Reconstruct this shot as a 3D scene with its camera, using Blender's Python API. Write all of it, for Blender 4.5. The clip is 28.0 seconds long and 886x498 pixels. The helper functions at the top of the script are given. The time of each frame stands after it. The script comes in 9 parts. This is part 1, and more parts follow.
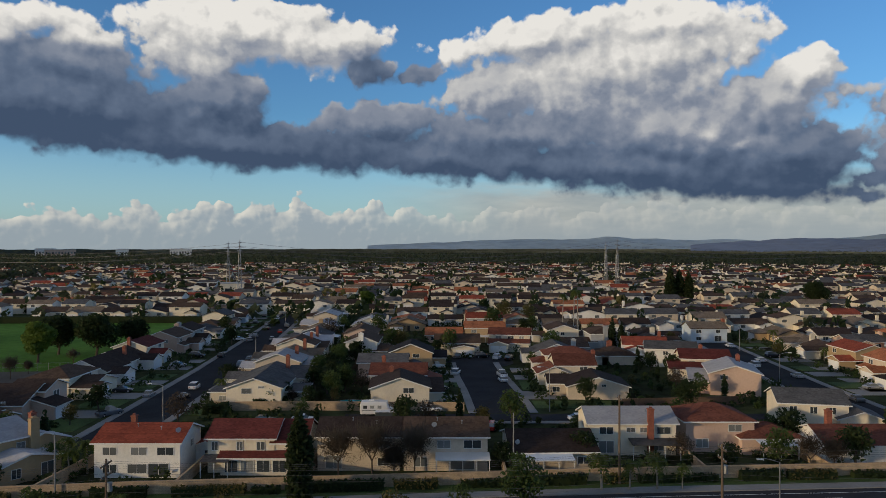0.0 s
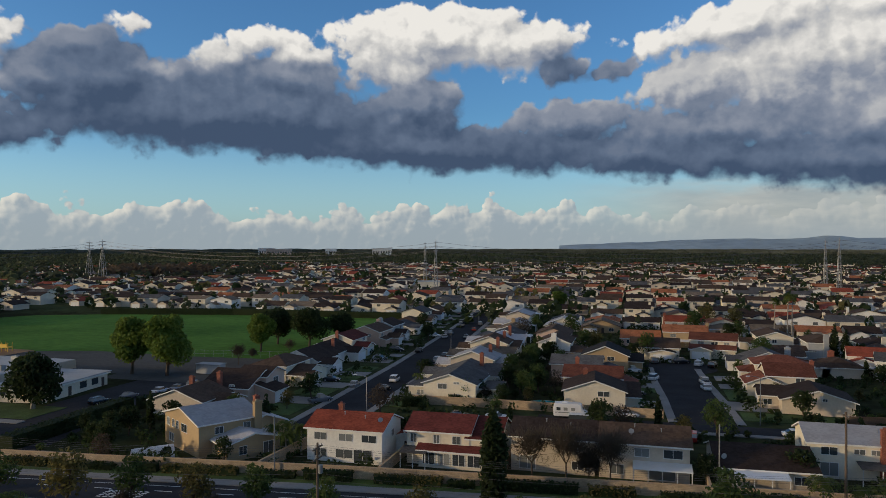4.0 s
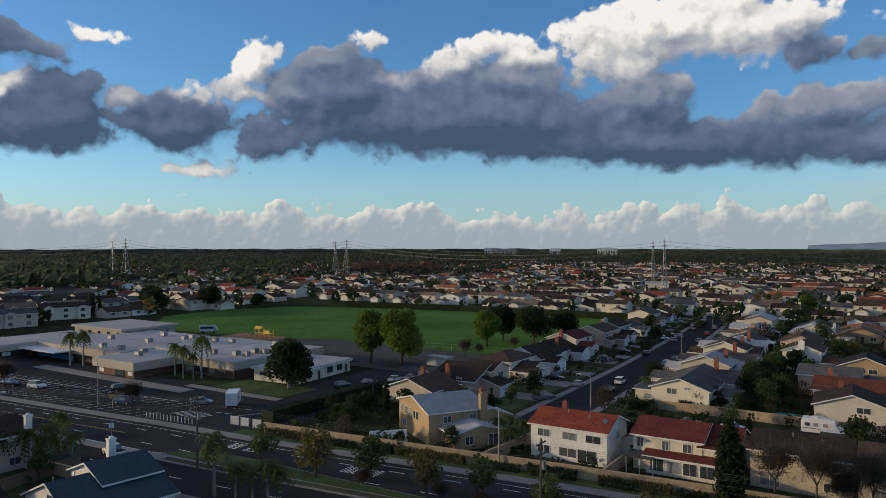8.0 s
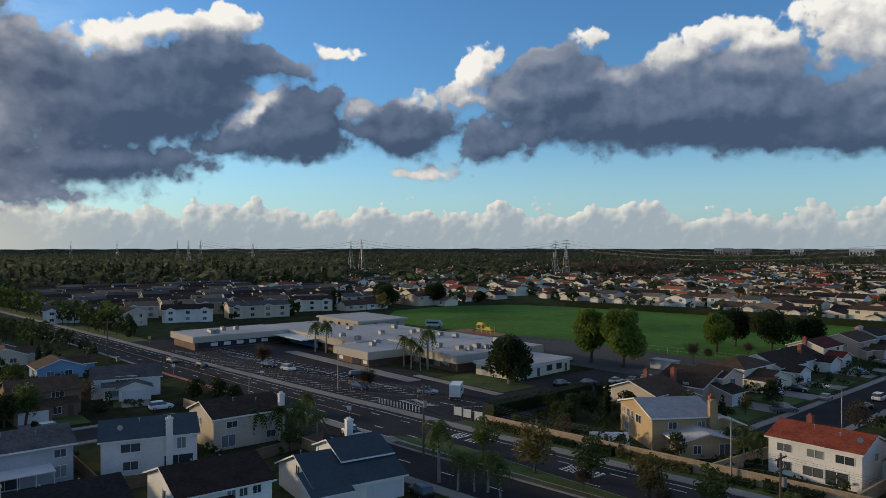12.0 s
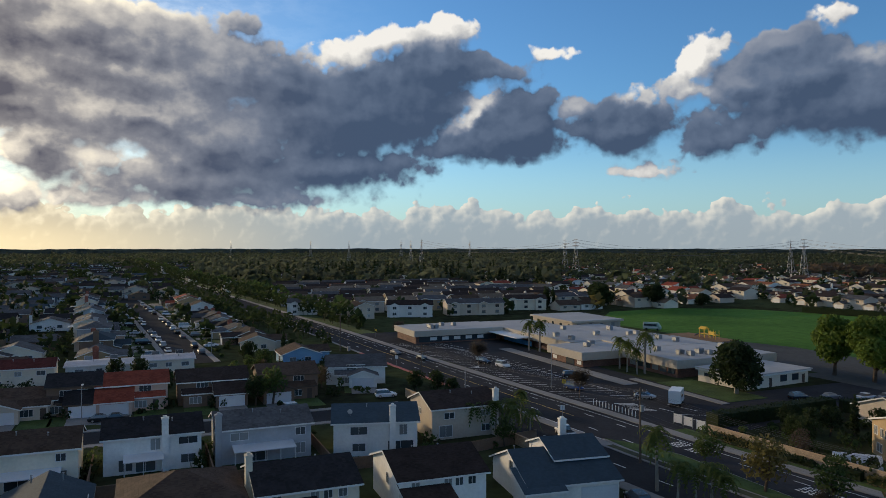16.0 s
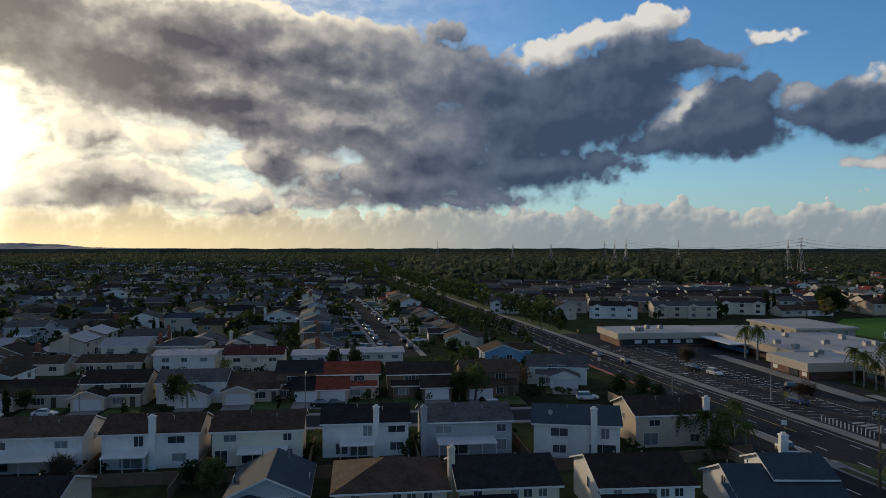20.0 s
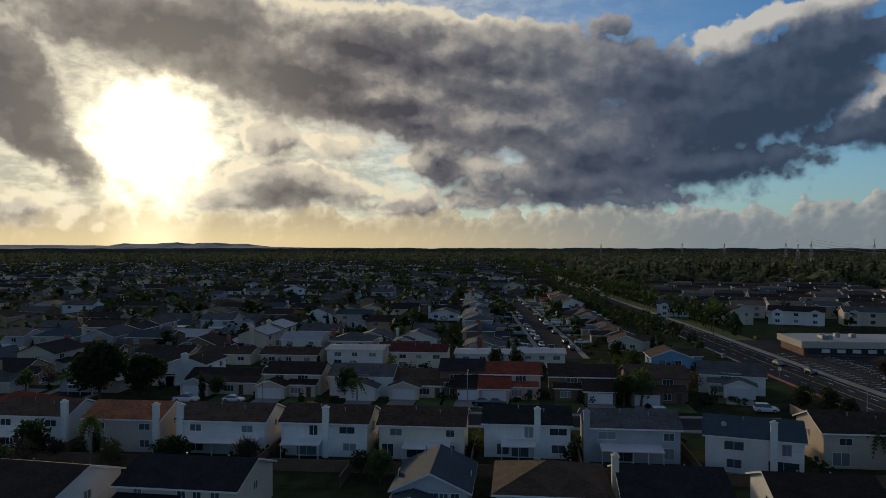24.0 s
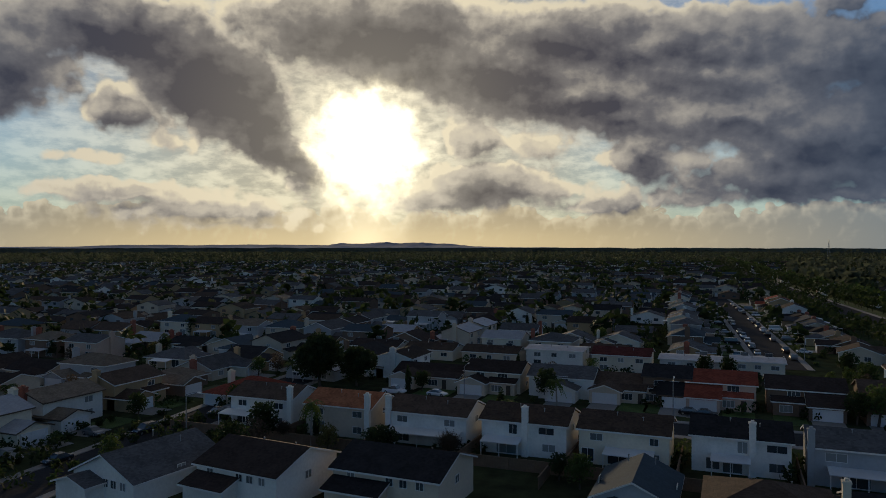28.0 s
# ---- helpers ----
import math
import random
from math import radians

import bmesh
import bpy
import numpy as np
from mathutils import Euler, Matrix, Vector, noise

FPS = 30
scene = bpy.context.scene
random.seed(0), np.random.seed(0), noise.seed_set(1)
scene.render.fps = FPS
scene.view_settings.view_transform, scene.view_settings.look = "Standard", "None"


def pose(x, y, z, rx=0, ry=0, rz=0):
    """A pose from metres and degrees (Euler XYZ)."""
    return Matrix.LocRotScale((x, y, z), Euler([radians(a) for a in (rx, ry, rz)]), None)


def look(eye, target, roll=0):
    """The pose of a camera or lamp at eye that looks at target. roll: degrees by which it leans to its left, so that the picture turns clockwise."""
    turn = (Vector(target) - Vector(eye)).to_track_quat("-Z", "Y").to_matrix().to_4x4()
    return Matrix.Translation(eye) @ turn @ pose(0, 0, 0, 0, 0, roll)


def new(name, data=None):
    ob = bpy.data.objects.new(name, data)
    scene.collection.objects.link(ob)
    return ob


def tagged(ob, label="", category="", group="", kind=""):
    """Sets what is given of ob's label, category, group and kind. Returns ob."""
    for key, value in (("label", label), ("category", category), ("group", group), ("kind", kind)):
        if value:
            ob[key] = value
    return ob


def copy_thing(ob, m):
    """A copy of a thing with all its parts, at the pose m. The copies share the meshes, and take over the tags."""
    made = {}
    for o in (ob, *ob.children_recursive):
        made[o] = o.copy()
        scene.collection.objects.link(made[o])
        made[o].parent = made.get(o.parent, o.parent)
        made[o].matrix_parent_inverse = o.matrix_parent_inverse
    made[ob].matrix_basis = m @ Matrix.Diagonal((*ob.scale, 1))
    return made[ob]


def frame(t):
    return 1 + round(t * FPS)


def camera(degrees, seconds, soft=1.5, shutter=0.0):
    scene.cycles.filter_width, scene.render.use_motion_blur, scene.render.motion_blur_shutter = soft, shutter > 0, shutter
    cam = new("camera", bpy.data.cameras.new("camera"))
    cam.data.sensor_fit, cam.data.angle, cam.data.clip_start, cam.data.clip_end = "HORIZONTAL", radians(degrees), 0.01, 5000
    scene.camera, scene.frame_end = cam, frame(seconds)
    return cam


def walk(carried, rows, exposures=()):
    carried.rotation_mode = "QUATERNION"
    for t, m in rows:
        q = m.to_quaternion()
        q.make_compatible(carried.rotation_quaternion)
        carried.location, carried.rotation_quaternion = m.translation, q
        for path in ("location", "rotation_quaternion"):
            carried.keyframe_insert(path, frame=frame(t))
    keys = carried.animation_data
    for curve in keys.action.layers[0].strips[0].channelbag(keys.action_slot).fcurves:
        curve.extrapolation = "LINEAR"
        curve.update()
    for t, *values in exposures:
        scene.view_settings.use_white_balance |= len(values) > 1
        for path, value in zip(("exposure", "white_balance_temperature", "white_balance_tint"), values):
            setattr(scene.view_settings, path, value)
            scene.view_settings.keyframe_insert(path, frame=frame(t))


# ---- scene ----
cam = camera(63.28, 28.0, soft=0.7)
# seconds, eye x y z, heading, tilt
ROWS = [
    (0.0, -0.00, -0.00, 34.68, 0.00, -0.29),
    (0.5, -0.08, 0.11, 34.71, 1.87, -0.29),
    (1.0, -0.15, 0.22, 34.72, 3.72, -0.29),
    (1.5, -0.21, 0.32, 34.72, 5.50, -0.29),
    (2.0, -0.27, 0.42, 34.71, 7.30, -0.29),
    (2.5, -0.31, 0.52, 34.69, 9.16, -0.29),
    (3.0, -0.36, 0.61, 34.66, 11.13, -0.29),
    (3.5, -0.39, 0.70, 34.62, 13.11, -0.29),
    (5.5, -0.50, 1.00, 34.40, 21.85, -0.29),
    (6.0, -0.52, 1.07, 34.33, 24.07, -0.29),
    (6.5, -0.54, 1.12, 34.26, 26.30, -0.29),
    (7.0, -0.56, 1.17, 34.19, 28.53, -0.29),
    (7.5, -0.58, 1.22, 34.12, 30.71, -0.29),
    (8.0, -0.60, 1.26, 34.05, 32.90, -0.29),
    (8.5, -0.62, 1.29, 33.99, 35.12, -0.29),
    (9.0, -0.65, 1.32, 33.92, 37.36, -0.29),
    (9.5, -0.67, 1.35, 33.85, 39.59, -0.29),
    (10.0, -0.69, 1.37, 33.79, 41.84, -0.29),
    (10.5, -0.72, 1.40, 33.72, 44.07, -0.29),
    (11.0, -0.75, 1.42, 33.66, 46.21, -0.29),
    (11.5, -0.77, 1.44, 33.60, 48.27, -0.29),
    (12.0, -0.80, 1.47, 33.55, 50.27, -0.29),
    (12.5, -0.83, 1.49, 33.49, 52.31, -0.29),
    (14.5, -0.97, 1.63, 33.31, 60.85, -0.29),
    (15.0, -1.01, 1.67, 33.27, 62.97, -0.29),
    (15.5, -1.05, 1.72, 33.24, 65.09, -0.29),
    (16.0, -1.09, 1.77, 33.21, 67.21, -0.29),
    (16.5, -1.13, 1.82, 33.19, 69.31, -0.29),
    (17.0, -1.18, 1.87, 33.17, 71.36, -0.29),
    (17.5, -1.22, 1.92, 33.15, 73.47, -0.29),
    (18.0, -1.26, 1.97, 33.14, 75.57, -0.29),
    (18.5, -1.31, 2.02, 33.14, 77.69, -0.30),
    (19.0, -1.36, 2.06, 33.13, 79.67, -0.30),
    (19.5, -1.40, 2.10, 33.13, 81.46, -0.30),
    (20.0, -1.45, 2.13, 33.14, 83.22, -0.31),
    (20.5, -1.50, 2.16, 33.15, 84.86, -0.31),
    (21.0, -1.54, 2.18, 33.16, 86.28, -0.32),
    (21.5, -1.59, 2.19, 33.18, 87.71, -0.32),
    (23.5, -1.77, 2.18, 33.28, 94.28, -0.33),
    (24.0, -1.82, 2.17, 33.31, 96.05, -0.34),
    (24.5, -1.86, 2.16, 33.34, 97.82, -0.34),
    (25.0, -1.90, 2.14, 33.36, 99.62, -0.34),
    (25.5, -1.94, 2.13, 33.39, 101.47, -0.35),
    (26.0, -1.98, 2.13, 33.41, 103.47, -0.35),
    (26.5, -2.02, 2.12, 33.42, 105.51, -0.36),
    (27.0, -2.06, 2.12, 33.44, 107.53, -0.36),
    (27.5, -2.10, 2.13, 33.44, 109.52, -0.36),
    (28.0, -2.13, 2.14, 33.44, 111.87, -0.37),
]
EXPOSURES = [(0.0, 0.0), (4.0, 0.06), (10.0, 0.2), (16.0, 0.16), (18.0, 0.04), (21.0, -0.3), (24.0, -0.64), (26.0, -0.7), (28.0, -0.8)]
walk(cam, [(t, pose(x, y, z, 90 + tilt, 0, yaw)) for t, x, y, z, yaw, tilt in ROWS], EXPOSURES)

# ---- sky, sun ----
SUN_AZ, SUN_EL = 118.0, 8.0        # heading of the sun (left of ahead) and its height, degrees
sun_dir = Vector((-math.sin(radians(SUN_AZ)) * math.cos(radians(SUN_EL)),
                  math.cos(radians(SUN_AZ)) * math.cos(radians(SUN_EL)), math.sin(radians(SUN_EL))))
sun_lamp = new("sun", bpy.data.lights.new("sun", "SUN"))
sun_lamp.data.energy, sun_lamp.data.angle, sun_lamp.data.color = 2.1, radians(2.0), (1.0, 0.76, 0.46)
sun_lamp.matrix_world = look(sun_dir * 1000, (0, 0, 0))


class Nodes:
    """A short way to write node trees: n.math("ADD", a, b), n.noise(v, 3.0)."""

    def __init__(self, tree):
        self.tree = tree

    def put(self, socket, value):
        if isinstance(value, bpy.types.NodeSocket):
            self.tree.links.new(value, socket)
        elif value is not None:
            socket.default_value = value

    def node(self, kind):
        return self.tree.nodes.new(kind)

    def math(self, op, a, b=None, c=None, clamp=False):
        nd = self.node("ShaderNodeMath")
        nd.operation, nd.use_clamp = op, clamp
        for i, v in enumerate((a, b, c)):
            self.put(nd.inputs[i], v)
        return nd.outputs[0]

    def vec(self, op, a, b=None, c=None, out=0):
        nd = self.node("ShaderNodeVectorMath")
        nd.operation = op
        self.put(nd.inputs[0], a)
        self.put(nd.inputs[1], b)
        self.put(nd.inputs[2], c)
        return nd.outputs[out]

    def scale(self, v, k):
        nd = self.node("ShaderNodeVectorMath")
        nd.operation = "SCALE"
        self.put(nd.inputs[0], v)
        self.put(nd.inputs[3], k)
        return nd.outputs[0]

    def noise(self, v, scale, detail=4.0, rough=0.55, out=0):
        nd = self.node("ShaderNodeTexNoise")
        self.put(nd.inputs["Vector"], v)
        self.put(nd.inputs["Scale"], scale)
        self.put(nd.inputs["Detail"], detail)
        self.put(nd.inputs["Roughness"], rough)
        return nd.outputs[out]

    def puffs(self, v, scale, smooth=0.6):
        """Rounded billows: high in the middle of each puff."""
        nd = self.node("ShaderNodeTexVoronoi")
        nd.feature = "SMOOTH_F1"
        self.put(nd.inputs["Vector"], v)
        self.put(nd.inputs["Scale"], scale)
        self.put(nd.inputs["Smoothness"], smooth)
        return self.math("SUBTRACT", 0.5, nd.outputs["Distance"])

    def step(self, v, a, b, lo=0.0, hi=1.0):
        nd = self.node("ShaderNodeMapRange")
        nd.interpolation_type = "SMOOTHSTEP"
        for i, x in enumerate((v, a, b, lo, hi)):
            self.put(nd.inputs[i], x)
        return nd.outputs[0]

    def mix(self, f, a, b, mode="MIX"):
        nd = self.node("ShaderNodeMix")
        nd.data_type, nd.blend_type = "RGBA", mode
        self.put(nd.inputs[0], f)
        self.put(nd.inputs[6], a)
        self.put(nd.inputs[7], b)
        return nd.outputs[2]

    def join(self, x, y, z=0.0):
        nd = self.node("ShaderNodeCombineXYZ")
        for i, v in enumerate((x, y, z)):
            self.put(nd.inputs[i], v)
        return nd.outputs[0]

    def split(self, v):
        nd = self.node("ShaderNodeSeparateXYZ")
        self.put(nd.inputs[0], v)
        return nd.outputs


def rgb(r, g, b):
    return (r, g, b, 1.0)


# cumulus banks round the sky: heading (left of ahead), height, half width, half height, slant (degrees), brightness
BANKS = []


def bank(az, el, rx, ry, slant=0, tone=0.3):
    BANKS.append((az, el, rx, ry, slant, tone))


# the northern bank with its white towers
bank(28.4, 10.1, 9.7, 2.86, -8, 0.12), bank(30.2, 8.4, 10.8, 1.29, -6, 0), bank(11.9, 7.4, 11.5, 1.60, -5, 0.04), bank(-5.9, 6.5, 13.1, 1.60, -3, 0.08), bank(-22.1, 4.6, 10.9, 1.62, -4, 0.02), bank(0.3, 7.1, 9.4, 1.98, -4, 0.14)
bank(-14.4, 5.9, 10.6, 1.97, -4, 0.16), bank(16.3, 16, 8.2, 2.64, 0, 1), bank(18.8, 13.6, 3.8, 1.65, 0, 0.8), bank(9.7, 15.5, 5.8, 2.33, 0, 0.9), bank(30, 15.1, 1.2, 0.77, 0, 0.95), bank(33.3, 14, 1.0, 1.02, 0, 0.8)
bank(27.4, 14.3, 1.4, 1.32, 0, 0.75), bank(29.1, 13, 4.8, 1.22, 0, 0.22), bank(5.9, 13.6, 1.8, 1.53, 0, 0.12), bank(1.9, 13.5, 1.9, 0.90, 15, 0.15), bank(17.1, 10.8, 4.0, 2.63, 0, 0.25), bank(4.8, 9.6, 5.4, 1.71, 0, 0.34)
bank(-12.3, 12.9, 10.0, 4.33, 0, 0.8), bank(-8.1, 16, 6.5, 1.85, 8, 0.95), bank(-17.2, 16.5, 6.3, 2.02, 0, 1), bank(-16.4, 14.1, 6.8, 2.54, 0, 0.9), bank(-0.6, 14.8, 1.4, 0.99, 0, 0.98), bank(-4.1, 11.8, 4.0, 2.59, 0, 0.62)
bank(-5.9, 8.8, 9.2, 1.78, 0, 0.3), bank(-18.3, 8.9, 9.3, 3.13, 0, 0.5), bank(-25.6, 6.6, 6.2, 2.35, 0, 0.16), bank(-22.4, 13.8, 1.5, 1.45, 0, 0.95), bank(-24.6, 15.4, 0.9, 0.95, 0, 0.95), bank(-26.8, 12, 2.5, 2.13, 0, 0.95)
bank(-24.9, 10.7, 4.2, 1.78, 0, 0.6), bank(-19.5, 8.4, 2.4, 0.99, 10, 0.95), bank(-22.8, 7.7, 2.2, 0.52, 5, 0.85), bank(31.2, 14.6, 0.7, 0.40, 0, 0.9)
# the grey bank over the field
bank(33.1, 9.8, 14.9, 3.15, 0, 0.1), bank(16.9, 7.8, 12.5, 2.08, -3, 0.08), bank(41.1, 11.8, 5.1, 3.48, 0, 0.12), bank(46.3, 7.8, 2.6, 1.49, 0, 0.08), bank(38.9, 15.8, 1.0, 0.58, 0, 0.85), bank(42.2, 14.5, 1.8, 0.98, 0, 0.3)
bank(32.2, 14.2, 1.9, 0.99, 0, 0.75), bank(29.3, 15.4, 1.4, 0.99, 0, 0.98), bank(26.8, 14.8, 1.9, 1.34, 0, 0.95), bank(27.7, 13, 5.4, 1.70, 0, 0.35), bank(37.1, 13, 1.9, 0.58, 0, 0.5), bank(47.6, 13.8, 2.0, 1.39, 40, 0.98)
bank(48.6, 11.7, 1.8, 1.13, 0, 0.7), bank(45.3, 11.9, 2.1, 1.58, 0, 0.3), bank(53.3, 8.9, 4.2, 2.28, 0, 0.04), bank(51.9, 11.3, 1.0, 0.55, 0, 0.75), bank(61.1, 8.9, 4.0, 2.86, 0, 0.04), bank(64, 11.2, 1.4, 0.62, 0, 0.85)
bank(59.4, 11.3, 2.2, 1.21, 0, 0.08), bank(57, 10.7, 1.5, 0.74, 0, 0.5), bank(58.6, 14.9, 1.5, 0.49, -8, 0.98), bank(63.2, 13.4, 1.8, 0.70, 0, 0.12), bank(51.5, 5.9, 2.2, 0.55, 0, 0.75)
# the western clouds
bank(73.7, 10.4, 10.0, 4.12, 8, 0.03), bank(77.2, 5.9, 9.2, 1.69, 0, 0.08), bank(67.8, 13.9, 4.1, 2.34, 0, 0.06), bank(79.8, 12.3, 3.9, 1.76, 0, 0.06), bank(75, 14.9, 2.7, 1.25, 0, 0.95), bank(71.4, 15.9, 2.7, 0.90, 0, 0.98)
bank(66.9, 16.5, 2.2, 1.17, 0, 1), bank(62.9, 13.5, 2.3, 0.76, 0, 0.12), bank(66.5, 7.8, 2.7, 1.17, 20, 0.1), bank(62, 8.7, 4.5, 2.33, 18, 0.03), bank(64.9, 10.2, 2.3, 0.54, 42, 0.95), bank(91.8, 12.8, 11.2, 3.07, -10, 0.5)
bank(90, 9.6, 8.4, 2.49, 0, 0.45), bank(84.8, 7.7, 5.7, 2.66, 0, 0.26), bank(83.2, 3.6, 10.0, 0.74, 0, 0.35), bank(86, 5, 9.7, 1.62, 0, 0.25), bank(96.8, 14.7, 5.1, 2.35, 0, 0.35), bank(83.2, 16.4, 1.7, 0.87, 0, 0.2)
# the grey bank before the sun
bank(92.3, 14.4, 13.4, 3.22, -5, 0.3), bank(107.1, 13.8, 10.2, 3.28, -5, 0.42), bank(101, 11.3, 11.0, 2.61, 0, 0.42), bank(84.7, 12.6, 5.8, 2.48, 0, 0.3), bank(96.3, 7.1, 2.7, 2.31, 0, 0.4), bank(109, 4.8, 5.0, 1.74, 0, 0.4)
bank(100.1, 3, 4.2, 0.79, 0, 0.36), bank(92.7, 6.4, 2.0, 1.34, 0, 0.5), bank(103.9, 4.4, 3.7, 0.94, 0, 0.45), bank(87.4, 6.4, 2.7, 1.80, 0, 0.3), bank(84.7, 3.7, 8.1, 0.77, 0, 0.15), bank(112.8, 3.3, 6.5, 0.81, 0, 0.36)
bank(90.1, 9.1, 3.1, 1.35, 0, 0.35), bank(92.7, 3.3, 2.7, 0.81, 0, 0.3)
# and round the sun
bank(130.3, 12.4, 8.0, 4.36, -28, 0.16), bank(127.1, 9.2, 3.0, 2.76, -20, 0.22), bank(123.1, 5.7, 2.4, 1.56, -35, 0.22), bank(125.3, 7.6, 2.4, 1.93, -30, 0.2), bank(135.8, 9.7, 2.6, 1.78, 0, 0.34), bank(137.1, 15.6, 8.2, 2.74, 0, 0.3)
bank(117.5, 16.5, 12.7, 3.55, 0, 0.26), bank(106.8, 12.9, 10.4, 3.06, -8, 0.26), bank(114.9, 13.7, 6.2, 1.79, 0, 0.3), bank(107.7, 4.8, 4.5, 1.98, 0, 0.34), bank(111.8, 3.6, 5.8, 1.17, 0, 0.4), bank(109.5, 8.2, 2.2, 1.80, 0, 0.45)
bank(104.6, 7.7, 3.1, 1.35, 0, 0.5), bank(96.6, 6.3, 3.3, 1.59, -20, 0.4), bank(94.4, 8.4, 2.6, 1.32, 0, 0.34), bank(98.3, 3, 2.6, 0.58, 0, 0.26), bank(135.8, 3.8, 7.3, 0.87, 0, 0.4), bank(130.3, 2.5, 7.7, 1.16, 0, 0.34)
bank(128.4, 1.3, 6.3, 0.55, 0, 0.45), bank(102.3, 15.8, 8.5, 2.69, 0, 0.26), bank(132.9, 7.8, 2.2, 0.81, -20, 0.5), bank(138.2, 6.3, 2.7, 0.62, 0, 0.55), bank(97.9, 9.8, 5.3, 2.00, 0, 0.36)
# and round behind
bank(-38, 8, 8, 5, 0, 0.5), bank(-50, 10, 10, 5, 0, 0.6), bank(146, 12, 8, 4, 0, 0.3), bank(165, 14, 14, 5, 0, 0.4), bank(190, 9, 20, 5, 0, 0.6), bank(225, 13, 18, 6, 0, 0.7), bank(262, 9, 20, 5, 0, 0.8)


def cloud_field():
    """Node group: a place on the sky (degrees to the right, degrees up) to the depth inside the banks (degrees) and their brightness."""
    tree = bpy.data.node_groups.new("cloud_field", "ShaderNodeTree")
    tree.interface.new_socket("Vector", in_out="INPUT", socket_type="NodeSocketVector")
    tree.interface.new_socket("Depth", in_out="OUTPUT", socket_type="NodeSocketFloat")
    tree.interface.new_socket("Brightness", in_out="OUTPUT", socket_type="NodeSocketFloat")
    n = Nodes(tree)
    src, dst = n.node("NodeGroupInput"), n.node("NodeGroupOutput")
    p = src.outputs[0]
    wide = n.vec("SUBTRACT", n.noise(p, 0.22, 2.0, 0.5, 1), (0.5, 0.5, 0.5))
    fine = n.vec("SUBTRACT", n.noise(p, 0.6, 3.0, 0.5, 1), (0.5, 0.5, 0.5))
    q = n.vec("ADD", p, n.vec("ADD", n.vec("MULTIPLY", wide, (2.0, 1.0, 0.0)), n.vec("MULTIPLY", fine, (2.4, 1.5, 0.0))))
    q = n.vec("MULTIPLY", q, (1.0, 1.0, 0.0))
    heap = None
    for az, el, rx, ry, slant, tone in BANKS:
        mp = n.node("ShaderNodeMapping")
        mp.vector_type = "TEXTURE"
        n.put(mp.inputs["Vector"], q if heap is None else n.vec("MULTIPLY_ADD", heap, (1e-12, 1e-12, 1e-12), q))
        mp.inputs["Location"].default_value = (-az, el, 0)
        mp.inputs["Rotation"].default_value = (0, 0, radians(slant))
        mp.inputs["Scale"].default_value = (rx, ry, 1)
        one = n.math("SUBTRACT", 1.0, n.vec("LENGTH", mp.outputs[0], out=1))
        deep = n.math("EXPONENT", n.math("MULTIPLY", one, 3.2 * min(rx, ry, 2.6)))
        soft = n.math("EXPONENT", n.math("MULTIPLY_ADD", one, 4.0, -0.5 * math.log(max(ry, 0.3))))
        w = n.join(deep, soft, n.math("MULTIPLY", soft, tone))
        heap = w if heap is None else n.vec("ADD", heap, w)
    crowd, weights, tones = n.split(heap)
    depth = n.math("DIVIDE", n.math("LOGARITHM", n.math("MAXIMUM", crowd, 1e-20), math.e), 3.2)
    tone = n.math("DIVIDE", tones, n.math("MAXIMUM", weights, 1e-20))
    wob = n.vec("ADD", p, n.vec("MULTIPLY", n.vec("SUBTRACT", n.noise(p, 1.3, 3.0, 0.5, 1), (0.5, 0.5, 0.5)), (0.8, 0.8, 0.0)))
    puff = n.math("ADD", n.math("MULTIPLY", n.puffs(wob, 0.5, 0.4), 0.85), n.math("MULTIPLY", n.puffs(wob, 1.3, 0.4), 0.42))
    puff = n.math("ADD", puff, n.math("MULTIPLY", n.puffs(wob, 3.0, 0.5), 0.10))
    puff = n.math("ADD", puff, n.math("MULTIPLY", n.math("SUBTRACT", n.noise(p, 0.8, 5.0, 0.5), 0.5), 0.8))
    # the layered cloud of the west is smoother than the heaps of the north
    swell = n.math("MULTIPLY", n.math("MULTIPLY_ADD", tone, 0.4, 0.75), n.step(n.split(p)[0], -66.0, -88.0, 1.0, 0.7))
    n.put(dst.inputs[0], n.math("MULTIPLY_ADD", n.math("MAXIMUM", puff, -0.32), swell, depth))
    n.put(dst.inputs[1], tone)
    return tree


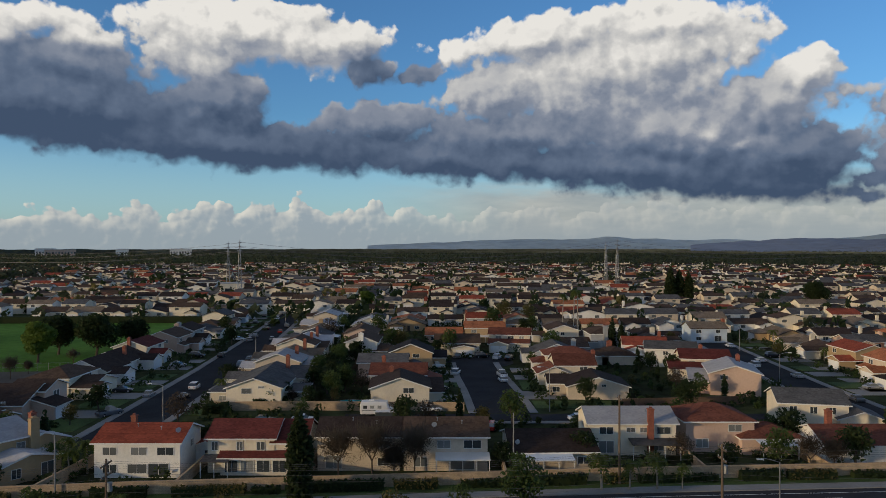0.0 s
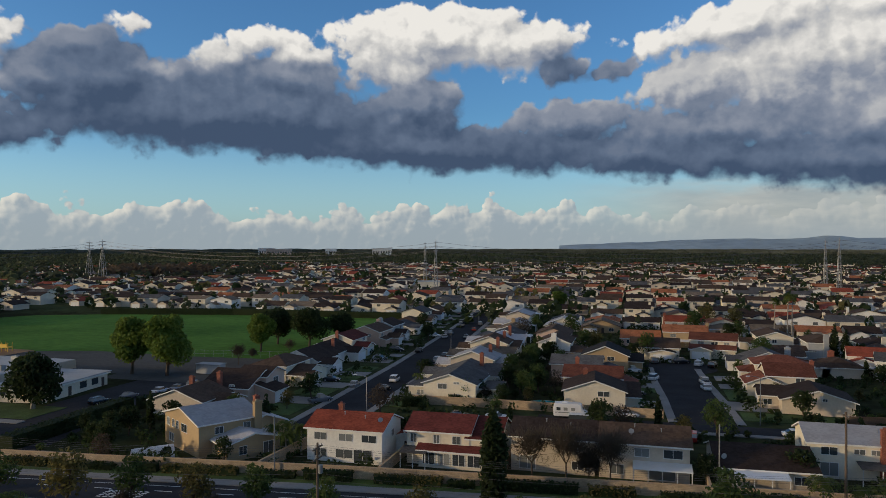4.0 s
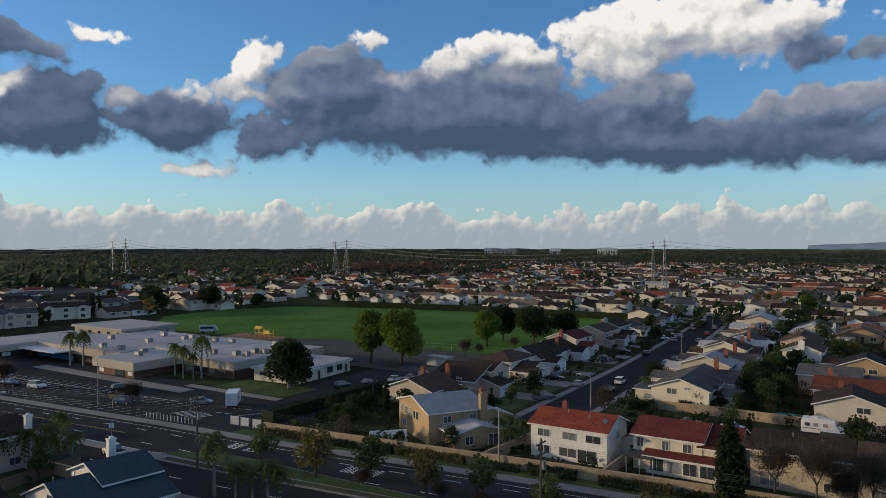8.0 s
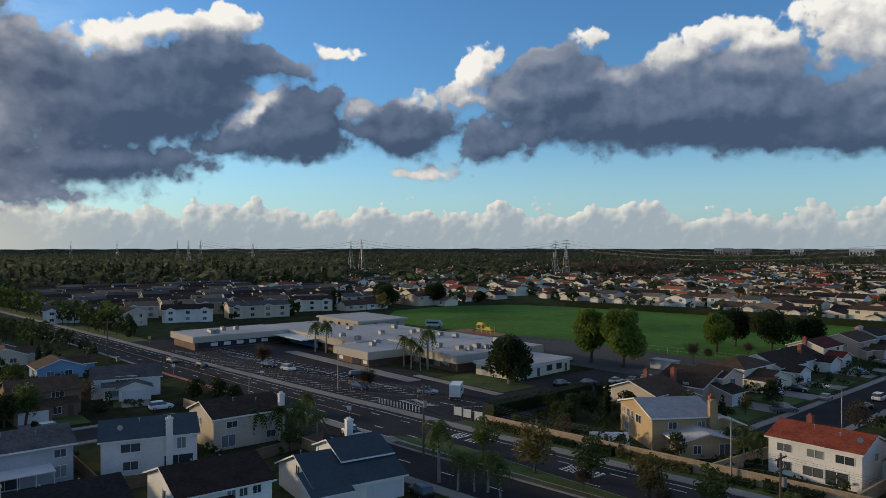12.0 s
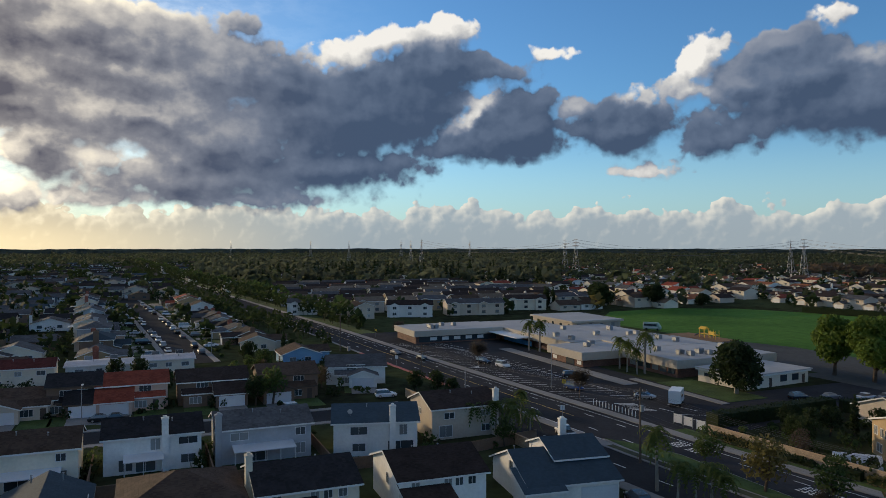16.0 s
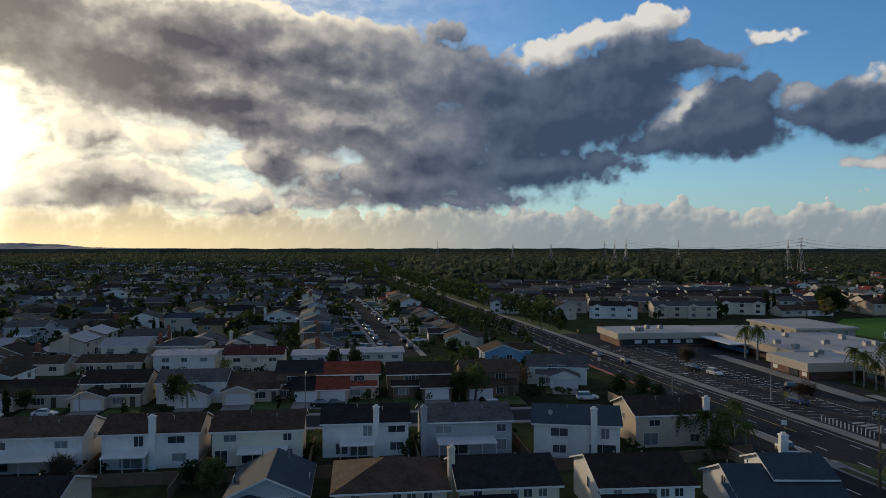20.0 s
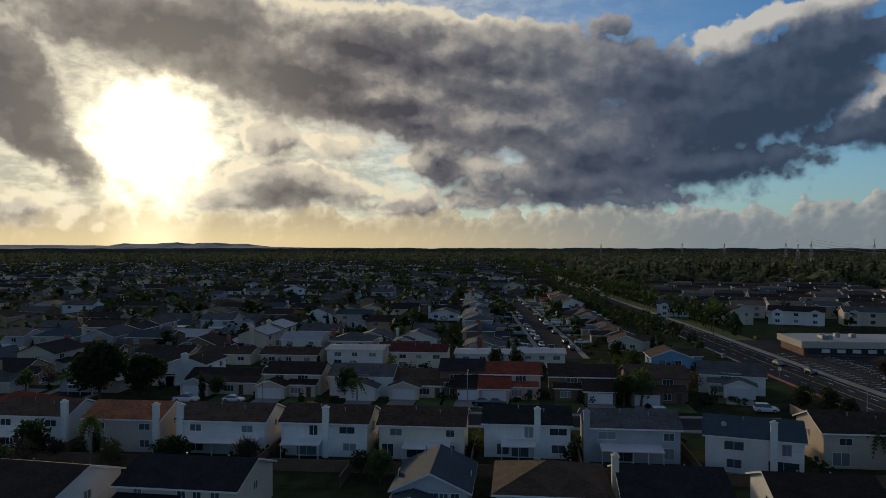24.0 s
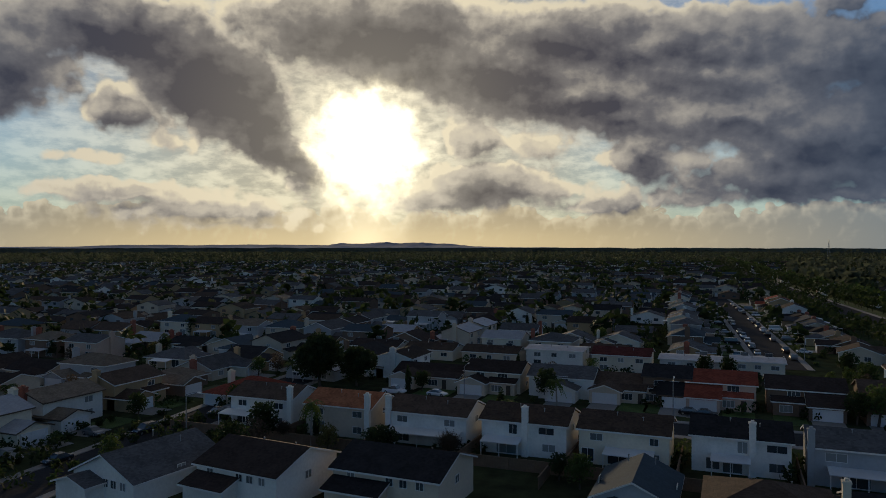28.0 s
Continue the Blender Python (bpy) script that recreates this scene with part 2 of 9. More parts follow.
def low_row():
    """Node group: a place on the sky to the depth below the tops of the far row of cumulus (degrees)."""
    tree = bpy.data.node_groups.new("low_row", "ShaderNodeTree")
    tree.interface.new_socket("Vector", in_out="INPUT", socket_type="NodeSocketVector")
    tree.interface.new_socket("Depth", in_out="OUTPUT", socket_type="NodeSocketFloat")
    n = Nodes(tree)
    src, dst = n.node("NodeGroupInput"), n.node("NodeGroupOutput")
    p = src.outputs[0]
    right, up, _ = n.split(p)
    along = n.join(right, n.math("MULTIPLY", up, 0.15))
    wob = n.vec("ADD", p, n.vec("MULTIPLY", n.vec("SUBTRACT", n.noise(p, 1.8, 2.0, 0.5, 1), (0.5, 0.5, 0.5)), (0.6, 0.4, 0.0)))
    heads = n.math("ADD", n.math("MULTIPLY", n.puffs(wob, 0.5, 0.35), 1.7), n.math("MULTIPLY", n.puffs(wob, 1.3, 0.35), 0.95))
    heads = n.math("ADD", heads, n.math("MULTIPLY", n.puffs(wob, 2.8, 0.35), 0.2))
    tops = n.math("ADD", n.math("MULTIPLY", n.noise(along, 0.21, 1.0, 0.5), 3.4), heads)
    n.put(dst.inputs[0], n.math("SUBTRACT", n.math("ADD", tops, 1.15), up))
    return tree


def make_sky():
    world = bpy.data.worlds.new("sky")
    scene.world = world
    world.use_nodes = True
    world.node_tree.nodes.clear()
    n = Nodes(world.node_tree)
    way = n.node("ShaderNodeTexCoord").outputs["Generated"]
    x, y, z = n.split(way)
    right = n.math("MULTIPLY", n.math("ARCTAN2", x, y), 180 / math.pi)
    # headings run from 90 degrees right of ahead round the left to 270
    right = n.math("SUBTRACT", right, n.math("MULTIPLY", n.math("GREATER_THAN", right, 90.0), 360.0))
    up = n.math("MULTIPLY", n.math("ARCSINE", z), 180 / math.pi)
    place = n.join(right, up)
    air = n.node("ShaderNodeTexSky")
    air.sky_type, air.sun_disc = "NISHITA", False
    air.sun_elevation, air.sun_rotation = radians(SUN_EL), radians(-SUN_AZ)
    air.air_density, air.dust_density, air.ozone_density = 1.0, 0.6, 2.5
    clear = n.mix(1.0, air.outputs[0], rgb(SKY_GAIN * 0.72, SKY_GAIN * 1.09, SKY_GAIN * 1.32), "MULTIPLY")

    # paler towards the horizon
    gain = n.step(up, 11.0, 1.5, 1.0, 1.35)
    clear = n.mix(1.0, clear, n.join(n.math("MULTIPLY", gain, 1.0), gain, n.math("MULTIPLY", gain, 1.12)), "MULTIPLY")
    clear = n.mix(n.step(up, 10.0, 2.0, 0.0, 0.5), clear, rgb(0.34, 0.48, 0.56))
    away = n.math("DEGREES", n.math("ARCCOSINE", n.vec("DOT_PRODUCT", way, tuple(sun_dir), out=1)))
    near_sun = n.step(away, 46.0, 10.0)

    field = cloud_field()
    here, above = n.node("ShaderNodeGroup"), n.node("ShaderNodeGroup")
    here.node_tree = above.node_tree = field
    n.put(here.inputs[0], place)
    n.put(above.inputs[0], n.vec("ADD", place, (-0.55, 0.8, 0.0)))
    thick, tone, lid = here.outputs[0], here.outputs[1], above.outputs[0]
    relief = n.math("SUBTRACT", thick, lid)
    # crisp heads, ragged soft undersides
    cover = n.step(thick, -0.1, n.step(relief, -0.5, 0.3, 0.75, 0.22))
    # brighter where less cloud lies above, darker underneath; billows at two scales; thin rims catch the light
    billow = n.math("SUBTRACT", n.noise(n.vec("MULTIPLY", place, (0.8, 1.2, 1.0)), 0.45, 6.0, 0.55), 0.5)
    shape = n.math("MAXIMUM", n.math("MINIMUM", relief, 0.7), -0.6)
    lit = n.math("ADD", tone, n.math("MULTIPLY", shape, n.math("MULTIPLY_ADD", near_sun, 0.10, n.math("MULTIPLY_ADD", tone, 0.26, 0.18))))
    lit = n.math("ADD", lit, n.math("MULTIPLY", billow, n.math("MULTIPLY_ADD", near_sun, 0.35, n.math("MULTIPLY_ADD", tone, 0.6, 0.22))))
    rim = n.math("MULTIPLY", n.step(thick, 0.75, 0.05), n.step(near_sun, 0.0, 1.0, 0.10, 0.5))
    rim = n.math("MULTIPLY", rim, n.step(relief, -0.2, 0.35, 0.25, 1.7))
    lit = n.math("ADD", lit, rim)
    # against the light thick cloud is dark and thin cloud glows
    lit = n.math("ADD", lit, n.math("MULTIPLY", near_sun, n.math("MULTIPLY", n.math("SUBTRACT", 0.9, n.math("MINIMUM", thick, 2.4)), 0.26)))
    ramp = n.node("ShaderNodeValToRGB")
    n.put(ramp.inputs[0], n.math("MULTIPLY", lit, 0.81))
    e = ramp.color_ramp.elements
    e[0].position, e[0].color = 0.0, rgb(0.052, 0.082, 0.142)
    e[1].position, e[1].color = 1.0, rgb(0.80, 0.775, 0.73)
    for at, col in ((0.2, rgb(0.110, 0.150, 0.226)), (0.45, rgb(0.235, 0.265, 0.33)), (0.78, rgb(0.55, 0.545, 0.535))):
        m = e.new(at)
        m.color = col
    warm = n.node("ShaderNodeValToRGB")
    n.put(warm.inputs[0], lit)
    e = warm.color_ramp.elements
    e[0].position, e[0].color = 0.0, rgb(0.112, 0.104, 0.124)
    e[1].position, e[1].color = 1.0, rgb(1.3, 1.14, 0.82)
    for at, col in ((0.3, rgb(0.30, 0.275, 0.265)), (0.6, rgb(0.85, 0.76, 0.62))):
        m = e.new(at)
        m.color = col
    bank_colour = n.mix(near_sun, ramp.outputs[0], warm.outputs[0])

    # the low row of far cumulus above the haze
    group = low_row()
    row_here, row_above = n.node("ShaderNodeGroup"), n.node("ShaderNodeGroup")
    row_here.node_tree = row_above.node_tree = group
    n.put(row_here.inputs[0], place)
    n.put(row_above.inputs[0], n.vec("ADD", place, (-0.22, 0.16, 0.0)))
    row_depth = row_here.outputs[0]
    row = n.math("MULTIPLY", n.step(row_depth, -0.03, 0.16), 0.95)
    row_lit = n.math("SUBTRACT", n.math("SUBTRACT", row_depth, row_above.outputs[0]), 0.16)
    row_lit = n.math("MULTIPLY_ADD", row_lit, 0.7, n.step(row_depth, 1.9, 0.0, 0.02, 0.5))
    row_lit = n.step(n.math("ADD", row_lit, n.math("MULTIPLY", n.math("SUBTRACT", n.noise(place, 0.7, 4.0, 0.5), 0.5), 0.6)), 0.0, 1.0)
    row_colour = n.mix(row_lit, n.mix(near_sun, rgb(0.30, 0.355, 0.40), rgb(0.72, 0.58, 0.36)), n.mix(near_sun, rgb(0.72, 0.69, 0.61), rgb(1.3, 1.12, 0.76)))

    # high broken cloud over the upper sky: unseen, added to tune the fill light
    fill_veil = n.step(n.math("ADD", n.noise(way, 3.2, 7.0, 0.6), n.step(up, 24.0, 50.0, -0.5, 0.12)), 0.45, 0.62)
    fill_colour = rgb(0.182, 0.182, 0.188)

    glare = n.math("POWER", n.step(away, 54.0, 6.0), 1.9)
    wisps = n.step(n.noise(n.vec("MULTIPLY", place, (0.6, 1.4, 1.0)), 0.7, 6.0, 0.6), 0.35, 0.65)
    clear = n.mix(n.math("MULTIPLY", glare, 0.92), clear, n.mix(wisps, rgb(0.58, 0.50, 0.38), rgb(1.25, 1.09, 0.78)))
    # a pale sheet of rain cloud low in the north-east
    sheet = n.math("MULTIPLY", n.step(right, -9.0, 8.0), n.step(right, 75.0, 45.0))
    sheet = n.math("MULTIPLY", sheet, n.step(n.math("ADD", up, n.math("MULTIPLY", n.noise(n.vec("MULTIPLY", place, (0.5, 2.0, 1.0)), 0.5, 4.0, 0.5), 2.5)), 7.0, 4.6, 0.0, 0.85))
    clear = n.mix(sheet, clear, n.mix(n.noise(n.vec("MULTIPLY", place, (0.35, 1.6, 1.0)), 0.6, 5.0, 0.55), rgb(0.22, 0.25, 0.28), rgb(0.56, 0.53, 0.47)))
    row = n.math("MULTIPLY", row, n.math("SUBTRACT", 1.0, n.math("MULTIPLY", sheet, 0.75)))
    colour = n.mix(row, clear, row_colour)
    colour = n.mix(cover, colour, bank_colour)
    colour = n.mix(fill_veil, colour, fill_colour)
    haze = n.step(up, 2.4, 0.0)
    colour = n.mix(n.math("MULTIPLY", haze, 0.7), colour, n.mix(near_sun, rgb(0.295, 0.35, 0.385), rgb(1.25, 0.98, 0.52)))
    # the sun burning through a gap, and the column of light under it
    ragged = n.math("ADD", away, n.math("MULTIPLY", n.math("SUBTRACT", n.noise(place, 0.5, 4.0, 0.55), 0.5), 6.0))
    burn = n.math("POWER", n.step(ragged, 6.5, 0.0), 1.5)
    burn = n.math("MULTIPLY", burn, n.step(thick, 1.4, 0.1, 0.12, 1.0))
    column = n.math("MULTIPLY", n.step(n.math("ABSOLUTE", n.math("ADD", right, SUN_AZ)), 4.5, 0.0), n.step(up, 7.0, 0.5))
    halo = n.math("POWER", n.step(away, 26.0, 2.0), 2.0)
    burn = n.math("ADD", n.math("MULTIPLY", burn, 6.0), n.math("ADD", n.math("MULTIPLY", column, 0.7), n.math("MULTIPLY", halo, 0.24)))
    colour = n.mix(1.0, colour, n.mix(1.0, rgb(1.0, 0.88, 0.58), n.join(burn, burn, burn), "MULTIPLY"), "ADD")
    low = n.step(up, -0.2, -1.5)
    colour = n.mix(low, colour, rgb(0.03, 0.032, 0.03))
    back = n.node("ShaderNodeBackground")
    n.put(back.inputs["Color"], colour)
    back.inputs["Strength"].default_value = 1.0
    n.put(n.node("ShaderNodeOutputWorld").inputs["Surface"], back.outputs[0])


SKY_GAIN = 0.125
make_sky()

# ---- materials ----
def surface(name, colour, rough=0.8, vary=0.25, grain=1.5, bump=0.0, bump_scale=8.0, random_tint=0.0, metal=0.0, second=None, spec=0.3):
    """A procedural surface: a base colour varied at two scales, with roughness and relief."""
    mat = bpy.data.materials.new(name)
    mat.use_nodes = True
    n = Nodes(mat.node_tree)
    bsdf = mat.node_tree.nodes["Principled BSDF"]
    at = n.node("ShaderNodeTexCoord").outputs["Object"]
    big = n.noise(at, grain * 0.22, 3.0, 0.5)
    small = n.noise(at, grain * 3.0, 4.0, 0.6)
    f = n.math("ADD", n.math("MULTIPLY", big, 0.6), n.math("MULTIPLY", small, 0.4))
    f = n.step(f, 0.3, 0.7)
    dark = rgb(*[c * (1 - vary) for c in colour])
    light = rgb(*[min(1.0, c * (1 + vary * 0.6)) for c in (second or colour)])
    col = n.mix(f, dark, light)
    if random_tint:
        rnd = n.node("ShaderNodeObjectInfo").outputs["Random"]
        k = n.step(rnd, 0.0, 1.0, 1 - random_tint, 1 + random_tint)
        col = n.mix(1.0, col, n.join(k, k, k), "MULTIPLY")
    n.put(bsdf.inputs["Base Color"], col)
    bsdf.inputs["Roughness"].default_value = rough
    bsdf.inputs["Metallic"].default_value = metal
    bsdf.inputs["Specular IOR Level"].default_value = spec
    if bump:
        b = n.node("ShaderNodeBump")
        b.inputs["Strength"].default_value = bump
        b.inputs["Distance"].default_value = 0.05
        n.put(b.inputs["Height"], n.noise(at, bump_scale, 4.0, 0.6))
        n.put(bsdf.inputs["Normal"], b.outputs[0])
    return mat


def roofing(name, colour, course=0.32, rough=0.85, vary=0.35, depth=0.6):
    """Roofing laid in courses: rows across the slope, single pieces told apart by tone, weathering over it all."""
    mat = bpy.data.materials.new(name)
    mat.use_nodes = True
    n = Nodes(mat.node_tree)
    bsdf = mat.node_tree.nodes["Principled BSDF"]
    at = n.node("ShaderNodeTexCoord").outputs["Object"]
    x, y, z = n.split(at)
    rowpos = n.math("DIVIDE", z, course * 0.42)
    edge = n.math("FRACT", rowpos)
    cell = n.join(n.math("FLOOR", n.math("MULTIPLY", x, 2.6)), n.math("FLOOR", n.math("MULTIPLY", y, 2.6)), n.math("FLOOR", rowpos))
    wn = n.node("ShaderNodeTexWhiteNoise")
    n.put(wn.inputs["Vector"], cell)
    worn = n.noise(at, 0.35, 4.0, 0.6)
    f = n.math("ADD", n.math("MULTIPLY", wn.outputs["Value"], 0.28), n.math("MULTIPLY", worn, 0.9))
    col = n.mix(n.step(f, 0.25, 0.95), rgb(*[c * (1 - vary) for c in colour]), rgb(*[min(1, c * (1 + vary)) for c in colour]))
    rnd = n.node("ShaderNodeObjectInfo").outputs["Random"]
    k = n.step(rnd, 0.0, 1.0, 0.82, 1.18)
    col = n.mix(1.0, col, n.join(k, k, k), "MULTIPLY")
    n.put(bsdf.inputs["Base Color"], col)
    bsdf.inputs["Roughness"].default_value = rough
    bsdf.inputs["Specular IOR Level"].default_value = 0.1
    b = n.node("ShaderNodeBump")
    b.inputs["Strength"].default_value = depth
    b.inputs["Distance"].default_value = 0.06
    n.put(b.inputs["Height"], n.math("ADD", edge, n.math("MULTIPLY", wn.outputs["Value"], 0.3)))
    n.put(bsdf.inputs["Normal"], b.outputs[0])
    return mat


def pane_glass(name, tint=(0.045, 0.055, 0.062)):
    mat = bpy.data.materials.new(name)
    mat.use_nodes = True
    n = Nodes(mat.node_tree)
    bsdf = mat.node_tree.nodes["Principled BSDF"]
    rnd = n.node("ShaderNodeObjectInfo").outputs["Random"]
    col = n.mix(n.step(rnd, 0.3, 1.0), rgb(*tint), rgb(0.30, 0.31, 0.30))
    n.put(bsdf.inputs["Base Color"], col)
    bsdf.inputs["Roughness"].default_value = 0.08
    bsdf.inputs["Specular IOR Level"].default_value = 0.7
    return mat


def stone_tile(name, colour, size, joint=0.06, vary=0.2, rough=0.85):
    """Blocks or slabs: brick texture at real size on object coordinates."""
    mat = bpy.data.materials.new(name)
    mat.use_nodes = True
    n = Nodes(mat.node_tree)
    bsdf = mat.node_tree.nodes["Principled BSDF"]
    at = n.node("ShaderNodeTexCoord").outputs["Object"]
    x, y, z = n.split(at)
    br = n.node("ShaderNodeTexBrick")
    n.put(br.inputs["Vector"], n.join(n.math("ADD", x, n.math("MULTIPLY", y, 0.37)), z))
    br.inputs["Color1"].default_value = rgb(*[c * (1 - vary) for c in colour])
    br.inputs["Color2"].default_value = rgb(*[min(1, c * (1 + vary)) for c in colour])
    br.inputs["Mortar"].default_value = rgb(*[c * 0.7 for c in colour])
    br.inputs["Scale"].default_value = 1.0
    br.inputs["Brick Width"].default_value, br.inputs["Row Height"].default_value = size
    br.inputs["Mortar Size"].default_value = joint * 0.25
    stain = n.noise(at, 0.5, 4.0, 0.6)
    k = n.step(stain, 0.3, 0.7, 0.75, 1.1)
    n.put(bsdf.inputs["Base Color"], n.mix(1.0, br.outputs[0], n.join(k, k, k), "MULTIPLY"))
    bsdf.inputs["Roughness"].default_value = rough
    return mat


def leafy(name, dark, light, thin=0.42):
    mat = bpy.data.materials.new(name)
    mat.use_nodes = True
    n = Nodes(mat.node_tree)
    bsdf = mat.node_tree.nodes["Principled BSDF"]
    geo = n.node("ShaderNodeNewGeometry")
    rnd = n.node("ShaderNodeObjectInfo").outputs["Random"]
    f = n.math("ADD", n.math("MULTIPLY_ADD", geo.outputs["Random Per Island"], 0.5, 0.12), n.math("MULTIPLY", rnd, 0.35))
    n.put(bsdf.inputs["Base Color"], n.mix(n.step(f, 0.0, 1.0), rgb(*dark), rgb(*light)))
    bsdf.inputs["Roughness"].default_value = 0.7
    bsdf.inputs["Specular IOR Level"].default_value = 0.2
    # thin leaves let some light through
    glow, both = n.node("ShaderNodeBsdfTranslucent"), n.node("ShaderNodeMixShader")
    n.put(glow.inputs["Color"], n.mix(n.step(f, 0.0, 1.0), rgb(*[c * 1.6 for c in dark]), rgb(*[c * 1.6 for c in light])))
    n.put(both.inputs[0], thin)
    n.put(both.inputs[1], bsdf.outputs[0])
    n.put(both.inputs[2], glow.outputs[0])
    n.put(mat.node_tree.nodes["Material Output"].inputs["Surface"], both.outputs[0])
    return mat


WALLS = {
    "white": surface("stucco_white", (0.79, 0.765, 0.71), vary=0.16, grain=0.8, bump=0.15, bump_scale=20, random_tint=0.06),
    "cream": surface("stucco_cream", (0.74, 0.66, 0.52), vary=0.14, grain=0.8, bump=0.15, bump_scale=20, random_tint=0.08),
    "beige": surface("stucco_beige", (0.60, 0.51, 0.40), vary=0.15, grain=0.8, bump=0.15, bump_scale=20, random_tint=0.08),
    "pink": surface("stucco_pink", (0.60, 0.43, 0.34), vary=0.14, grain=0.8, bump=0.15, bump_scale=20, random_tint=0.08),
    "tan": surface("stucco_tan", (0.42, 0.30, 0.17), vary=0.15, grain=0.8, bump=0.15, bump_scale=20, random_tint=0.06),
    "grey": surface("stucco_grey", (0.42, 0.43, 0.44), vary=0.15, grain=0.8, bump=0.15, bump_scale=20, random_tint=0.08),
    "brown": surface("wood_siding_brown", (0.20, 0.13, 0.09), vary=0.2, grain=0.8, bump=0.2, bump_scale=16, random_tint=0.08),
    "blue": surface("siding_blue", (0.18, 0.34, 0.50), vary=0.12, grain=0.8, random_tint=0.05),
    "paleblue": surface("siding_pale_blue", (0.52, 0.60, 0.68), vary=0.12, grain=0.8, random_tint=0.05),
}
ROOFS = {
    "brown": roofing("shingle_brown", (0.042, 0.030, 0.026)),
    "umber": roofing("shingle_umber", (0.080, 0.054, 0.040)),
    "grey": roofing("shingle_grey", (0.098, 0.097, 0.100)),
    "dark": roofing("shingle_charcoal", (0.024, 0.023, 0.025)),
    "red": roofing("tile_red", (0.27, 0.068, 0.042), depth=1.0),
    "maroon": roofing("tile_maroon", (0.125, 0.035, 0.03), depth=1.0),
    "orange": roofing("tile_orange", (0.34, 0.13, 0.065), depth=1.0),
    "sand": roofing("shingle_sand", (0.20, 0.155, 0.115)),
    "pale": roofing("roof_coating_pale", (0.42, 0.42, 0.44), vary=0.15, depth=0.25),
    "rust": roofing("tile_rust", (0.155, 0.058, 0.040), depth=1.0),
    "slate": roofing("shingle_slate", (0.046, 0.068, 0.086), vary=0.16, depth=0.3),
}
TRIM = surface("white_trim", (0.76, 0.75, 0.72), rough=0.5, vary=0.1)
DARK_TRIM = surface("dark_trim", (0.09, 0.065, 0.05), rough=0.6, vary=0.2)
GARAGE = surface("garage_paint", (0.72, 0.72, 0.72), rough=0.5, vary=0.08, random_tint=0.1)
GLASS = pane_glass("window_glass")
BRICK_RED = stone_tile("brick_red", (0.33, 0.11, 0.07), (0.22, 0.075))
BRICK_DARK = stone_tile("brick_brown", (0.20, 0.10, 0.07), (0.22, 0.075))
BLOCK_WALL = stone_tile("garden_block_wall", (0.46, 0.34, 0.22), (0.41, 0.2), vary=0.12)
BLOCK_CAP = surface("garden_wall_cap", (0.52, 0.36, 0.22), vary=0.15)
ASPHALT = surface("asphalt", (0.045, 0.046, 0.050), rough=0.9, vary=0.25, grain=0.6, bump=0.2, bump_scale=30, spec=0.02)
ASPHALT_OLD = surface("asphalt_worn", (0.052, 0.053, 0.058), rough=0.9, vary=0.25, grain=0.4, bump=0.2, bump_scale=30, spec=0.02)
CONCRETE = surface("concrete", (0.27, 0.262, 0.25), rough=0.9, vary=0.2, grain=0.7)
PAINT = surface("road_paint", (0.80, 0.80, 0.78), rough=0.7, vary=0.25, grain=2.0)
RED_PAINT = surface("red_kerb_paint", (0.42, 0.13, 0.11), rough=0.7, vary=0.25, grain=2.0)
YELLOW = surface("yellow_paint", (0.75, 0.48, 0.06), rough=0.5, vary=0.15)
LAWN = surface("lawn", (0.050, 0.090, 0.022), rough=0.95, vary=0.35, grain=0.8, bump=0.5, bump_scale=25, second=(0.075, 0.12, 0.03))
FIELD = surface("field_grass", (0.060, 0.165, 0.016), rough=0.95, vary=0.3, grain=0.10, bump=0.4, bump_scale=15, second=(0.09, 0.20, 0.03), spec=0.1)
SOIL = surface("garden_soil", (0.055, 0.049, 0.038), rough=0.95, vary=0.45, grain=0.35, second=(0.075, 0.085, 0.04))
GROUND = surface("ground_earth", (0.040, 0.038, 0.030), rough=0.95, vary=0.5, grain=0.08, second=(0.06, 0.075, 0.035), spec=0.0)
SAND = surface("play_sand", (0.36, 0.20, 0.10), rough=0.95, vary=0.2)
BARK = surface("bark", (0.10, 0.075, 0.055), rough=0.95, vary=0.35, grain=3.0)
PALE_BARK = surface("bark_pale", (0.30, 0.27, 0.23), rough=0.95, vary=0.3, grain=3.0)
POLE_WOOD = surface("pole_wood", (0.13, 0.095, 0.07), rough=0.9, vary=0.3, grain=2.0)
STEEL = surface("galvanised_steel", (0.30, 0.31, 0.32), rough=0.5, vary=0.2, metal=0.6)
WIRE = surface("wire", (0.12, 0.12, 0.13), rough=0.5, vary=0.1)
LEAF_DARK = leafy("leaves_dark", (0.012, 0.022, 0.010), (0.045, 0.065, 0.022))
LEAF_MID = leafy("leaves_mid", (0.025, 0.045, 0.014), (0.085, 0.12, 0.035))
LEAF_BRIGHT = leafy("leaves_bright", (0.055, 0.090, 0.016), (0.14, 0.20, 0.040))
LEAF_OLIVE = leafy("leaves_olive", (0.045, 0.045, 0.018), (0.15, 0.13, 0.045))
LEAF_RUST = leafy("leaves_rust", (0.050, 0.038, 0.028), (0.11, 0.082, 0.056))
PALM_LEAF = leafy("palm_fronds", (0.040, 0.062, 0.016), (0.12, 0.15, 0.036))
TWIG = leafy("bare_twigs", (0.036, 0.029, 0.022), (0.085, 0.068, 0.050))
# far trees are paler: aerial haze is put into their base colours
HAZED_TREES = surface("hazed_tree_mass", (0.070, 0.078, 0.066), rough=1.0, vary=0.45, grain=0.02, second=(0.095, 0.105, 0.085), spec=0.05)
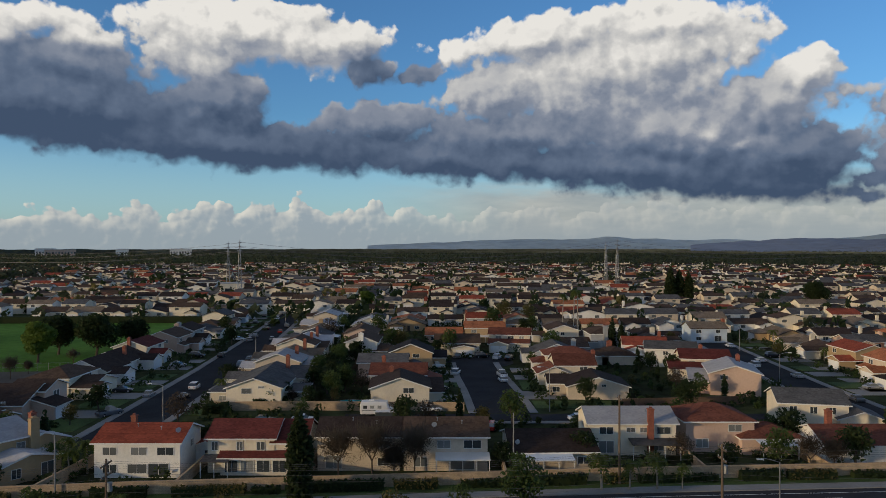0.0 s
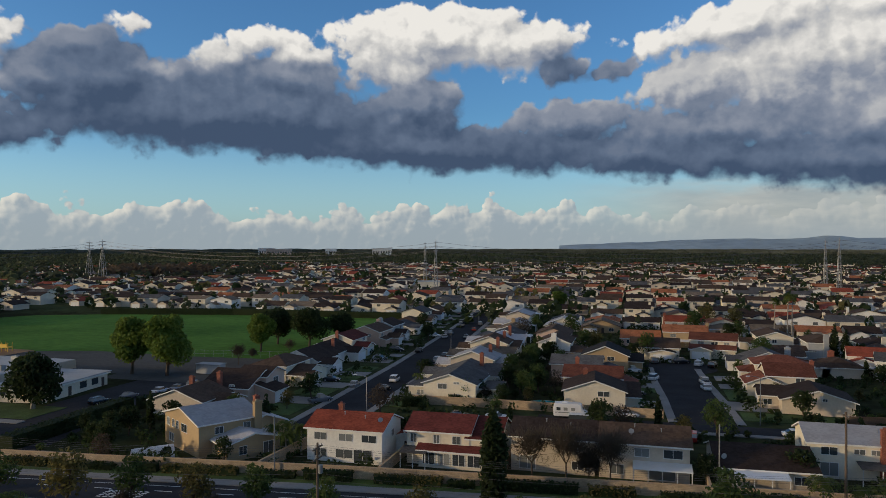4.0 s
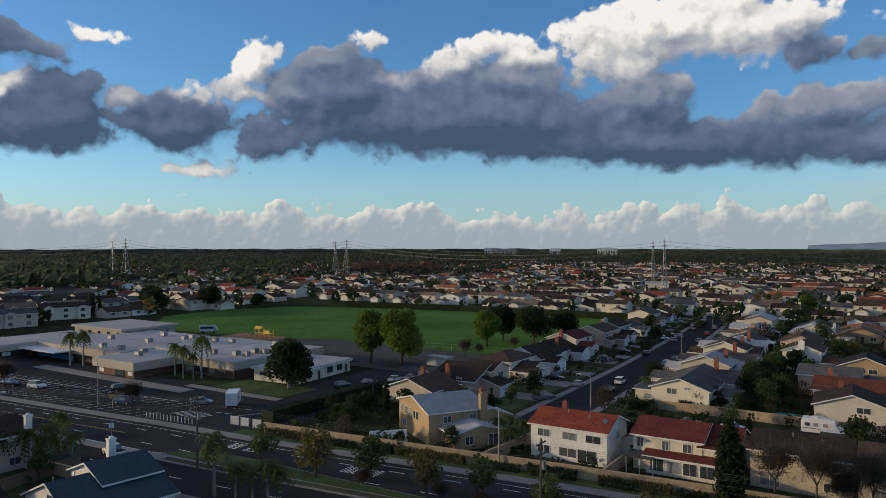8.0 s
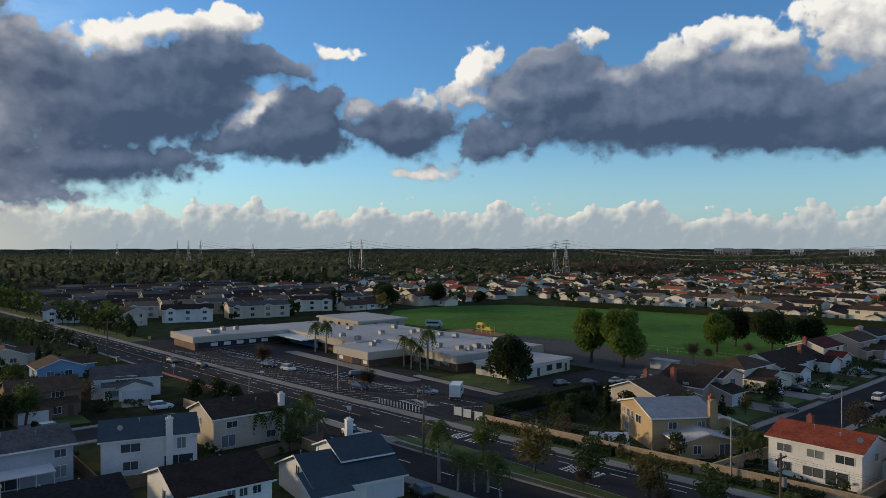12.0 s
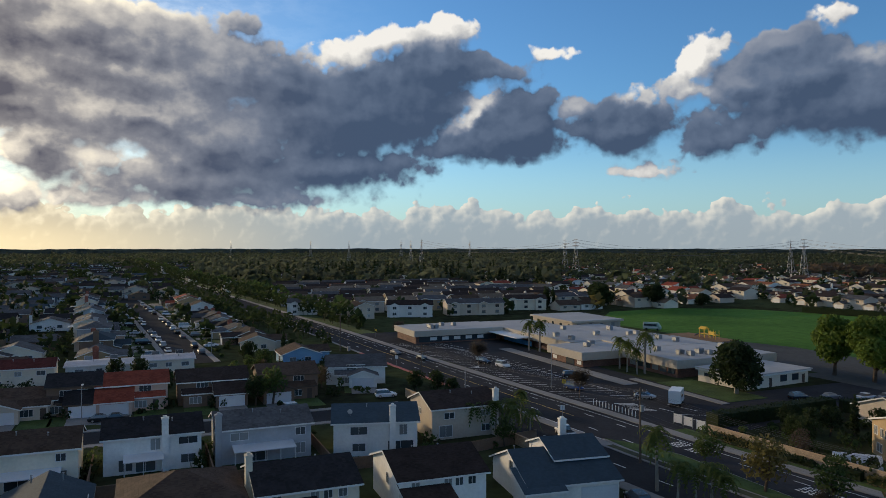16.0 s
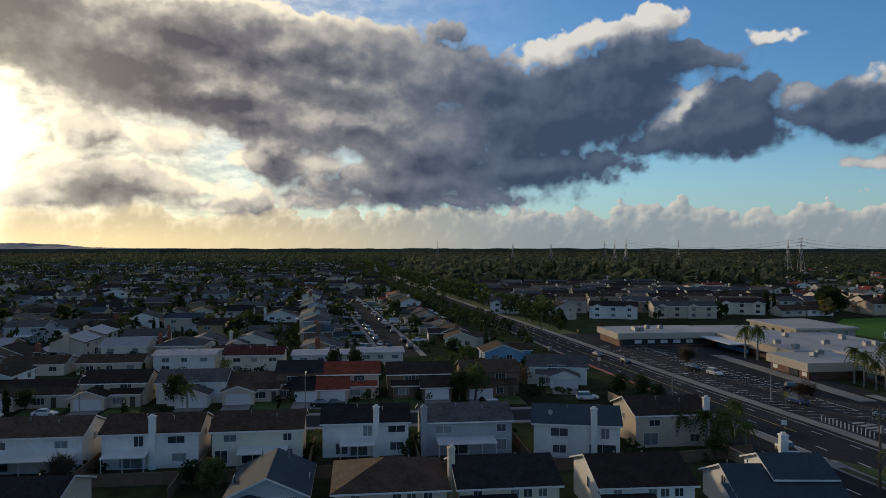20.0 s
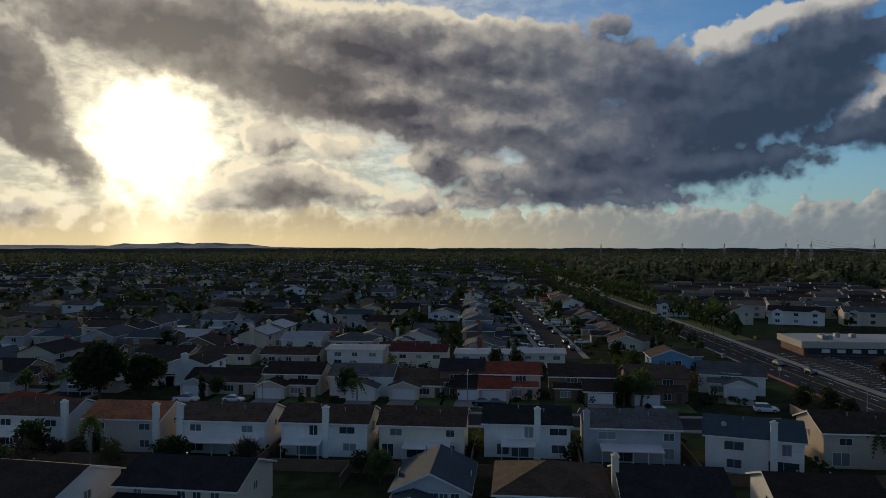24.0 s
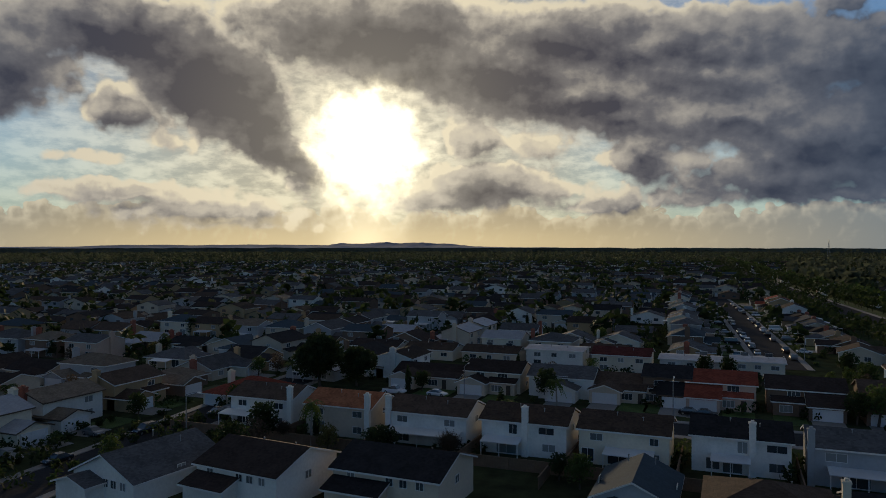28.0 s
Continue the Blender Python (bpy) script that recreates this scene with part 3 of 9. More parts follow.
LEAF_FAR = leafy("leaves_far", (0.030, 0.038, 0.026), (0.090, 0.100, 0.062), 0.6)
LEAF_FAR_GREEN = leafy("leaves_far_green", (0.040, 0.050, 0.028), (0.085, 0.100, 0.052), 0.6)
RUBBER = surface("tyre_rubber", (0.02, 0.02, 0.02), rough=0.8, vary=0.1)
CHROME = surface("wheel_metal", (0.5, 0.5, 0.5), rough=0.35, metal=0.8, vary=0.1)
PLASTER_ROOF = surface("flat_roof_membrane", (0.46, 0.46, 0.46), rough=0.8, vary=0.15, grain=0.25)
SCHOOL_WALL = surface("school_stucco", (0.50, 0.44, 0.36), vary=0.12, grain=0.4, bump=0.1, bump_scale=18)
POOL = surface("pool_water", (0.04, 0.42, 0.45), rough=0.05, vary=0.15, grain=2.0, spec=0.6)
POLY_WHITE = surface("white_sheet_roof", (0.70, 0.72, 0.74), rough=0.35, vary=0.1)
# bluish distance haze is put into the base colour of the hills
HILL_HAZED = surface("far_hills_hazed", (0.33, 0.42, 0.48), rough=1.0, vary=0.3, grain=0.004)
HILL_NEAR_HAZED = surface("nearer_hills_hazed", (0.17, 0.21, 0.29), rough=1.0, vary=0.3, grain=0.004)
FENCE_WOOD = surface("fence_wood", (0.20, 0.13, 0.085), rough=0.9, vary=0.3, grain=1.0)
SOLAR = surface("solar_glass", (0.015, 0.02, 0.04), rough=0.1, vary=0.2, spec=0.7)
CAR_PAINTS = {
    "white": surface("car_white", (0.75, 0.75, 0.75), rough=0.25, vary=0.03, spec=0.5),
    "silver": surface("car_silver", (0.42, 0.43, 0.45), rough=0.3, vary=0.03, metal=0.5),
    "grey": surface("car_grey", (0.13, 0.135, 0.145), rough=0.3, vary=0.03, spec=0.5),
    "black": surface("car_black", (0.018, 0.018, 0.02), rough=0.2, vary=0.03, spec=0.6),
    "blue": surface("car_blue", (0.03, 0.07, 0.18), rough=0.25, vary=0.03, spec=0.5),
    "red": surface("car_red", (0.28, 0.03, 0.025), rough=0.25, vary=0.03, spec=0.5),
}

# ---- building blocks ----
class Shape:
    """Collects faces for one mesh."""

    def __init__(self):
        self.v, self.f, self.m = [], [], []

    def face(self, pts, mi=0):
        k = len(self.v)
        self.v.extend(pts)
        self.f.append(tuple(range(k, k + len(pts))))
        self.m.append(mi)

    def solid(self, pts, faces, mi=0):
        k = len(self.v)
        self.v.extend(pts)
        for f in faces:
            self.f.append(tuple(k + i for i in f))
            self.m.append(mi)
        return self

    def box(self, x0, y0, z0, x1, y1, z1, mi=0):
        return self.solid([(x0, y0, z0), (x1, y0, z0), (x1, y1, z0), (x0, y1, z0), (x0, y0, z1), (x1, y0, z1), (x1, y1, z1), (x0, y1, z1)],
                          [(3, 2, 1, 0), (4, 5, 6, 7), (0, 1, 5, 4), (1, 2, 6, 5), (2, 3, 7, 6), (3, 0, 4, 7)], mi)

    def extrude(self, profile, a, b, axis, caps=True, skip=(), mi=0):
        """A profile of (across, up) pairs drawn out along x or y."""
        n = len(profile)
        if axis == "x":
            pts = [(a, p, z) for p, z in profile] + [(b, p, z) for p, z in profile]
        else:
            pts = [(-p, a, z) for p, z in profile] + [(-p, b, z) for p, z in profile]
        faces = [(i, (i + 1) % n, n + (i + 1) % n, n + i) for i in range(n) if i not in skip]
        if caps:
            faces += [tuple(range(n - 1, -1, -1)), tuple(range(n, 2 * n))]
        return self.solid(pts, faces, mi)

    def tube(self, a, b, r0, r1, n=8, mi=0, caps=True):
        a, b = Vector(a), Vector(b)
        q = (b - a).to_track_quat("Z", "Y")
        pts = []
        for c, r in ((a, r0), (b, r1)):
            for i in range(n):
                t = 2 * math.pi * i / n
                pts.append(tuple(c + q @ Vector((r * math.cos(t), r * math.sin(t), 0))))
        faces = [(i, (i + 1) % n, n + (i + 1) % n, n + i) for i in range(n)]
        if caps:
            faces += [tuple(range(n - 1, -1, -1)), tuple(range(n, 2 * n))]
        return self.solid(pts, faces, mi)

    def mesh(self, name):
        me = bpy.data.meshes.new(name)
        me.from_pydata(self.v, [], self.f)
        if any(self.m):
            me.polygons.foreach_set("material_index", self.m)
        return me


def part(name, shape, material, parent=None, label="", at=None):
    """Links a shape or a shared mesh as one object, under its thing or part."""
    me = shape.mesh(name) if isinstance(shape, Shape) else shape
    if not me.materials:
        for m in (material if isinstance(material, (list, tuple)) else [material]):
            me.materials.append(m)
    ob = new(name, me)
    if parent is not None:
        ob.parent = parent
    if at is not None:
        ob.matrix_basis = at
    if label:
        ob["label"] = label
    return ob


def thing(name, at, label, category, group="", kind=""):
    ob = new(name)
    ob.empty_display_size = 0.5
    ob.matrix_basis = at
    return tagged(ob, label, category, group, kind)


def setting(name, shape, material, label="", category="", kind="structure"):
    return tagged(part(name, shape, material), label, category, "", kind)


SHARED = {}


def shared(key, make):
    if key not in SHARED:
        SHARED[key] = make()
    return SHARED[key]


def curve_at(table, x):
    """Straight-line reading of a table of (x, y) pairs."""
    for (xa, ya), (xb, yb) in zip(table, table[1:]):
        if x <= xb or (xb, yb) == table[-1]:
            return ya + (yb - ya) * (x - xa) / (xb - xa)


# ---- ground, roads ----
def disc_ground():
    s = Shape()
    rings, spokes = [0, 40, 90, 160, 260, 420, 700, 1200, 2000, 3200, 4900], 64
    pts = [(0, 0, 0)]
    for r in rings[1:]:
        pts += [(r * math.cos(2 * math.pi * i / spokes), r * math.sin(2 * math.pi * i / spokes), 0) for i in range(spokes)]
    faces = [(0, 1 + i, 1 + (i + 1) % spokes) for i in range(spokes)]
    for k in range(len(rings) - 2):
        a, b = 1 + k * spokes, 1 + (k + 1) * spokes
        faces += [(a + i, b + i, b + (i + 1) % spokes, a + (i + 1) % spokes) for i in range(spokes)]
    s.solid(pts, faces)
    return s


setting("ground", disc_ground(), GROUND, "dark earth and dry grass of the suburb", "ground")

KERB = [(-2600, -95), (-1500, -18), (-774, 30), (-473, 56), (-275, 73.5), (-189, 79.5), (-150, 83), (-118, 86.2), (-94, 88), (-72, 90.5), (-43, 94), (0, 98),
        (30, 100.5), (70, 103), (200, 110), (900, 150)]


def kerb_y(x):
    return curve_at(KERB, x)


def west_y(x):
    """The middle of the west street."""
    return curve_at([(-900, -40), (-540, -12), (-430, -2), (-372, 3.2), (-300, 9), (-238, 14), (-150, 20)], x)


def band(x0, x1, lo, hi, z, base=None, step=8.0):
    """A strip along the avenue between two distances from its north kerb, with a step down to base."""
    s = Shape()
    n = max(1, round((x1 - x0) / step))
    xs = [x0 + (x1 - x0) * i / n for i in range(n + 1)]
    for xa, xb in zip(xs, xs[1:]):
        a0, a1, b0, b1 = kerb_y(xa) + lo, kerb_y(xa) + hi, kerb_y(xb) + lo, kerb_y(xb) + hi
        s.face([(xa, a0, z), (xb, b0, z), (xb, b1, z), (xa, a1, z)])
        if base is not None:
            s.face([(xa, a0, base), (xb, b0, base), (xb, b0, z), (xa, a0, z)])
            s.face([(xb, b1, base), (xa, a1, base), (xa, a1, z), (xb, b1, z)])
    return s


setting("road_avenue", band(-2400, 600, -13.2, 0, 0.03), ASPHALT_OLD, "wide grey asphalt avenue with lane markings", "road")
setting("road_avenue_south", band(-150, 400, -25, -15.4, 0.034), ASPHALT, "dark asphalt carriageway south of the planted strip", "road")
setting("pavement_north", band(-760, 500, 0, 2.3, 0.15, 0.0), CONCRETE, "pale concrete pavement with a kerb", "pavement")
setting("median_kerb", band(-150, 400, -15.4, -13.2, 0.16, 0.0), CONCRETE, "raised concrete kerb of the planted strip", "kerb")
setting("median_kerb_west", band(-700, -215, -14.0, -13.2, 0.16, 0.0), CONCRETE, "raised pale concrete kerb along the avenue", "kerb")
setting("median_kerb_red", band(-215, -150, -14.1, -13.2, 0.17, 0.0), RED_PAINT, "red painted kerb along the avenue", "kerb")
setting("median_planting", band(-100, 400, -15.0, -13.6, 0.19), SOIL, "bare soil and dry plants of the planted strip", "planting")
setting("pavement_south", band(-150, 400, -27.2, -25, 0.15, 0.0), CONCRETE, "concrete pavement on the south side", "pavement")
setting("verge_north", band(-104, 500, 2.3, 5.6, 0.06), LAWN, "dark ground cover under the garden wall", "verge")
setting("verge_west", band(-760, -262, 2.3, 9.5, 0.05), LAWN, "mown grass verge beside the avenue", "lawn")


def island(name, inset, z, mat, label):
    """The wide nose of the planted strip, kerb or filling."""
    s = Shape()
    north = [(-104.0, 74.6), (-98.0, 78.4), (-91.0, 80.4), (-82.0, 80.6), (-72.0, 80.6), (-58.0, 80.9), (-44.0, 81.2)]
    south = [(x, kerb_y(x) - 13.25) for x in (-44.0, -58.0, -72.0, -82.0, -91.0, -98.0)]
    ring_pts = north + south
    c = Vector((sum(p[0] for p in ring_pts), sum(p[1] for p in ring_pts))) / len(ring_pts)
    top = []
    for p in ring_pts:
        d = Vector(p) - c
        top.append((c.x + d.x * (1 - inset / 30), c.y + d.y * (1 - inset / 3.0), z))
    s.face(top)
    for a, b in zip(top, top[1:] + top[:1]):
        s.face([(a[0], a[1], 0), (b[0], b[1], 0), b, a])
    return setting(name, s, mat, label, "kerb" if inset == 0 else "planting")


island("median_nose_kerb", 0.0, 0.16, CONCRETE, "raised concrete kerb round the planted island")
island("median_nose_planting", 0.3, 0.2, LAWN, "dull grass on the planted island")


def dashes(x0, x1, off, length, gap, width=0.14):
    s = Shape()
    x = x0
    while x < x1:
        y0, y1 = kerb_y(x) + off, kerb_y(x + length) + off
        s.face([(x, y0 - width / 2, 0.045), (x + length, y1 - width / 2, 0.045), (x + length, y1 + width / 2, 0.045), (x, y0 + width / 2, 0.045)])
        x += length + gap
    return s


setting("lane_dashes", dashes(-330, 300, -3.6, 2.6, 6.5, 0.2), PAINT, "white dashed lane line", "road marking")
setting("lane_dashes_inner", dashes(-330, 300, -9.6, 2.6, 6.5, 0.2), PAINT, "white dashed lane line", "road marking")
setting("lane_dashes_south", dashes(-110, 300, -20.2, 2.6, 6.5, 0.2), PAINT, "white dashed lane line", "road marking")
setting("bike_line", dashes(-330, 300, -1.5, 30, 0.0, 0.14), PAINT, "white cycle lane line", "road marking")
setting("centre_line", dashes(-330, -120, -6.6, 30, 0.0, 0.16), YELLOW, "yellow centre line", "road marking")
setting("edge_line", dashes(-150, 300, -12.8, 30, 0.0, 0.18), PAINT, "white edge line beside the planted strip", "road marking")


def street(name, pts, width, label, walk=1.7, strip=0.0, sides="lr"):
    """A residential street with kerbed pavements on both sides."""
    def offset(d):
        out = []
        for i, p in enumerate(pts):
            a, b = Vector(pts[max(0, i - 1)]), Vector(pts[min(len(pts) - 1, i + 1)])
            t = (b - a).normalized()
            out.append((p[0] - t.y * d, p[1] + t.x * d))
        return out
    h = width / 2
    l, r = offset(h), offset(-h)
    road = Shape()
    for i in range(len(pts) - 1):
        road.face([(*r[i], 0.04), (*r[i + 1], 0.04), (*l[i + 1], 0.04), (*l[i], 0.04)])
    setting(name, road, ASPHALT, label, "road")
    for side, mark in ((1, "l"), (-1, "r")):
        if mark not in sides:
            continue
        inner, outer = offset(side * h), offset(side * (h + walk))
        s = Shape()
        for i in range(len(pts) - 1):
            s.face([(*inner[i], 0.16), (*inner[i + 1], 0.16), (*outer[i + 1], 0.16), (*outer[i], 0.16)])
            s.face([(*inner[i], 0.0), (*inner[i + 1], 0.0), (*inner[i + 1], 0.16), (*inner[i], 0.16)])
            s.face([(*outer[i], 0.0), (*outer[i + 1], 0.0), (*outer[i + 1], 0.16), (*outer[i], 0.16)])
        setting("pavement_" + name[5:], s, CONCRETE, "pale concrete pavement along the street", "pavement")


street("road_long_street", [(-59.5, 122), (-60.5, 150), (-62.5, 200), (-66.5, 260), (-71.5, 320), (-77, 370), (-86, 460), (-96, 560)], 10.5, "long dark asphalt residential street lined with cars")
street("road_cross_street", [(-20, 144.5), (10, 144.3), (30, 144.6), (60, 144.5), (86, 144)], 6.4, "grey asphalt cross street behind the houses", sides="r")
street("road_cul_de_sac", [(12.5, 148), (11.5, 170), (10, 190), (9.2, 212)], 11.0, "asphalt cul-de-sac between houses")
street("road_east_street", [(84, 110), (88, 150), (89, 180), (92, 220), (97, 275), (104, 340)], 10.0, "residential asphalt street with parked cars")
street("road_row_street", [(-139, 52), (-138.5, 20), (-138, -20), (-137, -60), (-135, -92)], 9.0, "asphalt street between two rows of houses")
street("road_west_street", [(-214, 15.5), (-238, 14), (-300, 9), (-372, 3.2), (-430, -2.0), (-540, -12)], 11.0, "asphalt residential street lined with parked cars")
street("road_south_street", [(-40, -84), (-72, -87.5), (-100, -91), (-140, -96), (-190, -100), (-260, -104)], 9.2, "dark asphalt side street")
turn = Shape()
turn.face([(9.5 + 11.5 * math.cos(a * math.pi / 12), 214 + 11.5 * math.sin(a * math.pi / 12), 0.036) for a in range(24)])
setting("road_turning_circle", turn, ASPHALT, "asphalt turning circle at the end of the cul-de-sac", "road")

# ---- houses ----
TURN = {"f": 0, "b": 180, "r": 90, "l": -90}


def window_mesh(w, h, bars, trim, glazed, bar=0.07, deep=0.07, back=0.02):
    """A window as one connected skin: proud frame and bars; the lights between them open, or recessed glass if glazed."""
    xs = [-w / 2 - bar, -w / 2]
    for i in range(1, bars):
        x = -w / 2 + w * i / bars
        xs += [x - 0.03, x + 0.03]
    xs += [w / 2, w / 2 + bar]
    zs = [-h / 2 - bar, -h / 2, h / 2, h / 2 + bar]
    s = Shape()
    n = len(xs)
    s.v = [(x, -deep, z) for z in zs for x in xs]
    def add(f, mi=0):
        s.f.append(f)
        s.m.append(mi)
    for j in range(3):
        for i in range(n - 1):
            q = (j * n + i, j * n + i + 1, (j + 1) * n + i + 1, (j + 1) * n + i)
            if j == 1 and i % 2 == 1:
                k = len(s.v)
                s.v += [(s.v[a][0], -0.02 if glazed else back, s.v[a][2]) for a in q]
                for a in range(4):
                    add((q[a], q[(a + 1) % 4], k + (a + 1) % 4, k + a))
                if glazed:
                    add((k, k + 1, k + 2, k + 3), 1)
            else:
                add(q)
    k = len(s.v)
    rim = [0, n - 1, 4 * n - 1, 3 * n]
    s.v += [(s.v[a][0], back, s.v[a][2]) for a in rim]
    for a in range(4):
        add((rim[a], k + a, k + (a + 1) % 4, rim[(a + 1) % 4]))
    me = s.mesh("window")
    me.materials.append(trim)
    if glazed:
        me.materials.append(GLASS)
    return me


def add_window(house, block, face, u, z, w=1.8, h=1.1, bars=2, trim=None, name="window", whole=False):
    """A framed window on a face of a block; u runs along the face from its middle, to the right as seen from outside."""
    dx, dy, bw, bd = block[:4]
    at = {"f": (dx + u, dy - bd / 2), "b": (dx - u, dy + bd / 2), "r": (dx + bw / 2, dy + u), "l": (dx - bw / 2, dy - u)}[face]
    trim = trim or TRIM
    me = shared((name, w, h, bars, trim.name, whole), lambda: window_mesh(w, h, bars, trim, whole))
    frame_ob = part(name, me, trim, house, at=pose(at[0], at[1], z, 0, 0, TURN[face]))
    if not whole:
        def make_pane():
            p = Shape().box(-w / 2, -0.025, -h / 2, w / 2, 0.02, h / 2).mesh("pane")
            p.materials.append(GLASS)
            return p
        part("pane", shared(("pane", w, h), make_pane), GLASS, frame_ob)
    return frame_ob


def garage_leaf(w, h):
    s = Shape()
    rows, cols = 4, 8
    s.box(-w / 2, -0.03, 0, w / 2, 0.02, h)
    for i in range(rows):
        for j in range(cols):
            x0, x1 = -w / 2 + w * j / cols + 0.07, -w / 2 + w * (j + 1) / cols - 0.07
            z0, z1 = h * i / rows + 0.07, h * (i + 1) / rows - 0.07
            s.box(x0, -0.055, z0, x1, -0.03, z1)
    s.box(-w / 2 - 0.12, -0.09, 0, -w / 2, 0.02, h + 0.12)
    s.box(w / 2, -0.09, 0, w / 2 + 0.12, 0.02, h + 0.12)
    s.box(-w / 2, -0.09, h, w / 2, 0.02, h + 0.12)
    return s


def add_garage(house, block, face, u, w=4.9, h=2.15, paint=None):
    dx, dy, bw, bd = block[:4]
    at = {"f": (dx + u, dy - bd / 2), "b": (dx - u, dy + bd / 2), "r": (dx + bw / 2, dy + u), "l": (dx - bw / 2, dy - u)}[face]
    paint = paint or GARAGE
    def make():
        me = garage_leaf(w, h).mesh("garage_door")
        me.materials.append(paint)
        return me
    part("garage_door", shared(("garage", w, h, paint.name), make), paint, house, "panelled garage door", at=pose(at[0], at[1], 0.03, 0, 0, TURN[face]))


def add_door(house, block, face, u, w=1.0, h=2.1, mat=None):
    dx, dy, bw, bd = block[:4]
    at = {"f": (dx + u, dy - bd / 2), "b": (dx - u, dy + bd / 2), "r": (dx + bw / 2, dy + u), "l": (dx - bw / 2, dy - u)}[face]
    s = Shape().box(-w / 2, -0.06, 0, w / 2, 0.02, h)
    s.box(-w / 2 + 0.15, -0.08, 0.3, w / 2 - 0.15, -0.06, 0.95)
    s.box(-w / 2 + 0.15, -0.08, 1.15, w / 2 - 0.15, -0.06, h - 0.2)
    part("door", s, mat or DARK_TRIM, house, at=pose(at[0], at[1], 0.05, 0, 0, TURN[face]))


def add_chimney(house, x, y, w, d, h, mat, z0=0.0):
    s = Shape().box(x - w / 2, y - d / 2, z0, x + w / 2, y + d / 2, h)
    s.box(x - w / 2 - 0.08, y - d / 2 - 0.08, h - 0.22, x + w / 2 + 0.08, y + d / 2 + 0.08, h - 0.05)
    s.box(x - w / 4, y - d / 4, h, x + w / 4, y + d / 4, h + 0.25)
    part("chimney", s, mat, house, "tall chimney stack")


def add_patio(house, x0, y0, x1, y1, h, mat, posts=3, slope=0.35, low="y0"):
    """A lean-to patio cover on posts; the edge named low is the lower one."""
    s = Shape()
    za, zb = (h - slope, h) if low == "y0" else (h, h - slope)
    t = 0.14
    s.solid([(x0, y0, za), (x1, y0, za), (x1, y1, zb), (x0, y1, zb), (x0, y0, za + t), (x1, y0, za + t), (x1, y1, zb + t), (x0, y1, zb + t)],
            [(3, 2, 1, 0), (4, 5, 6, 7), (0, 1, 5, 4), (1, 2, 6, 5), (2, 3, 7, 6), (3, 0, 4, 7)])
    cover = part("patio_cover", s, mat, house, "lean-to patio cover")
    ye = y0 + 0.15 if low == "y0" else y1 - 0.15
    for i in range(posts):
        x = x0 + 0.15 + (x1 - x0 - 0.3) * i / max(1, posts - 1)
        part("post", Shape().box(x - 0.06, ye - 0.06, 0, x + 0.06, ye + 0.06, min(za, zb) + 0.02), TRIM, house)


def roof_shapes(block, over=0.55):
    """The roof slab of one block (x, y, w, d, h, kind, pitch); its rim is the painted fascia."""
    dx, dy, w, d, h, kind, pitch = block[:7]
    roof = Shape()
    t = 0.24
    if kind in ("x", "y"):
        span, run = (d, w) if kind == "x" else (w, d)
        c, a = (dy, dx) if kind == "x" else (-dx, dy)
        hs, hl = span / 2 + over, run / 2 + over * 0.8
        he, hr = h - over * pitch, h + span / 2 * pitch
        prof = [(c - hs, he), (c, hr), (c + hs, he), (c + hs, he + t), (c, hr + t), (c - hs, he + t)]
        pts = [((e, p, z) if kind == "x" else (-p, e, z)) for e in (a - hl, a + hl) for p, z in prof]
        roof.solid(pts, [(0, 1, 7, 6), (1, 2, 8, 7), (3, 4, 10, 9), (4, 5, 11, 10)])
        k = len(roof.v) - 12
        for f in ((2, 3, 9, 8), (5, 0, 6, 11), (0, 1, 4, 5), (1, 2, 3, 4), (6, 7, 10, 11), (7, 8, 9, 10)):
            roof.f.append(tuple(k + i for i in f))
            roof.m.append(1)
    elif kind == "hip":
        X, Y = w / 2 + over, d / 2 + over
        he = h - over * pitch
        half = min(X, Y)
        hr = he + half * pitch
        rx, ry = max(0.02, X - half), max(0.02, Y - half)
        low = [(dx - X, dy - Y, he), (dx + X, dy - Y, he), (dx + X, dy + Y, he), (dx - X, dy + Y, he)]
        top = [(x, y, z + t) for x, y, z in low]
        rid = [(dx - rx, dy - ry, hr + t), (dx + rx, dy - ry, hr + t), (dx + rx, dy + ry, hr + t), (dx - rx, dy + ry, hr + t)]
        roof.solid(low + top + rid, [(3, 2, 1, 0), (4, 5, 9, 8), (5, 6, 10, 9), (6, 7, 11, 10), (7, 4, 8, 11), (8, 9, 10, 11)])
        for f in ((0, 1, 5, 4), (1, 2, 6, 5), (2, 3, 7, 6), (3, 0, 4, 7)):
            roof.f.append(f)
            roof.m.append(1)
    elif kind in ("shed_f", "shed_b"):
        he, hr = h - over * pitch, h + (d + over * 0.3) * pitch
        y0, y1 = dy - d / 2 - over, dy + d / 2 + over * 0.3
        za, zb = (he, hr) if kind == "shed_f" else (hr, he)
        x0, x1 = dx - w / 2 - over * 0.8, dx + w / 2 + over * 0.8
        roof.solid([(x0, y0, za), (x1, y0, za), (x1, y1, zb), (x0, y1, zb), (x0, y0, za + t), (x1, y0, za + t), (x1, y1, zb + t), (x0, y1, zb + t)],
                   [(3, 2, 1, 0), (4, 5, 6, 7)])
        for f in ((0, 1, 5, 4), (1, 2, 6, 5), (2, 3, 7, 6), (3, 0, 4, 7)):
            roof.f.append(f)
            roof.m.append(1)
    else:
        roof.box(dx - w / 2 - over, dy - d / 2 - over, h, dx + w / 2 + over, dy + d / 2 + over, h + 0.26)
        roof.m[-4:] = [1] * 4
    return roof


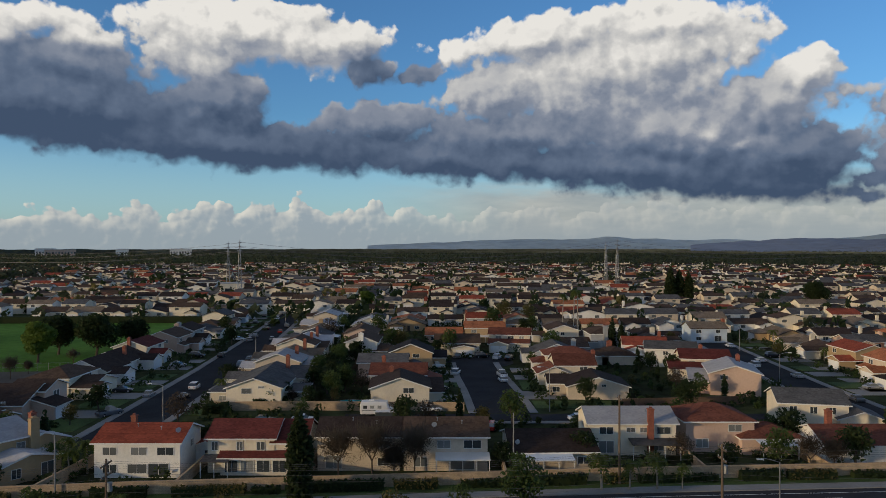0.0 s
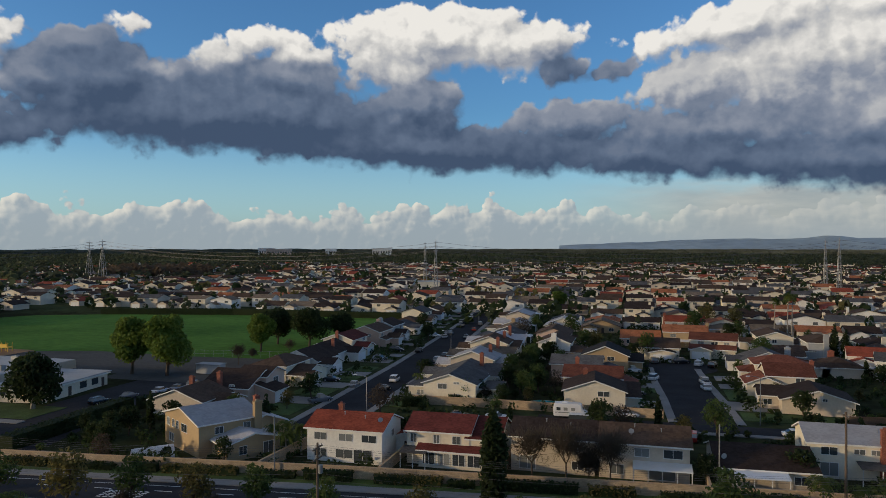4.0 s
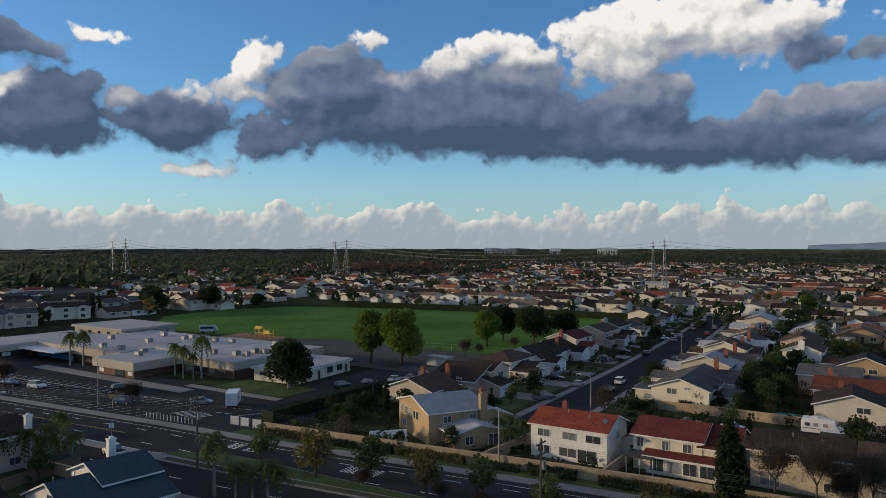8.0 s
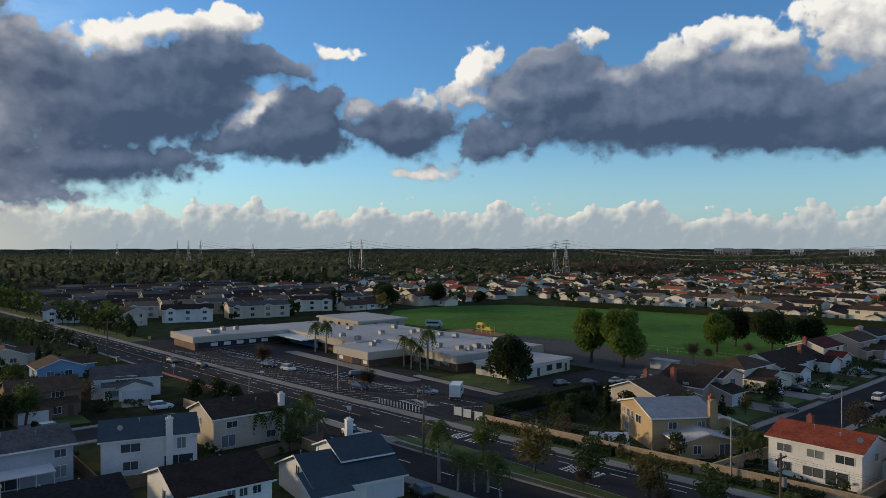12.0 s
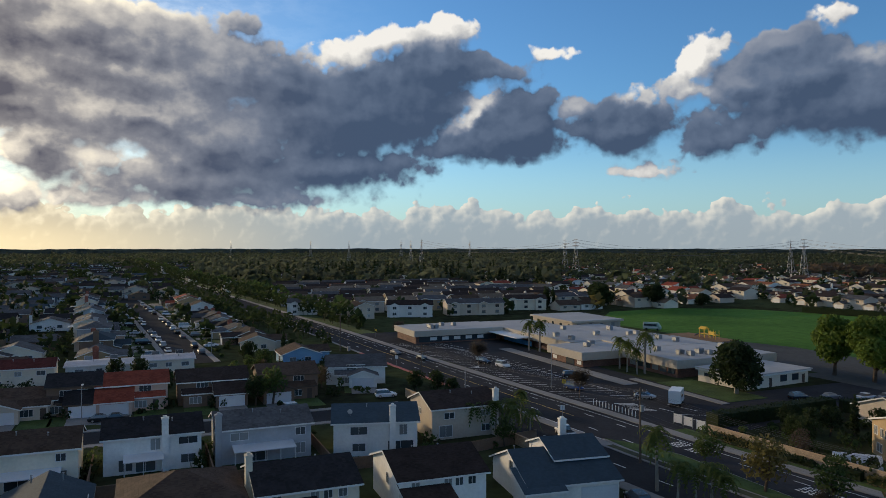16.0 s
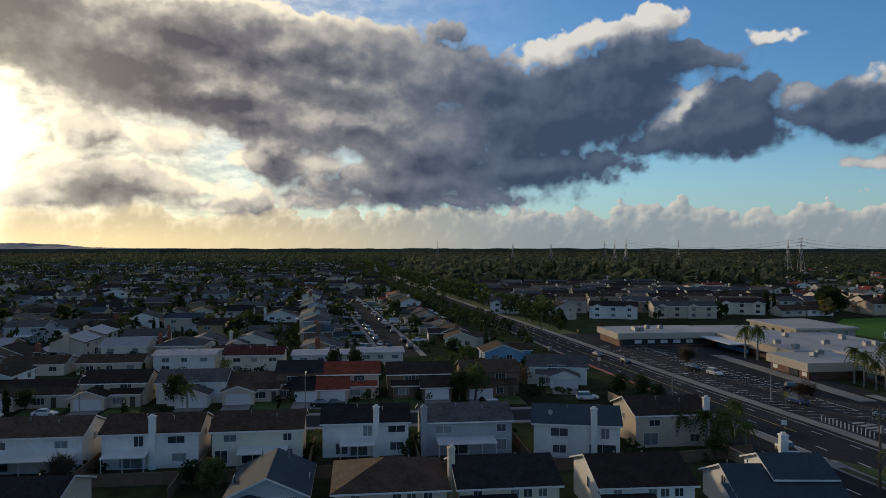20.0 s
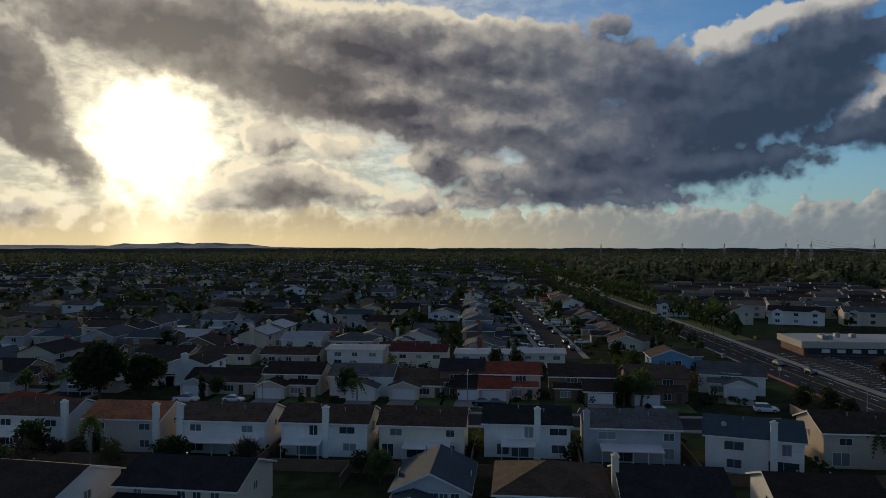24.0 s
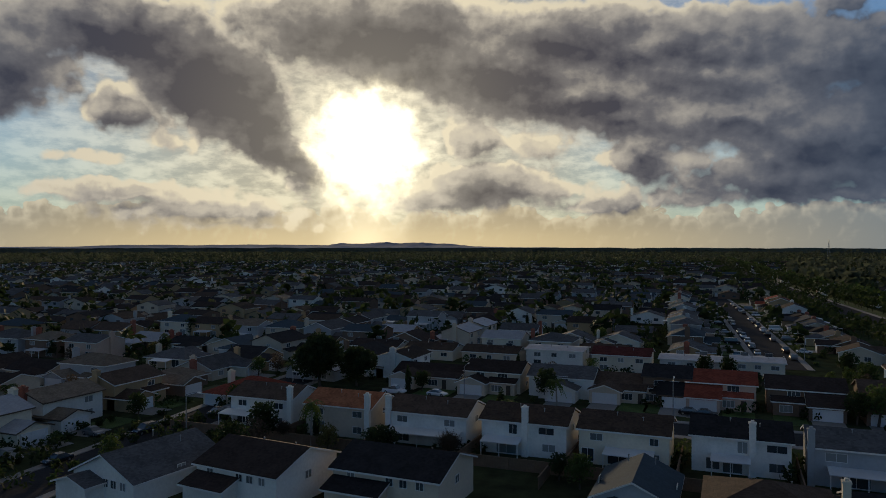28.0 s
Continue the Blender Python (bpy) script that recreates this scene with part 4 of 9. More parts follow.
def wall_shape(block):
    dx, dy, w, d, h, kind, pitch = block[:7]
    s = Shape()
    if kind == "x":
        s.extrude([(dy - d / 2, 0), (dy + d / 2, 0), (dy + d / 2, h), (dy, h + d / 2 * pitch), (dy - d / 2, h)], dx - w / 2, dx + w / 2, "x", skip=(2, 3))
    elif kind == "y":
        s.extrude([(-dx - w / 2, 0), (-dx + w / 2, 0), (-dx + w / 2, h), (-dx, h + w / 2 * pitch), (-dx - w / 2, h)], dy - d / 2, dy + d / 2, "y", skip=(2, 3))
    elif kind == "shed_f":
        s.extrude([(dy - d / 2, 0), (dy + d / 2, 0), (dy + d / 2, h + d * pitch), (dy - d / 2, h)], dx - w / 2, dx + w / 2, "x")
    elif kind == "shed_b":
        s.extrude([(dy - d / 2, 0), (dy + d / 2, 0), (dy + d / 2, h), (dy - d / 2, h + d * pitch)], dx - w / 2, dx + w / 2, "x")
    else:
        s.box(dx - w / 2, dy - d / 2, 0, dx + w / 2, dy + d / 2, h + 0.01)
    return s


def house(x, y, rot, blocks, wall, roof, label, trim=None, name="house", group="houses of the suburb", over=0.55):
    """A house of one or more blocks (x, y, width, depth, eaves height, roof kind, pitch); its front looks along local -y."""
    hs = thing(name, pose(x, y, 0, 0, 0, rot), label, "house", group)
    for i, b in enumerate(blocks):
        part("wall", wall_shape(b), WALLS[b[7]] if len(b) > 7 and b[7] else WALLS[wall], hs)
        part("roof", roof_shapes(b, over), [ROOFS[b[8]] if len(b) > 8 else ROOFS[roof], trim or TRIM], hs)
    return hs


def roof_vents(hs, spots):
    for x, y, z in spots:
        s = Shape().tube((x, y, z - 0.4), (x, y, z + 0.45), 0.07, 0.07, 6)
        s.tube((x, y, z + 0.45), (x, y, z + 0.55), 0.15, 0.1, 6)
        part("vent_pipe", s, STEEL, hs)

# ---- rows of similar houses ----
ROOF_WORDS = {"brown": "dark brown shingle", "umber": "brown shingle", "grey": "grey shingle", "dark": "charcoal shingle", "red": "red tile", "maroon": "dark red tile",
              "orange": "orange tile", "sand": "sand-coloured shingle", "pale": "pale coated", "slate": "slate-blue shingle", "rust": "rust-red tile"}
WALL_WORDS = {"white": "white stucco", "cream": "cream stucco", "beige": "beige stucco", "pink": "pinkish stucco", "tan": "tan stucco", "grey": "grey stucco",
              "brown": "brown wood-sided", "blue": "blue-painted", "paleblue": "pale blue"}
DULL = (["dark"] * 2 + ["brown"] * 4 + ["umber"] * 3 + ["grey"] * 4 + ["slate"] + ["red"] + ["sand"] * 2 + ["pale"] * 2)
WARM = (["brown"] * 5 + ["umber"] * 6 + ["grey"] * 4 + ["rust"] * 2 + ["red"] + ["orange"] * 2 + ["sand"] * 4 + ["maroon"] * 2 + ["pale"] + ["dark"])
DULL_WALLS = ["beige"] * 4 + ["cream"] * 2 + ["grey"] * 3 + ["tan"] * 2 + ["brown"] * 2 + ["pink", "white"]
PLAIN_WALLS = ["white"] * 4 + ["cream"] * 5 + ["beige"] * 4 + ["pink"] * 2 + ["grey"] * 2 + ["tan"] + ["paleblue"]


def tract_house(rng, x, y, rot, roofs, two=0.4, group="houses of the suburb", detail=2):
    """One of the common house plans of the district, with its garage wing, windows and chimney."""
    wall, roof = rng.choice(DULL_WALLS if roofs is DULL else PLAIN_WALLS), rng.choice(roofs)
    w, d = rng.uniform(12.0, 14.5), rng.uniform(9.0, 11.0)
    high = rng.random() < two
    flip = rng.choice((-1, 1))
    pitch = rng.uniform(0.30, 0.42)
    gx = flip * (w / 2 - 3.1)
    main = (0, 1.5, w, d, 5.2 if high else 2.7, rng.choice(("x", "x", "hip", "y")) if not high else rng.choice(("x", "x", "hip")), pitch)
    wing = (gx, -d / 2 + 0.2, 6.2, 6.4, 2.6, rng.choice(("y", "y", "hip")), pitch)
    blocks = [main, wing]
    if high and rng.random() < 0.5:
        blocks.append((-gx * 0.9, 1.5 - d / 2 - 0.8, 5.0, 2.2, 2.6, "shed_f", 0.3))
    storeys = "two-storey" if high else "single-storey"
    hs = house(x, y, rot, blocks, wall, roof, f"{storeys} {WALL_WORDS[wall]} house with a {ROOF_WORDS[roof]} roof", group=group, trim=TRIM if rng.random() < 0.8 else DARK_TRIM)
    add_garage(hs, wing, "f", 0.0)
    for z in ([1.5, 4.0] if high else [1.5]):
        add_window(hs, main, "f", -gx * 0.95, z, 1.8, 1.1, whole=True)
        add_window(hs, main, "b", -w * 0.28, z, 1.8, 1.1, whole=True)
        add_window(hs, main, "b", w * 0.25, z, 1.5 if z > 3 else 2.4, 1.1 if z > 3 else 1.9, whole=True)
        if detail > 1:
            add_window(hs, main, "l" if flip > 0 else "r", round(rng.uniform(-2, 2), 1), z, 1.2, 1.0, whole=True)
    add_door(hs, main, "f", gx * -0.15)
    if rng.random() < 0.65:
        add_chimney(hs, rng.choice((-1, 1)) * (w / 2 + 0.25), 1.5, 0.9, 1.5, main[4] + d / 2 * pitch + 1.0, rng.choice((BRICK_RED, WALLS[wall], WALLS[wall])))
    if rng.random() < 0.4:
        add_patio(hs, -3, 1.5 + d / 2, 3, 1.5 + d / 2 + 3.2, 2.6, rng.choice((POLY_WHITE, TRIM)), 3, low="y1")
    if detail > 1:
        roof_vents(hs, [(flip * 1.5, 1.5 + d * 0.22, main[4] + d * 0.28 * pitch + 0.2)])
    return hs


TAKEN = []          # places of houses and open spaces: x, y, radius


def free(x, y, r):
    return all((x - a) ** 2 + (y - b) ** 2 > (r + c) ** 2 for a, b, c in TAKEN)


def claim(x, y, r):
    TAKEN.append((x, y, r))


def house_row(seed, start, end, count, rot, roofs, two=0.4, group="houses of the suburb", drive=True, detail=2, jitter=0.7):
    """Houses side by side along a line, each with its driveway and front lawn."""
    rng = random.Random(seed)
    for i in range(count):
        k = i / max(1, count - 1)
        x, y = start[0] + (end[0] - start[0]) * k, start[1] + (end[1] - start[1]) * k
        if not free(x, y, 6.5):
            continue
        claim(x, y, 7.0)
        hs = tract_house(rng, x + rng.uniform(-jitter, jitter), y + rng.uniform(-jitter, jitter), rot, roofs, two, group, detail)
        if drive:
            m = pose(x, y, 0, 0, 0, rot)
            g = [c for c in hs.children if c.name.startswith("garage_door")][0].matrix_basis.translation.x
            s = Shape().box(g - 2.7, -13.4, 0.0, g + 2.7, -8.0, 0.075)
            ob = setting("driveway", s, CONCRETE, "concrete driveway before a garage", "driveway")
            ob.matrix_basis = m
            a = -1 if g > 0 else 1
            s = Shape().box(min(a * 6.8, g - a * -2.9), -12.6, 0.0, max(a * 6.8, g - a * -2.9), -6.0, 0.06)
            ob = setting("lawn", s, rng.choice((LAWN, LAWN, SOIL)), "small front lawn", "lawn")
            ob.matrix_basis = m

# ---- the nearer houses, one by one ----
def two_storey_back(x, y, rot, w, d, wall, roof, label, chimney=None, cover=None, wins=((-0.3, 4.1, 1.8, 1.0), (0.3, 4.1, 1.8, 1.0)), low=((-0.3, 1.4, 2.4, 1.9), (0.3, 1.4, 1.6, 1.1)), pitch=0.36, h=5.3, trim=None):
    """A two-storey slab of a house, ridge across; its garden side looks along local -y."""
    claim(x, y, 7.5)
    main = (0, 0, w, d, h, "x", pitch)
    back = (0.1 * w, d / 2 + 2.2, 6.4, 5.5, 2.6, "y", pitch)
    hs = house(x, y, rot, [main, back], wall, roof, label, trim)
    for u, z, ww, hh in wins + low:
        add_window(hs, main, "f", u * w, z, ww, hh)
    add_window(hs, main, "r", 0.5, 4.0, 1.2, 1.0), add_window(hs, main, "l", -0.5, 4.0, 1.2, 1.0)
    add_window(hs, main, "b", -3, 4.0), add_window(hs, main, "b", 3, 4.0)
    add_garage(hs, back, "b", 0)
    if chimney is not None:
        u, mat = chimney
        add_chimney(hs, u * w, -d / 2 - 0.35, 0.95, 0.7, h + d / 2 * pitch + 0.9, mat)
    if cover is not None:
        u0, u1, mat, n = cover
        add_patio(hs, u0 * w, -d / 2 - 3.0, u1 * w, -d / 2, 2.75, mat, n)
    roof_vents(hs, [(w * 0.2, -d * 0.2, h + d * 0.3 * pitch + 0.25), (-w * 0.1, -d * 0.12, h + d * 0.38 * pitch + 0.25)])
    return hs


W = WALLS
two_storey_back(-116.7, -78.0, 90, 13.2, 9.6, "white", "umber", "white two-storey house with a brown roof, garden side", (0.5, W["white"]), (-0.55, 0.15, TRIM, 4))
two_storey_back(-116.2, -61.5, 90, 12.8, 9.6, "beige", "orange", "beige two-storey house with a faded orange roof", (0.47, W["white"]), None)
two_storey_back(-116.6, -45.0, 90, 14.2, 9.6, "white", "umber", "white two-storey house with a brown shingle roof", (-0.47, W["white"]), (-0.5, 0.45, TRIM, 3))
two_storey_back(-117.0, -28.4, 90, 13.8, 9.6, "white", "umber", "white two-storey house with a dull reddish-brown roof and a white chimney", (0.03, W["white"]), (-0.45, 0.0, POLY_WHITE, 3),
                ((-0.12, 4.1, 1.3, 1.5), (0.27, 4.2, 2.4, 1.0)), ((-0.2, 1.2, 3.2, 2.0), (0.3, 1.6, 2.0, 1.1)))
two_storey_back(-116.9, -12.9, 90, 13.2, 9.8, "cream", "umber", "cream two-storey house with a brown shingle roof", None, (-0.2, 0.35, POLY_WHITE, 3),
                ((-0.3, 4.2, 1.8, 1.0), (0.34, 4.2, 1.2, 1.0)), ((-0.4, 1.4, 1.8, 1.9), (-0.05, 1.3, 3.2, 1.9), (0.33, 1.6, 1.7, 1.5)))
two_storey_back(-119.5, 3.4, 90, 13.4, 9.6, "white", "dark", "white two-storey house with a charcoal roof and a white chimney", (0.12, W["white"]), (-0.3, 0.1, POLY_WHITE, 3),
                ((0.02, 4.0, 1.3, 1.6), (0.36, 4.2, 2.6, 1.0)), ((-0.28, 1.3, 1.8, 1.6), (-0.08, 1.2, 2.6, 2.0), (0.36, 1.5, 2.0, 1.2)))
two_storey_back(-118.6, 19.4, 90, 14.2, 9.6, "grey", "grey", "pale grey two-storey house with a grey shingle roof", (-0.49, W["grey"]), (-0.35, 0.3, POLY_WHITE, 5),
                ((-0.27, 4.1, 2.6, 1.1), (0.38, 4.1, 1.5, 1.1)), ((-0.1, 1.2, 3.4, 2.0), (0.38, 1.5, 1.6, 1.6)))
two_storey_back(-114.6, 37.2, 75, 13.2, 10.0, "white", "slate", "white two-storey house with a dark roof and a satellite dish", (0.2, W["white"]), None,
                ((-0.2, 4.0, 2.6, 1.2), (0.33, 4.0, 1.2, 1.6)), ((0.3, 1.3, 4.0, 1.9), (-0.2, 1.4, 2.0, 1.2)))
two_storey_back(-119.5, 53.6, 90, 12.6, 10.6, "beige", "brown", "beige two-storey house with a dark brown roof", (0.44, W["white"]), None,
                ((-0.25, 4.0, 1.8, 1.0), (0.3, 4.0, 1.8, 1.0)))


def street_front(x, y, rot, w, d, wall, roof, label, g, high=5.2, wing=(6.4, 6.0), kind="x", pitch=0.36, trim=None, lean=False):
    """A house seen from its street: main block, garage wing at g along its front."""
    claim(x, y, 7.5)
    main = (0, 0, w, d, high, kind, pitch)
    gar = (g, -d / 2 - wing[1] / 2 + 1.2, wing[0], wing[1], 2.7, "shed_f" if lean else "y", pitch)
    blocks = [main, gar]
    porch = (-g * 0.8, -d / 2 - 1.0, w - wing[0] - 0.6, 2.4, 2.7, "shed_f", 0.28)
    blocks.append(porch)
    hs = house(x, y, rot, blocks, wall, roof, label, trim)
    add_garage(hs, gar, "f", 0)
    zs = [4.1] if high > 4 else []
    for z in zs:
        add_window(hs, main, "f", -g * 0.7, z, 2.2, 1.1, 3), add_window(hs, main, "f", g * 0.8, z, 1.8, 1.1)
    add_window(hs, porch, "f", -1.2, 1.4, 2.2, 1.3, 3), add_door(hs, porch, "f", 1.6)
    add_window(hs, main, "r", 0.5, 1.5, 1.2, 1.0), add_window(hs, main, "l", 0.5, 1.5, 1.2, 1.0)
    add_window(hs, main, "b", -3, 1.5), add_window(hs, main, "b", 3, 1.5)
    m = pose(x, y, 0, 0, 0, rot)
    front = -d / 2 - wing[1] + 1.2
    ob = setting("driveway", Shape().box(g - 2.8, front - 6.5, 0, g + 2.8, front, 0.075), CONCRETE, "concrete driveway before a garage", "driveway")
    ob.matrix_basis = m
    ob = setting("lawn", Shape().box(min(-g * 1.9, -g * 0.1), front - 5.5, 0, max(-g * 1.9, -g * 0.1), -d / 2 - 2.4, 0.06), LAWN, "small front lawn", "lawn")
    ob.matrix_basis = m
    return hs


street_front(-163, -64.5, 90, 17, 10, "beige", "brown", "low brown-roofed house across the street", -4.5, 2.7)
street_front(-162, -48.0, 90, 13, 10, "beige", "brown", "two-storey house with stepped brown roofs", -3.5, 4.6)
street_front(-162, -32.5, 90, 14, 10, "white", "grey", "white gabled house with a grey roof and a wide garage", 1.0, 4.4)
street_front(-164, -19.5, 90, 12, 10, "beige", "umber", "beige low house with a tall pale chimney", -3.0, 3.2)
street_front(-165, -10.5, 90, 9.5, 10, "brown", "dark", "dark two-storey house with a long front roof", 2.0, 5.4, lean=True, trim=DARK_TRIM)
street_front(-164.5, 0.2, 90, 13.2, 10, "pink", "red", "house with bright red-orange tile roofs", -3.3, 5.0, lean=True)
street_front(-164, 15.8, 90, 14, 10, "brown", "brown", "dark-roofed two-storey house with white windows", 3.2, 4.8, lean=True)
street_front(-163.5, 31.5, 90, 12.6, 10, "brown", "umber", "brown-sided house with a white garage door", -3.0, 5.0, trim=DARK_TRIM)
street_front(-173, 50.5, 76, 14.0, 11, "white", "grey", "white corner house with a grey gabled roof", 1.5, 4.2)

plain_house_spots = [(-206, 43, 90, "blue", "umber", "small blue house with a brown gabled roof"), (-236, 36, 84, "beige", "umber", "beige house with broad brown gabled roofs")]
for x, y, rot, wall, roof, words in plain_house_spots:
    claim(x, y, 7)
    hs = house(x, y, rot, [(0, 0, 10.5, 10, 2.9, "y", 0.36), (5.5, 3.5, 7, 8, 2.7, "x", 0.34)], wall, roof, words)
    add_window(hs, (0, 0, 10.5, 10), "f", 1.8, 1.5, 1.6, 1.2), add_window(hs, (0, 0, 10.5, 10), "f", -2.4, 1.5, 1.6, 1.2)
    add_window(hs, (0, 0, 10.5, 10), "l", 0, 1.5, 1.6, 1.2)

# the near roofs below the flight path
claim(-84, 54, 9)
blue = house(-85.5, 53.5, 83, [(0, 0, 12.5, 13.5, 3.0, "x", 0.40), (2.6, 1.5, 7.2, 9.0, 5.0, "x", 0.36), (-4.6, -5.6, 5.0, 4.4, 2.6, "shed_f", 0.36)], "white", "slate",
             "white house with stepped slate-blue roofs and white edges")
add_window(blue, (0, 0, 12.5, 13.5), "l", 0.5, 3.9, 1.2, 1.2), add_chimney(blue, 4.4, 6.5, 1.0, 0.8, 7.9, W["white"])
add_garage(blue, (0, 0, 12.5, 13.5), "f", 3.4), roof_vents(blue, [(-4, 4.2, 4.6), (-1, 5.0, 4.4)])
for nm, xx, yy, rr, ww, dd, wl, rf, kd, lab in (
        ("a", -89, 36.5, 88, 11.5, 12.0, "white", "brown", "x", "white house under a broad dark brown roof"),
        ("b", -90.5, 20.0, 90, 12.0, 11.5, "cream", "dark", "x", "cream house under a charcoal roof with a tall chimney"),
        ("c", -90.8, 6.0, 90, 13.0, 12.0, "beige", "umber", "hip", "beige house under a hipped brown roof"),
        ("d", -94.5, -8.6, 90, 9.2, 12.0, "grey", "slate", "y", "grey house with a street-side gable and white edges"),
        ("e", -88.5, -38.0, 88, 15.0, 11.5, "beige", "dark", "x", "low house with solar panels on a dark roof"),
        ("f", -83.5, -56.0, 84, 13.5, 12.5, "white", "brown", "x", "white house with stepped dark brown roofs"),
        ("g", -79.5, -72.6, 83, 12.0, 15.0, "white", "grey", "y", "white gabled house with a blue-grey roof")):
    claim(xx, yy, 8)
    blk = (0, 0, ww, dd, 4.6 if kd != "y" else 3.3, kd, 0.34 if kd != "y" else 0.46)
    wing = (-ww * 0.22, -dd / 2 - 1.0, ww * 0.5, 3.5, 2.7, "shed_f" if kd != "y" else "y", 0.3)
    hs = house(xx, yy, rr, [blk, wing], wl, rf, lab)
    for u in (-0.32, 0.05, 0.18, 0.33):
        add_window(hs, blk, "f", u * ww, 3.8 if kd != "y" else 2.6, 1.0, 1.0)
    add_window(hs, blk, "l", 1.0, 3.6, 1.0, 1.3), add_window(hs, blk, "b", 2.0, 3.6), add_window(hs, blk, "b", -3.0, 1.5), add_window(hs, blk, "r", 0, 3.4, 1.2, 1.0)
    roof_vents(hs, [(ww * 0.2, dd * 0.2, 4.6 + dd * 0.1), (-ww * 0.15, dd * 0.12, 4.6 + dd * 0.13)])
    if nm == "b":
        add_chimney(hs, -ww / 2 - 0.4, -dd * 0.1, 0.8, 1.0, 8.2, W["cream"])
    if nm == "e":
        for k in range(2):
            s = Shape().extrude([(-4.2, 5.28), (-1.4, 6.23), (-1.4, 6.31), (-4.2, 5.36)], -1.5 + k * 2.4, 0.7 + k * 2.4, "x")
            part("solar_panel", s, SOLAR, hs, "dark solar panel on the slope")

# the row along the north wall
white_red = two_storey_back(-45.6, 111.6, 0, 12.8, 9.2, "white", "red", "white two-storey house with a red-orange tile roof", None, None,
                            ((-0.32, 4.0, 2.0, 1.1), (0.02, 4.0, 2.2, 1.1), (0.33, 4.0, 2.4, 1.1)), ((-0.32, 1.4, 2.0, 1.2), (0.0, 1.4, 2.8, 1.3), (0.25, 1.15, 3.0, 2.0)))
add_chimney(white_red, -3.0, 1.5, 0.8, 0.8, 8.0, BRICK_RED, 5.5)
claim(-29, 114, 9)
red2 = house(-29.5, 114.2, 0, [(-1.3, 0, 10.2, 9.4, 5.3, "x", 0.36), (6.0, 0.6, 5.0, 10.4, 4.6, "x", 0.42), (1.2, -4.7, 10.5, 2.6, 2.7, "shed_f", 0.35)], "cream", "maroon",
             "cream two-storey house with dark red roofs and a glazed patio")
m = (-1.3, 0, 10.2, 9.4)
for u, z, ww, hh in ((-4.0, 4.1, 0.9, 1.3), (-0.2, 4.1, 0.9, 1.3), (3.0, 4.1, 1.2, 1.2)):
    add_window(red2, m, "f", u, z, ww, hh)
for k in range(4):
    add_window(red2, (1.2, -4.7, 10.5, 2.6), "f", -3.6 + k * 2.4, 1.4, 1.9, 1.7)
add_patio(red2, -6.8, -7.4, -2.5, -4.7, 2.7, ROOFS["grey"], 3)
two_storey_back(-13.0, 115.2, 0, 12.6, 9.6, "beige", "brown", "beige two-storey house with a brown roof behind bare trees", None, None)
two_storey_back(0.4, 115.2, 0, 12.9, 9.6, "beige", "umber", "greyish two-storey house with a brown roof and a white patio frame", None, (-0.12, 0.52, TRIM, 5),
                ((-0.32, 4.1, 1.6, 1.1), (-0.02, 4.1, 2.0, 1.2), (0.32, 4.1, 2.6, 1.2)), ((-0.3, 1.4, 2.0, 1.4), (0.2, 1.2, 3.6, 1.9)))
claim(17, 117, 8)
low_dark = house(17, 117.0, 2, [(0, 0, 13.2, 12.5, 2.8, "x", 0.30)], "beige", "brown", "single-storey house with a very dark brown roof")
add_patio(low_dark, -4.6, -9.2, 2.6, -6.2, 2.6, POLY_WHITE, 4)
add_window(low_dark, (0, 0, 13.2, 12.5), "f", 4.5, 1.5)
white_pale = two_storey_back(31.3, 123.2, 0, 14.4, 9.2, "cream", "pale", "cream two-storey house with a pale roof and a brick chimney", (0.2, BRICK_RED), (-0.05, 0.5, ROOFS["grey"], 4),
                             ((-0.3, 4.1, 2.2, 1.1), (-0.02, 4.2, 1.4, 0.7), (0.13, 4.2, 1.2, 0.7), (0.36, 4.1, 2.2, 1.1)))
claim(47, 125, 8)
hipped = house(46.5, 125.5, 0, [(0, 0, 11.5, 10.0, 5.2, "hip", 0.38), (8.0, -2.5, 10, 8.5, 2.8, "hip", 0.36)], "pink", "rust", "pinkish two-storey house with hipped red-brown roofs")
add_window(hipped, (0, 0, 11.5, 10), "f", 2.5, 4.0, 2.2, 1.1), add_window(hipped, (0, 0, 11.5, 10), "f", -3, 1.5, 2.0, 1.4)
add_window(hipped, (8, -2.5, 10, 8.5), "f", 1.5, 1.5, 2.4, 1.2), add_patio(hipped, 5, -10, 11, -6.9, 2.6, POLY_WHITE, 3)
claim(69, 120, 9)
low_red = house(69.5, 119.5, 0, [(0, 0, 17, 10.5, 2.9, "x", 0.36), (5.5, -3.2, 7.0, 7.0, 2.8, "y", 0.36)], "white", "rust", "white single-storey house with a red-brown tile roof")
add_window(low_red, (5.5, -3.2, 7, 7), "f", -1.2, 1.6, 1.2, 0.8), add_window(low_red, (5.5, -3.2, 7, 7), "f", 1.2, 1.6, 1.2, 0.8)
add_patio(low_red, -12.5, -2.0, -6.5, 2.0, 2.7, POLY_WHITE, 4), add_chimney(low_red, -3, 4.5, 0.9, 0.9, 6.3, BRICK_RED, 3.5)
claim(70, 138, 8)
grey_gable = house(70, 138.5, -12, [(0, 0, 12, 10, 5.2, "x", 0.36), (8, -2, 8, 9, 2.8, "y", 0.36)], "cream", "grey", "cream two-storey house with a grey roof")
for u in (-3.5, 0, 3.2):
    add_window(grey_gable, (0, 0, 12, 10), "f", u, 4.0, 1.2, 1.2)
